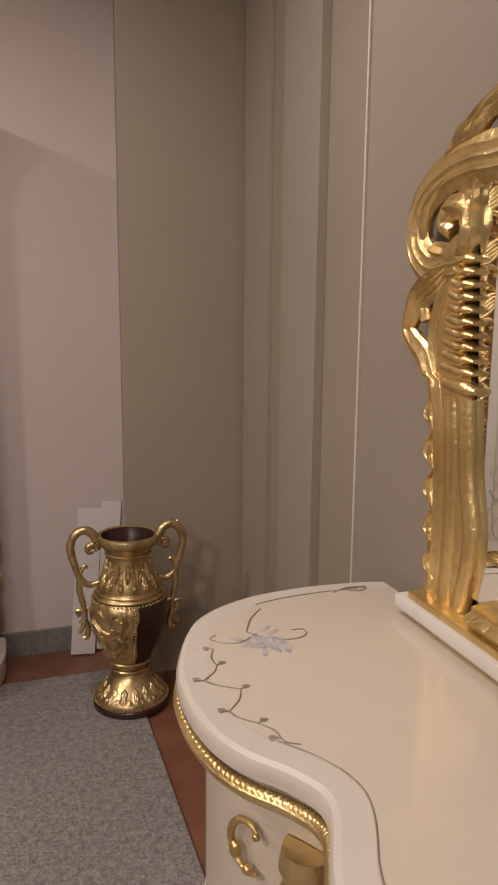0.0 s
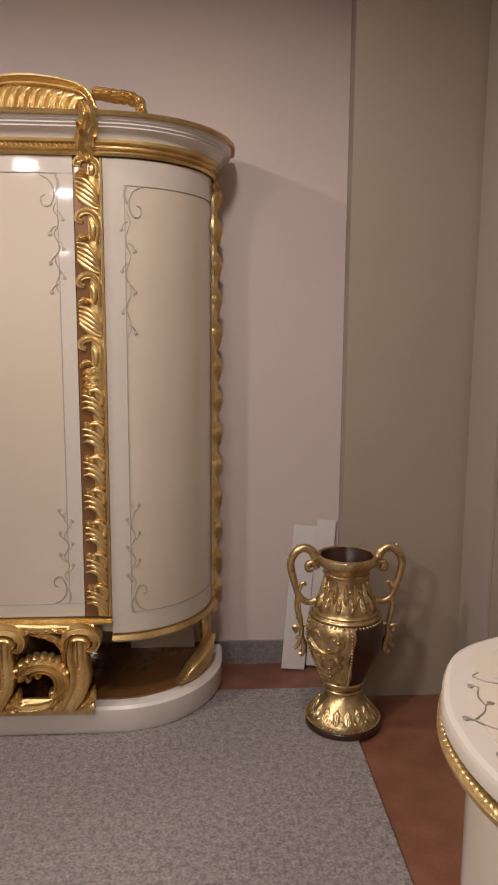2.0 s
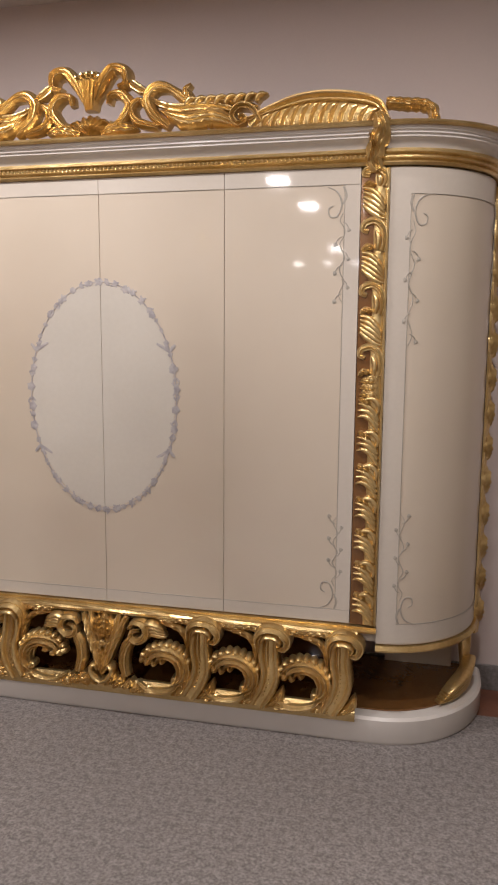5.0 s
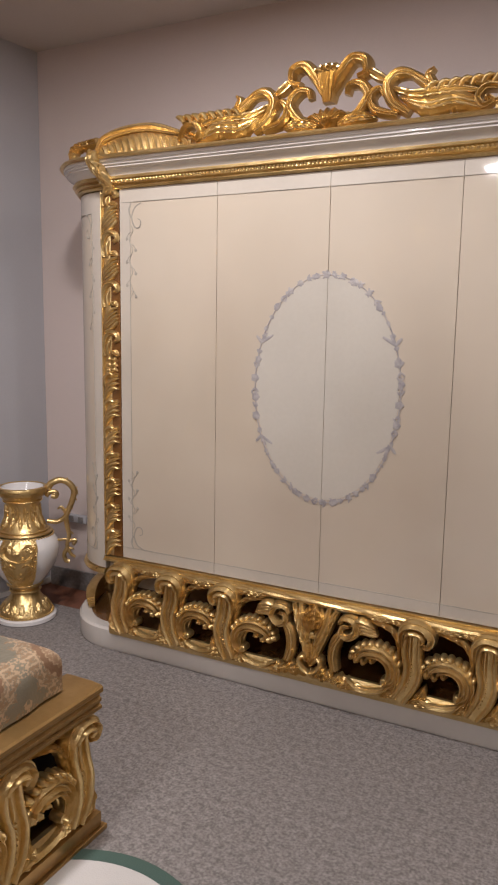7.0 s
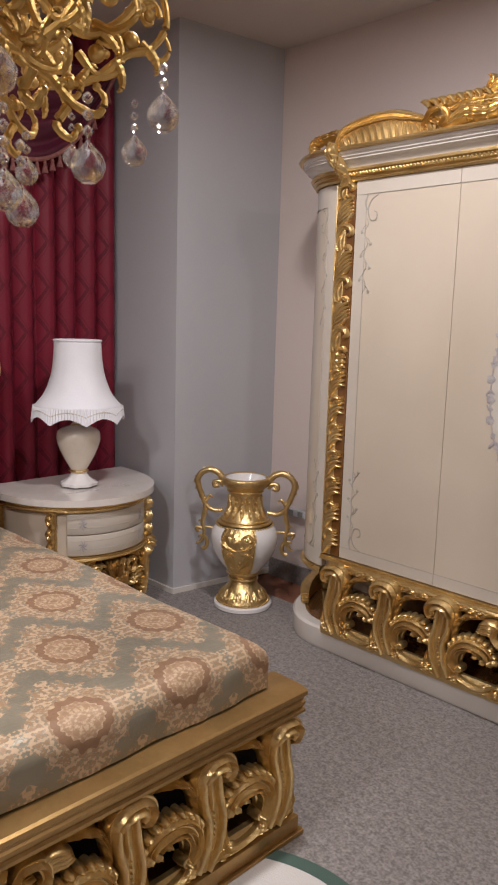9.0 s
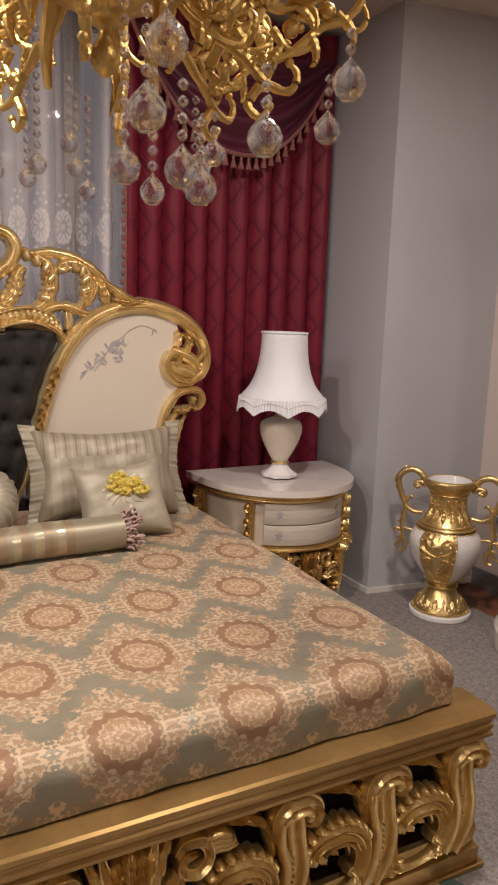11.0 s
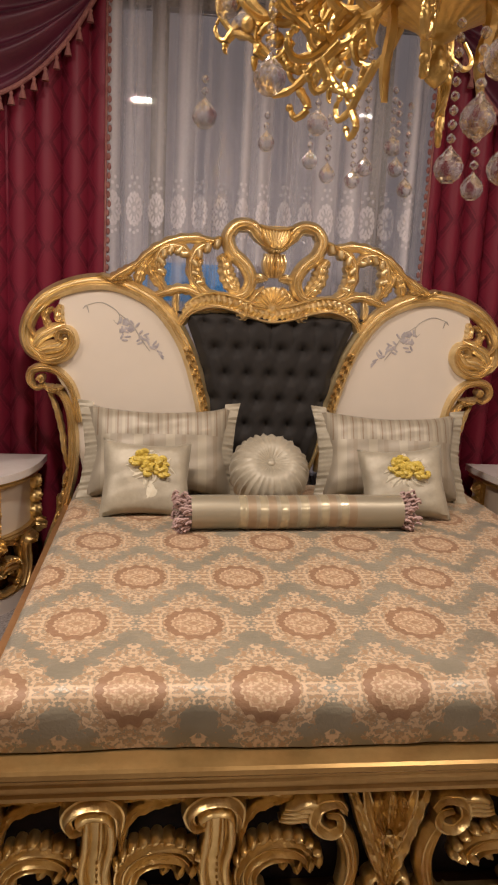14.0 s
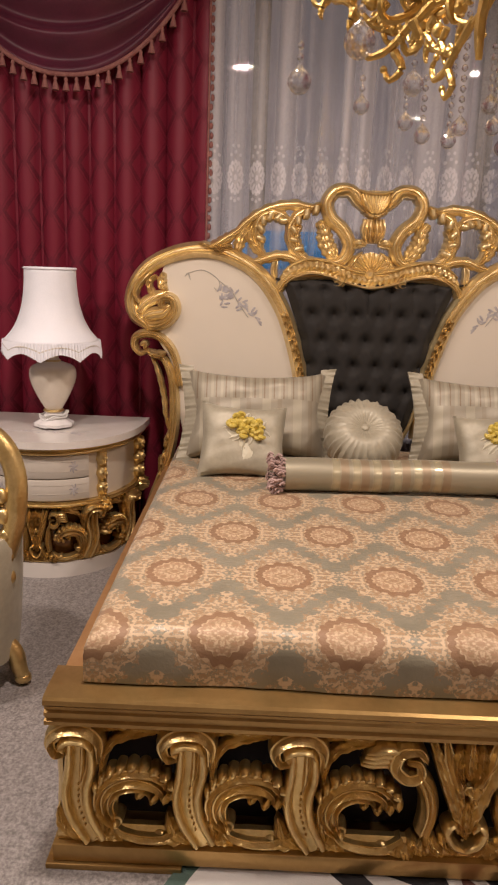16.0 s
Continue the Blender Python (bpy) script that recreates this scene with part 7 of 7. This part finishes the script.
def dresser_mirror():
    t = thing("dresser_mirror", "arched mirror in a heavy gilded scroll frame on the dressing table", "mirror")
    MX, C = 0.919, 0.185
    part("base_moulding", boxed(0.880, 0.955, C - 0.835, C + 0.835, 0.972, 0.984, bevel=0.003), GOLD, t, "thin gilded moulding")
    part("mirror_base", boxed(0.868, 0.956, C - 0.85, C + 0.85, 0.9842, 1.008, bevel=0.004), WHITE, t, "white lacquered mirror base")
    part("gilt_foot", boxed(0.878, 0.955, C - 0.82, C + 0.82, 1.0082, 1.022, bevel=0.003), GOLD, t)
    for s in (1, -1):
        to = lambda u, v, w, s=s: (MX + 0.32 * w, C + s * u, v)
        pl = bmesh.new()
        strand(pl, [(0.718, 1.02), (0.697, 1.14), (0.718, 1.25), (0.731, 1.37)], 0.036, 0.045, to, ridges=0, n=6, taper=(1, 1))
        strand(pl, [(0.755, 1.02), (0.752, 1.14), (0.755, 1.25), (0.768, 1.37)], 0.038, 0.048, to, ridges=0, n=6, taper=(1, 1))
        strand(pl, [(0.702, 1.385), (0.735, 1.388), (0.785, 1.392)], 0.026, 0.056, to, ridges=0, n=5, taper=(0.45, 0.8))
        strand(pl, [(0.755, 1.018), (0.752, 1.14), (0.758, 1.25), (0.772, 1.37), (0.790, 1.44), (0.80, 1.55)], 0.105, 0.030, to, ridges=0, n=6, taper=(1, 0.8))
        part("stile", pl, GOLD, t, "gilded double-reeded stile")
        rb = bmesh.new()
        for i in range(10):
            z = 1.412 + i * 0.0195
            e = 0.012 * math.sin(i / 9 * 1.6)
            strand(rb, [(0.710 + e, z), (0.73 + e, z + 0.002), (0.742 + e, z), (0.755 + e, z + 0.003), (0.795 - 0.004 * i + e, z + 0.008)], 0.017, 0.052, to, ridges=0, taper=(0.4, 0.8), n=4, across=6)
        part("rib_band", rb, GOLD, t, "gilded band of cross ribs")
        shift = lambda u, v, w, to=to: to(u + (0.018 if v > 1.4 and u > 0.77 else 0.0), v, w)
        f = bmesh.new()
        strand(f, [(0.800, 1.015), (0.794, 1.13), (0.798, 1.25), (0.814, 1.36), (0.842, 1.425), (0.880, 1.452), (0.905, 1.478), (0.892, 1.515), (0.858, 1.518), (0.848, 1.492)], 0.050, 0.045, shift, ridges=1, n=8, taper=(1, 0.5))
        strand(f, [(0.905, 1.475), (0.870, 1.53), (0.815, 1.56), (0.755, 1.59)], 0.06, 0.056, shift, ridges=3, n=8)
        strand(f, [(0.80, 1.40), (0.815, 1.46), (0.80, 1.52), (0.765, 1.57)], 0.030, 0.050, shift, ridges=1, n=6)
        for i in range(5):
            part("carved_leaf", leaf(bmesh.new(), [(0.788 + 0.005 * i, 1.05 + 0.065 * i), (0.806 + 0.005 * i, 1.08 + 0.065 * i), (0.782 + 0.007 * i, 1.115 + 0.065 * i)], 0.026, 0.056, shift, 2), GOLD, t, "gilded leaf")
        part("side_scroll", f, GOLD, t, "gilded side scroll with leaves")
        a = bmesh.new()
        strand(a, [(0.76, 1.585), (0.83, 1.58), (0.878, 1.612), (0.885, 1.66), (0.860, 1.70), (0.81, 1.725), (0.75, 1.738), (0.66, 1.735), (0.5, 1.755), (0.3, 1.80), (0.1, 1.84), (0.0, 1.85)], 0.075, 0.05, shift, ridges=2, n=8, taper=(0.9, 1))
        strand(a, [(0.83, 1.61), (0.775, 1.60), (0.747, 1.63), (0.755, 1.665), (0.785, 1.672), (0.798, 1.648), (0.778, 1.635)], 0.042, 0.06, shift, ridges=1, chevron=3, n=7, taper=(0.7, 0.6))
        strand(a, [(0.745, 1.65), (0.75, 1.70), (0.72, 1.725)], 0.04, 0.045, shift, ridges=1, n=6)
        strand(a, [(0.86, 1.63), (0.855, 1.68), (0.80, 1.72)], 0.03, 0.064, shift, ridges=0)
        leaf(a, [(0.80, 1.755), (0.757, 1.785), (0.70, 1.812), (0.62, 1.83)], 0.045, 0.05, shift, 2)
        leaf(a, [(0.60, 1.79), (0.50, 1.83), (0.36, 1.88)], 0.07, 0.05, shift, 3)
        part("arch", a, GOLD, t, "gilded scrolled half arch")
    fb = bmesh.new()
    strand(fb, [(-0.65, 1.04), (0.0, 1.04), (0.65, 1.04)], 0.045, 0.04, lambda u, v, w: (MX + w, C + u, v), n=4, taper=(1, 1))
    part("bottom_rail", fb, GOLD, t)
    gl = bmesh.new()
    o = [(-0.705, 1.05), (0.705, 1.05), (0.715, 1.4), (0.728, 1.58), (0.74, 1.715), (0.5, 1.745), (0.3, 1.785), (0.0, 1.83), (-0.3, 1.785), (-0.5, 1.745), (-0.74, 1.715), (-0.728, 1.58), (-0.715, 1.4)]
    board(gl, o, 0.0026, 0.012, lambda u, v, w: (MX + w, C + u, v))
    part("mirror_glass", gl, MIRROR, t, "clear silvered glass", False)
    bk = bmesh.new()
    board(bk, o, 0.0125, 0.022, lambda u, v, w: (MX + w, C + u, v))
    part("back_board", bk, DARK, t, "", False)
    return t


dresser_mirror()
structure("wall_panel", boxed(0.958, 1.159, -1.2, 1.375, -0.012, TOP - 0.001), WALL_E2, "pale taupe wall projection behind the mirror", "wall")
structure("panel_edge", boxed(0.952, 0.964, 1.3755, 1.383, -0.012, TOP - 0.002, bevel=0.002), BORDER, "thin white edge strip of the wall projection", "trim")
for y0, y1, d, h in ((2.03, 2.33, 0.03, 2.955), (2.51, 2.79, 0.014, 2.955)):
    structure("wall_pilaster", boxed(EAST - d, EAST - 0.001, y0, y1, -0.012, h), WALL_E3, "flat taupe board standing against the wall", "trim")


# ---- chair at the bed's far side ----
def side_chair():
    t = thing("chair", "white upholstered chair with gilded carved frame and short gold feet", "chair", (-2.37, -1.085, 0))
    part("back_pad", cushion(bmesh.new(), 0.52, 0.5, 0.07, pinch=0.05), SATIN_PLAIN, t, "white upholstered back").matrix_basis = pose(0.0, 0, 0.60, 0, 0, 90)
    fr = bmesh.new()
    tube(fr, [(0, -0.265, 0.46), (0, -0.305, 0.60), (0, -0.31, 0.76), (0, -0.25, 0.87), (0, -0.12, 0.905), (0, 0.0, 0.92), (0, 0.12, 0.905), (0, 0.25, 0.87), (0, 0.31, 0.76), (0, 0.305, 0.60), (0, 0.265, 0.46)], 0.036, 6, 10)
    for s in (-1, 1):
        for i in range(5):
            ball(fr, (0.02, s * (0.285 - 0.004 * i), 0.40 + 0.07 * i), 0.028, (0.7, 0.8, 1), 10, 7)
    part("back_frame", fr, GOLD, t, "gilded carved back frame")
    sk = bmesh.new()
    lathe(sk, [(0.280, 0.10), (0.290, 0.18), (0.300, 0.34), (0.305, 0.50), (0.285, 0.54)], 48, (-0.02, 0, 0), wave=lambda a, i: 1 + 0.01 * math.sin(30 * a))
    part("seat", sk, SATIN_PLAIN, t, "white pleated seat")
    for x, y in ((0.0, 0.285), (0.0, -0.285), (-0.25, 0.15), (-0.25, -0.15)):
        f = bmesh.new()
        tube(f, [(x, y * 0.85, 0.16), (x, y, 0.11), (x + 0.01, y * 1.06, 0.06), (x + 0.01, y * 1.10, 0.026)], 0.03, 5, 10, radii=lambda t: 1.1 - 0.3 * t)
        ball(f, (x + 0.01, y * 1.10, 0.022), 0.03, (1, 1, 0.73), 10, 7)
        part("foot", f, GOLD, t, "gilded scroll foot")
    return t


side_chair()


# ---- chandelier ----
def crystal_mesh(r, kind):
    """A cut drop: flat diamond facets, every other ring turned by half a facet."""
    bm = bmesh.new()
    if kind == "drop":
        prof = [(0.40, -1.0), (0.80, -0.68), (1.0, -0.22), (1.0, 0.16), (0.80, 0.58), (0.48, 0.92), (0.20, 1.20), (0.07, 1.42)]
        segs = 11
    else:
        prof = [(0.15, -1.0), (0.75, -0.55), (1.0, 0.0), (0.75, 0.55), (0.15, 1.0)]
        segs = 6
    rings = []
    for n, (a, b) in enumerate(prof):
        rings.append([bm.verts.new((r * a * math.cos(2 * math.pi * (q + 0.5 * (n % 2)) / segs), r * a * math.sin(2 * math.pi * (q + 0.5 * (n % 2)) / segs), r * b)) for q in range(segs)])
    for n, (lo, hi) in enumerate(zip(rings, rings[1:])):
        for q in range(segs):
            p = (q + 1) % segs
            if n % 2:
                bm.faces.new((lo[q], lo[p], hi[p]))
                bm.faces.new((lo[q], hi[p], hi[q]))
            else:
                bm.faces.new((lo[q], lo[p], hi[q]))
                bm.faces.new((lo[p], hi[p], hi[q]))
    bm.faces.new(rings[0][::-1])
    bm.faces.new(rings[-1])
    return mesh_of("crystal", bm, CRYSTAL, False)


def chandelier():
    R, K, Z0 = 0.715, 1.22, -0.3216
    t = thing("chandelier", "gilded chandelier with scrolled arms and hanging cut crystals", "chandelier")
    t.matrix_basis = pose(-1.52, 0.46, Z0) @ Matrix.Scale(K, 4)
    body = bmesh.new()
    prof = [tuple(p) for p in spline([(0.003, 1.768), (0.015, 1.78), (0.018, 1.796), (0.010, 1.814), (0.009, 1.826), (0.026, 1.836), (0.034, 1.846), (0.056, 1.858), (0.098, 1.880), (0.128, 1.912), (0.134, 1.93), (0.142, 1.936), (0.140, 1.946), (0.122, 1.952), (0.118, 1.99), (0.112, 2.03), (0.118, 2.04), (0.085, 2.06), (0.05, 2.09), (0.032, 2.14), (0.05, 2.2), (0.075, 2.27), (0.05, 2.34), (0.025, 2.40), (0.018, 2.5), (0.03, 2.53), (0.012, 2.57)], 4)]
    lathe(body, prof, 96, wave=lambda a, i: 1 + (0.10 * math.sin(6 * a + 1.57 * i) ** 2 if i < 14 else 0.05 * abs(math.cos(12 * a)) if 22 < i < 42 else 0.0))
    sto = lambda u, v, w: ((0.128 - w) * math.cos(u / 0.13), (0.128 - w) * math.sin(u / 0.13), v)
    for i in range(12):
        a = 2 * math.pi * i / 12 * 0.13
        leaf(body, [(a, 1.928), (a + 0.012, 1.91), (a, 1.875)], 0.036, 0.014, lambda u, v, w, sto=sto: sto(u, v, w + 0.45 * (1.935 - v)), 3)
        strand(body, [(a + 0.034 + 0.020 * math.cos(q * 0.9) * (1 - 0.1 * q), 1.905 + 0.017 * math.sin(q * 0.9) * (1 - 0.1 * q)) for q in range(8)], 0.008, 0.010, lambda u, v, w, sto=sto: sto(u, v, w + 0.35 * (1.93 - v)), ridges=0, across=5, n=3, back=0.01)
        boss(body, a + 0.034, 1.905, 0.008, 0.018, lambda u, v, w, sto=sto: sto(u, v, w + 0.012), 5, 10)
    part("body", body, GOLD_CAST, t, "embossed gilded bowl and stem")
    part("ceiling_rod", lathe(bmesh.new(), [(0.006, 2.56), (0.006, 2.655), (0.06, 2.662), (0.065, 2.688)], 16), GOLD_CAST, t)
    drop_l, drop_s, bead = crystal_mesh(0.0185, "drop"), crystal_mesh(0.0145, "drop"), crystal_mesh(0.0062, "bead")

    def pendant(x, y, z, length, big):
        """A bead string with its drop's middle at a place in the room."""
        x, y, z = (x + 1.52) / K, (y - 0.46) / K, (z - Z0) / K
        o = new("crystal_drop", drop_l if big else drop_s)
        o.parent = t
        o.matrix_basis = pose(x, y, z, 0, 0, 31 * (x * 40 % 7))
        top = z + (0.034 if big else 0.028)
        for i in range(max(1, int(length / K / 0.0165))):
            o = new("crystal_bead", bead)
            o.parent = t
            o.matrix_basis = pose(x, y, top + i * 0.0165)
    for place in ((-1.601, 0.060, 1.778, 0.05, True), (-1.818, 0.203, 1.781, 0.06, False), (-1.796, 0.307, 1.822, 0.05, True), (-1.90, 0.314, 1.765, 0.09, False),
                  (-1.81, 0.337, 1.724, 0.11, False), (-1.90, 0.415, 1.730, 0.26, False), (-1.773, 0.408, 1.737, 0.24, False), (-1.809, 0.476, 1.789, 0.12, False),
                  (-1.851, 0.500, 1.753, 0.14, False), (-1.852, 0.525, 1.711, 0.18, False), (-1.308, 0.421, 1.666, 0.20, True), (-1.327, 0.469, 1.641, 0.16, False),
                  (-1.129, 0.387, 1.695, 0.09, True), (-1.217, 0.467, 1.654, 0.09, True), (-1.245, 0.505, 1.640, 0.08, True), (-1.393, 0.593, 1.717, 0.06, False),
                  (-1.165, 0.557, 1.695, 0.08, True), (-1.078, 0.390, 1.752, 0.10, True)):
        pendant(*place)
    for place in ((-1.243, 0.131, 1.754, 0.12, True), (-1.654, 0.128, 1.950, 0.05, True), (-1.179, 0.690, 1.785, 0.06, True), (-1.43, 0.822, 1.790, 0.07, True),
                  (-1.60, 0.80, 1.80, 0.08, False), (-1.72, 0.72, 1.76, 0.10, False), (-1.42, 0.08, 1.90, 0.05, False), (-1.36, 0.30, 1.93, 0.05, True), (-1.62, 0.66, 1.72, 0.14, False)):
        pendant(*place)
    rnd = random.Random(11)
    for i in range(8):
        a = math.radians(22 + 45 * i)
        ca, sa = math.cos(a), math.sin(a)
        arm = bmesh.new()
        to3 = lambda r, z, s=0.0: (R * r * ca - s * sa, R * r * sa + s * ca, z)

        def rod(pts, rad, taper=0.0, arm=arm, to3=to3):
            tube(arm, [to3(*p) for p in pts], rad, 6, 8, radii=lambda t: (1 - taper * t) * (1 - 0.35 * t ** 14) * (1 + 0.10 * math.sin(40 * t)))
            if taper < 0.6:
                ball(arm, to3(*pts[-1]), rad * (1 - taper) * 1.45, (1, 1, 1), 8, 6)
        rod([(0.11, 1.95), (0.16, 1.985), (0.22, 1.96), (0.25, 1.90), (0.31, 1.865), (0.38, 1.885), (0.425, 1.935), (0.42, 1.985), (0.385, 1.995), (0.375, 1.97), (0.395, 1.96)], 0.0088, 0.35)
        rod([(0.10, 1.90), (0.15, 1.85), (0.21, 1.83), (0.27, 1.85), (0.29, 1.895), (0.26, 1.925), (0.235, 1.905), (0.25, 1.885)], 0.0072, 0.4)
        rod([(0.20, 1.835), (0.26, 1.80), (0.33, 1.81), (0.39, 1.845), (0.44, 1.86), (0.47, 1.895), (0.455, 1.935), (0.43, 1.93)], 0.0072, 0.45)
        rod([(0.25, 1.805), (0.29, 1.775), (0.335, 1.765), (0.35, 1.785), (0.335, 1.80)], 0.007, 0.4)
        rod([(0.30, 1.84), (0.335, 1.815), (0.375, 1.825), (0.38, 1.86), (0.355, 1.872), (0.34, 1.855), (0.352, 1.843)], 0.006, 0.3)
        rod([(0.21, 1.90), (0.235, 1.865), (0.275, 1.87), (0.28, 1.90), (0.26, 1.912)], 0.006, 0.3)
        rod([(0.30, 1.87), (0.325, 1.92), (0.30, 1.965), (0.265, 1.96)], 0.006, 0.3)
        rod([(0.14, 1.975), (0.13, 2.03), (0.17, 2.07), (0.21, 2.05), (0.20, 2.02)], 0.0072, 0.4)
        rod([(0.28, 1.77), (0.26, 1.745), (0.285, 1.73), (0.30, 1.745)], 0.007, 0.4)
        # small leaves that sprout along the scrolls
        for r0, z0, dr, dz in ((0.17, 1.985, 0.03, 0.03), (0.23, 1.945, 0.035, 0.012), (0.26, 1.885, -0.012, -0.035), (0.345, 1.868, 0.03, -0.022), (0.41, 1.905, 0.034, 0.01),
                               (0.17, 1.84, -0.01, -0.035), (0.235, 1.835, 0.02, -0.03), (0.275, 1.87, 0.03, 0.016), (0.30, 1.80, 0.026, 0.026), (0.37, 1.835, 0.012, -0.032), (0.43, 1.858, 0.022, -0.026), (0.27, 1.792, -0.024, 0.02)):
            rod([(r0, z0), (r0 + dr * 0.6 - dz * 0.15, z0 + dz * 0.5), (r0 + dr, z0 + dz), (r0 + dr * 1.1 + dz * 0.3, z0 + dz * 1.1 - dr * 0.2)], 0.0085, 0.8)
        for sd in (-1, 1):
            tube(arm, [to3(0.20, 1.93), to3(0.245, 1.915, sd * 0.03), to3(0.29, 1.935, sd * 0.045), to3(0.31, 1.965, sd * 0.03), to3(0.29, 1.975, sd * 0.015)], 0.0062, 6, 7, radii=lambda t: 1.1 - 0.5 * t)
            tube(arm, [to3(0.33, 1.88), to3(0.365, 1.865, sd * 0.028), to3(0.40, 1.885, sd * 0.04), to3(0.40, 1.915, sd * 0.025)], 0.0055, 6, 7, radii=lambda t: 1.1 - 0.5 * t)
        for r, z in ((0.255, 1.862), (0.335, 1.842), (0.40, 1.865)):
            ball(arm, to3(r, z), 0.012, (1, 1, 1), 9, 7)
        lto = lambda u, v, w: to3(u, v, w)
        for r0, z0, d0 in ((0.30, 1.905, 1), (0.355, 1.925, -1), (0.20, 1.935, 1), (0.435, 1.90, 1), (0.285, 1.80, -1)):
            rod([(r0 + 0.022 * math.cos(k0 * 0.8) * (1 - 0.09 * k0), z0 + d0 * 0.022 * math.sin(k0 * 0.8) * (1 - 0.09 * k0)) for k0 in range(9)], 0.0042, 0.3)
            ball(arm, to3(r0, z0), 0.009, (1, 1, 1), 8, 6)
        rod([(0.27, 1.955), (0.31, 1.985), (0.35, 1.975), (0.365, 1.945)], 0.005, 0.5)
        rod([(0.42, 1.865), (0.455, 1.845), (0.475, 1.86), (0.465, 1.88)], 0.005, 0.5)
        part("arm", arm, GOLD_CAST, t, "gilded scrolled arm")
        cup = bmesh.new()
        cx, cy, _ = to3(0.40, 0)
        lathe(cup, [(0.010, 1.985), (0.016, 2.0), (0.034, 2.012), (0.040, 2.03), (0.028, 2.033), (0.02, 2.04), (0.02, 2.10), (0.012, 2.104)], 18, (cx, cy, 0))
        part("candle_cup", cup, GOLD_CAST, t, "gilded candle cup")
    for k in range(3):
        a = 0.6 + k * 2.1
        ap = bmesh.new()
        leaf(ap, [(0.0, 1.88), (0.012, 1.84), (-0.006, 1.79), (0.004, 1.74)], 0.017, 0.012, lambda u, v, w, a=a: ((0.075 + 0.5 * w) * math.cos(a) - u * math.sin(a), (0.075 + 0.5 * w) * math.sin(a) + u * math.cos(a), v), 5)
        part("leaf_drop", ap, GOLD_CAST, t)
    return t


chandelier()
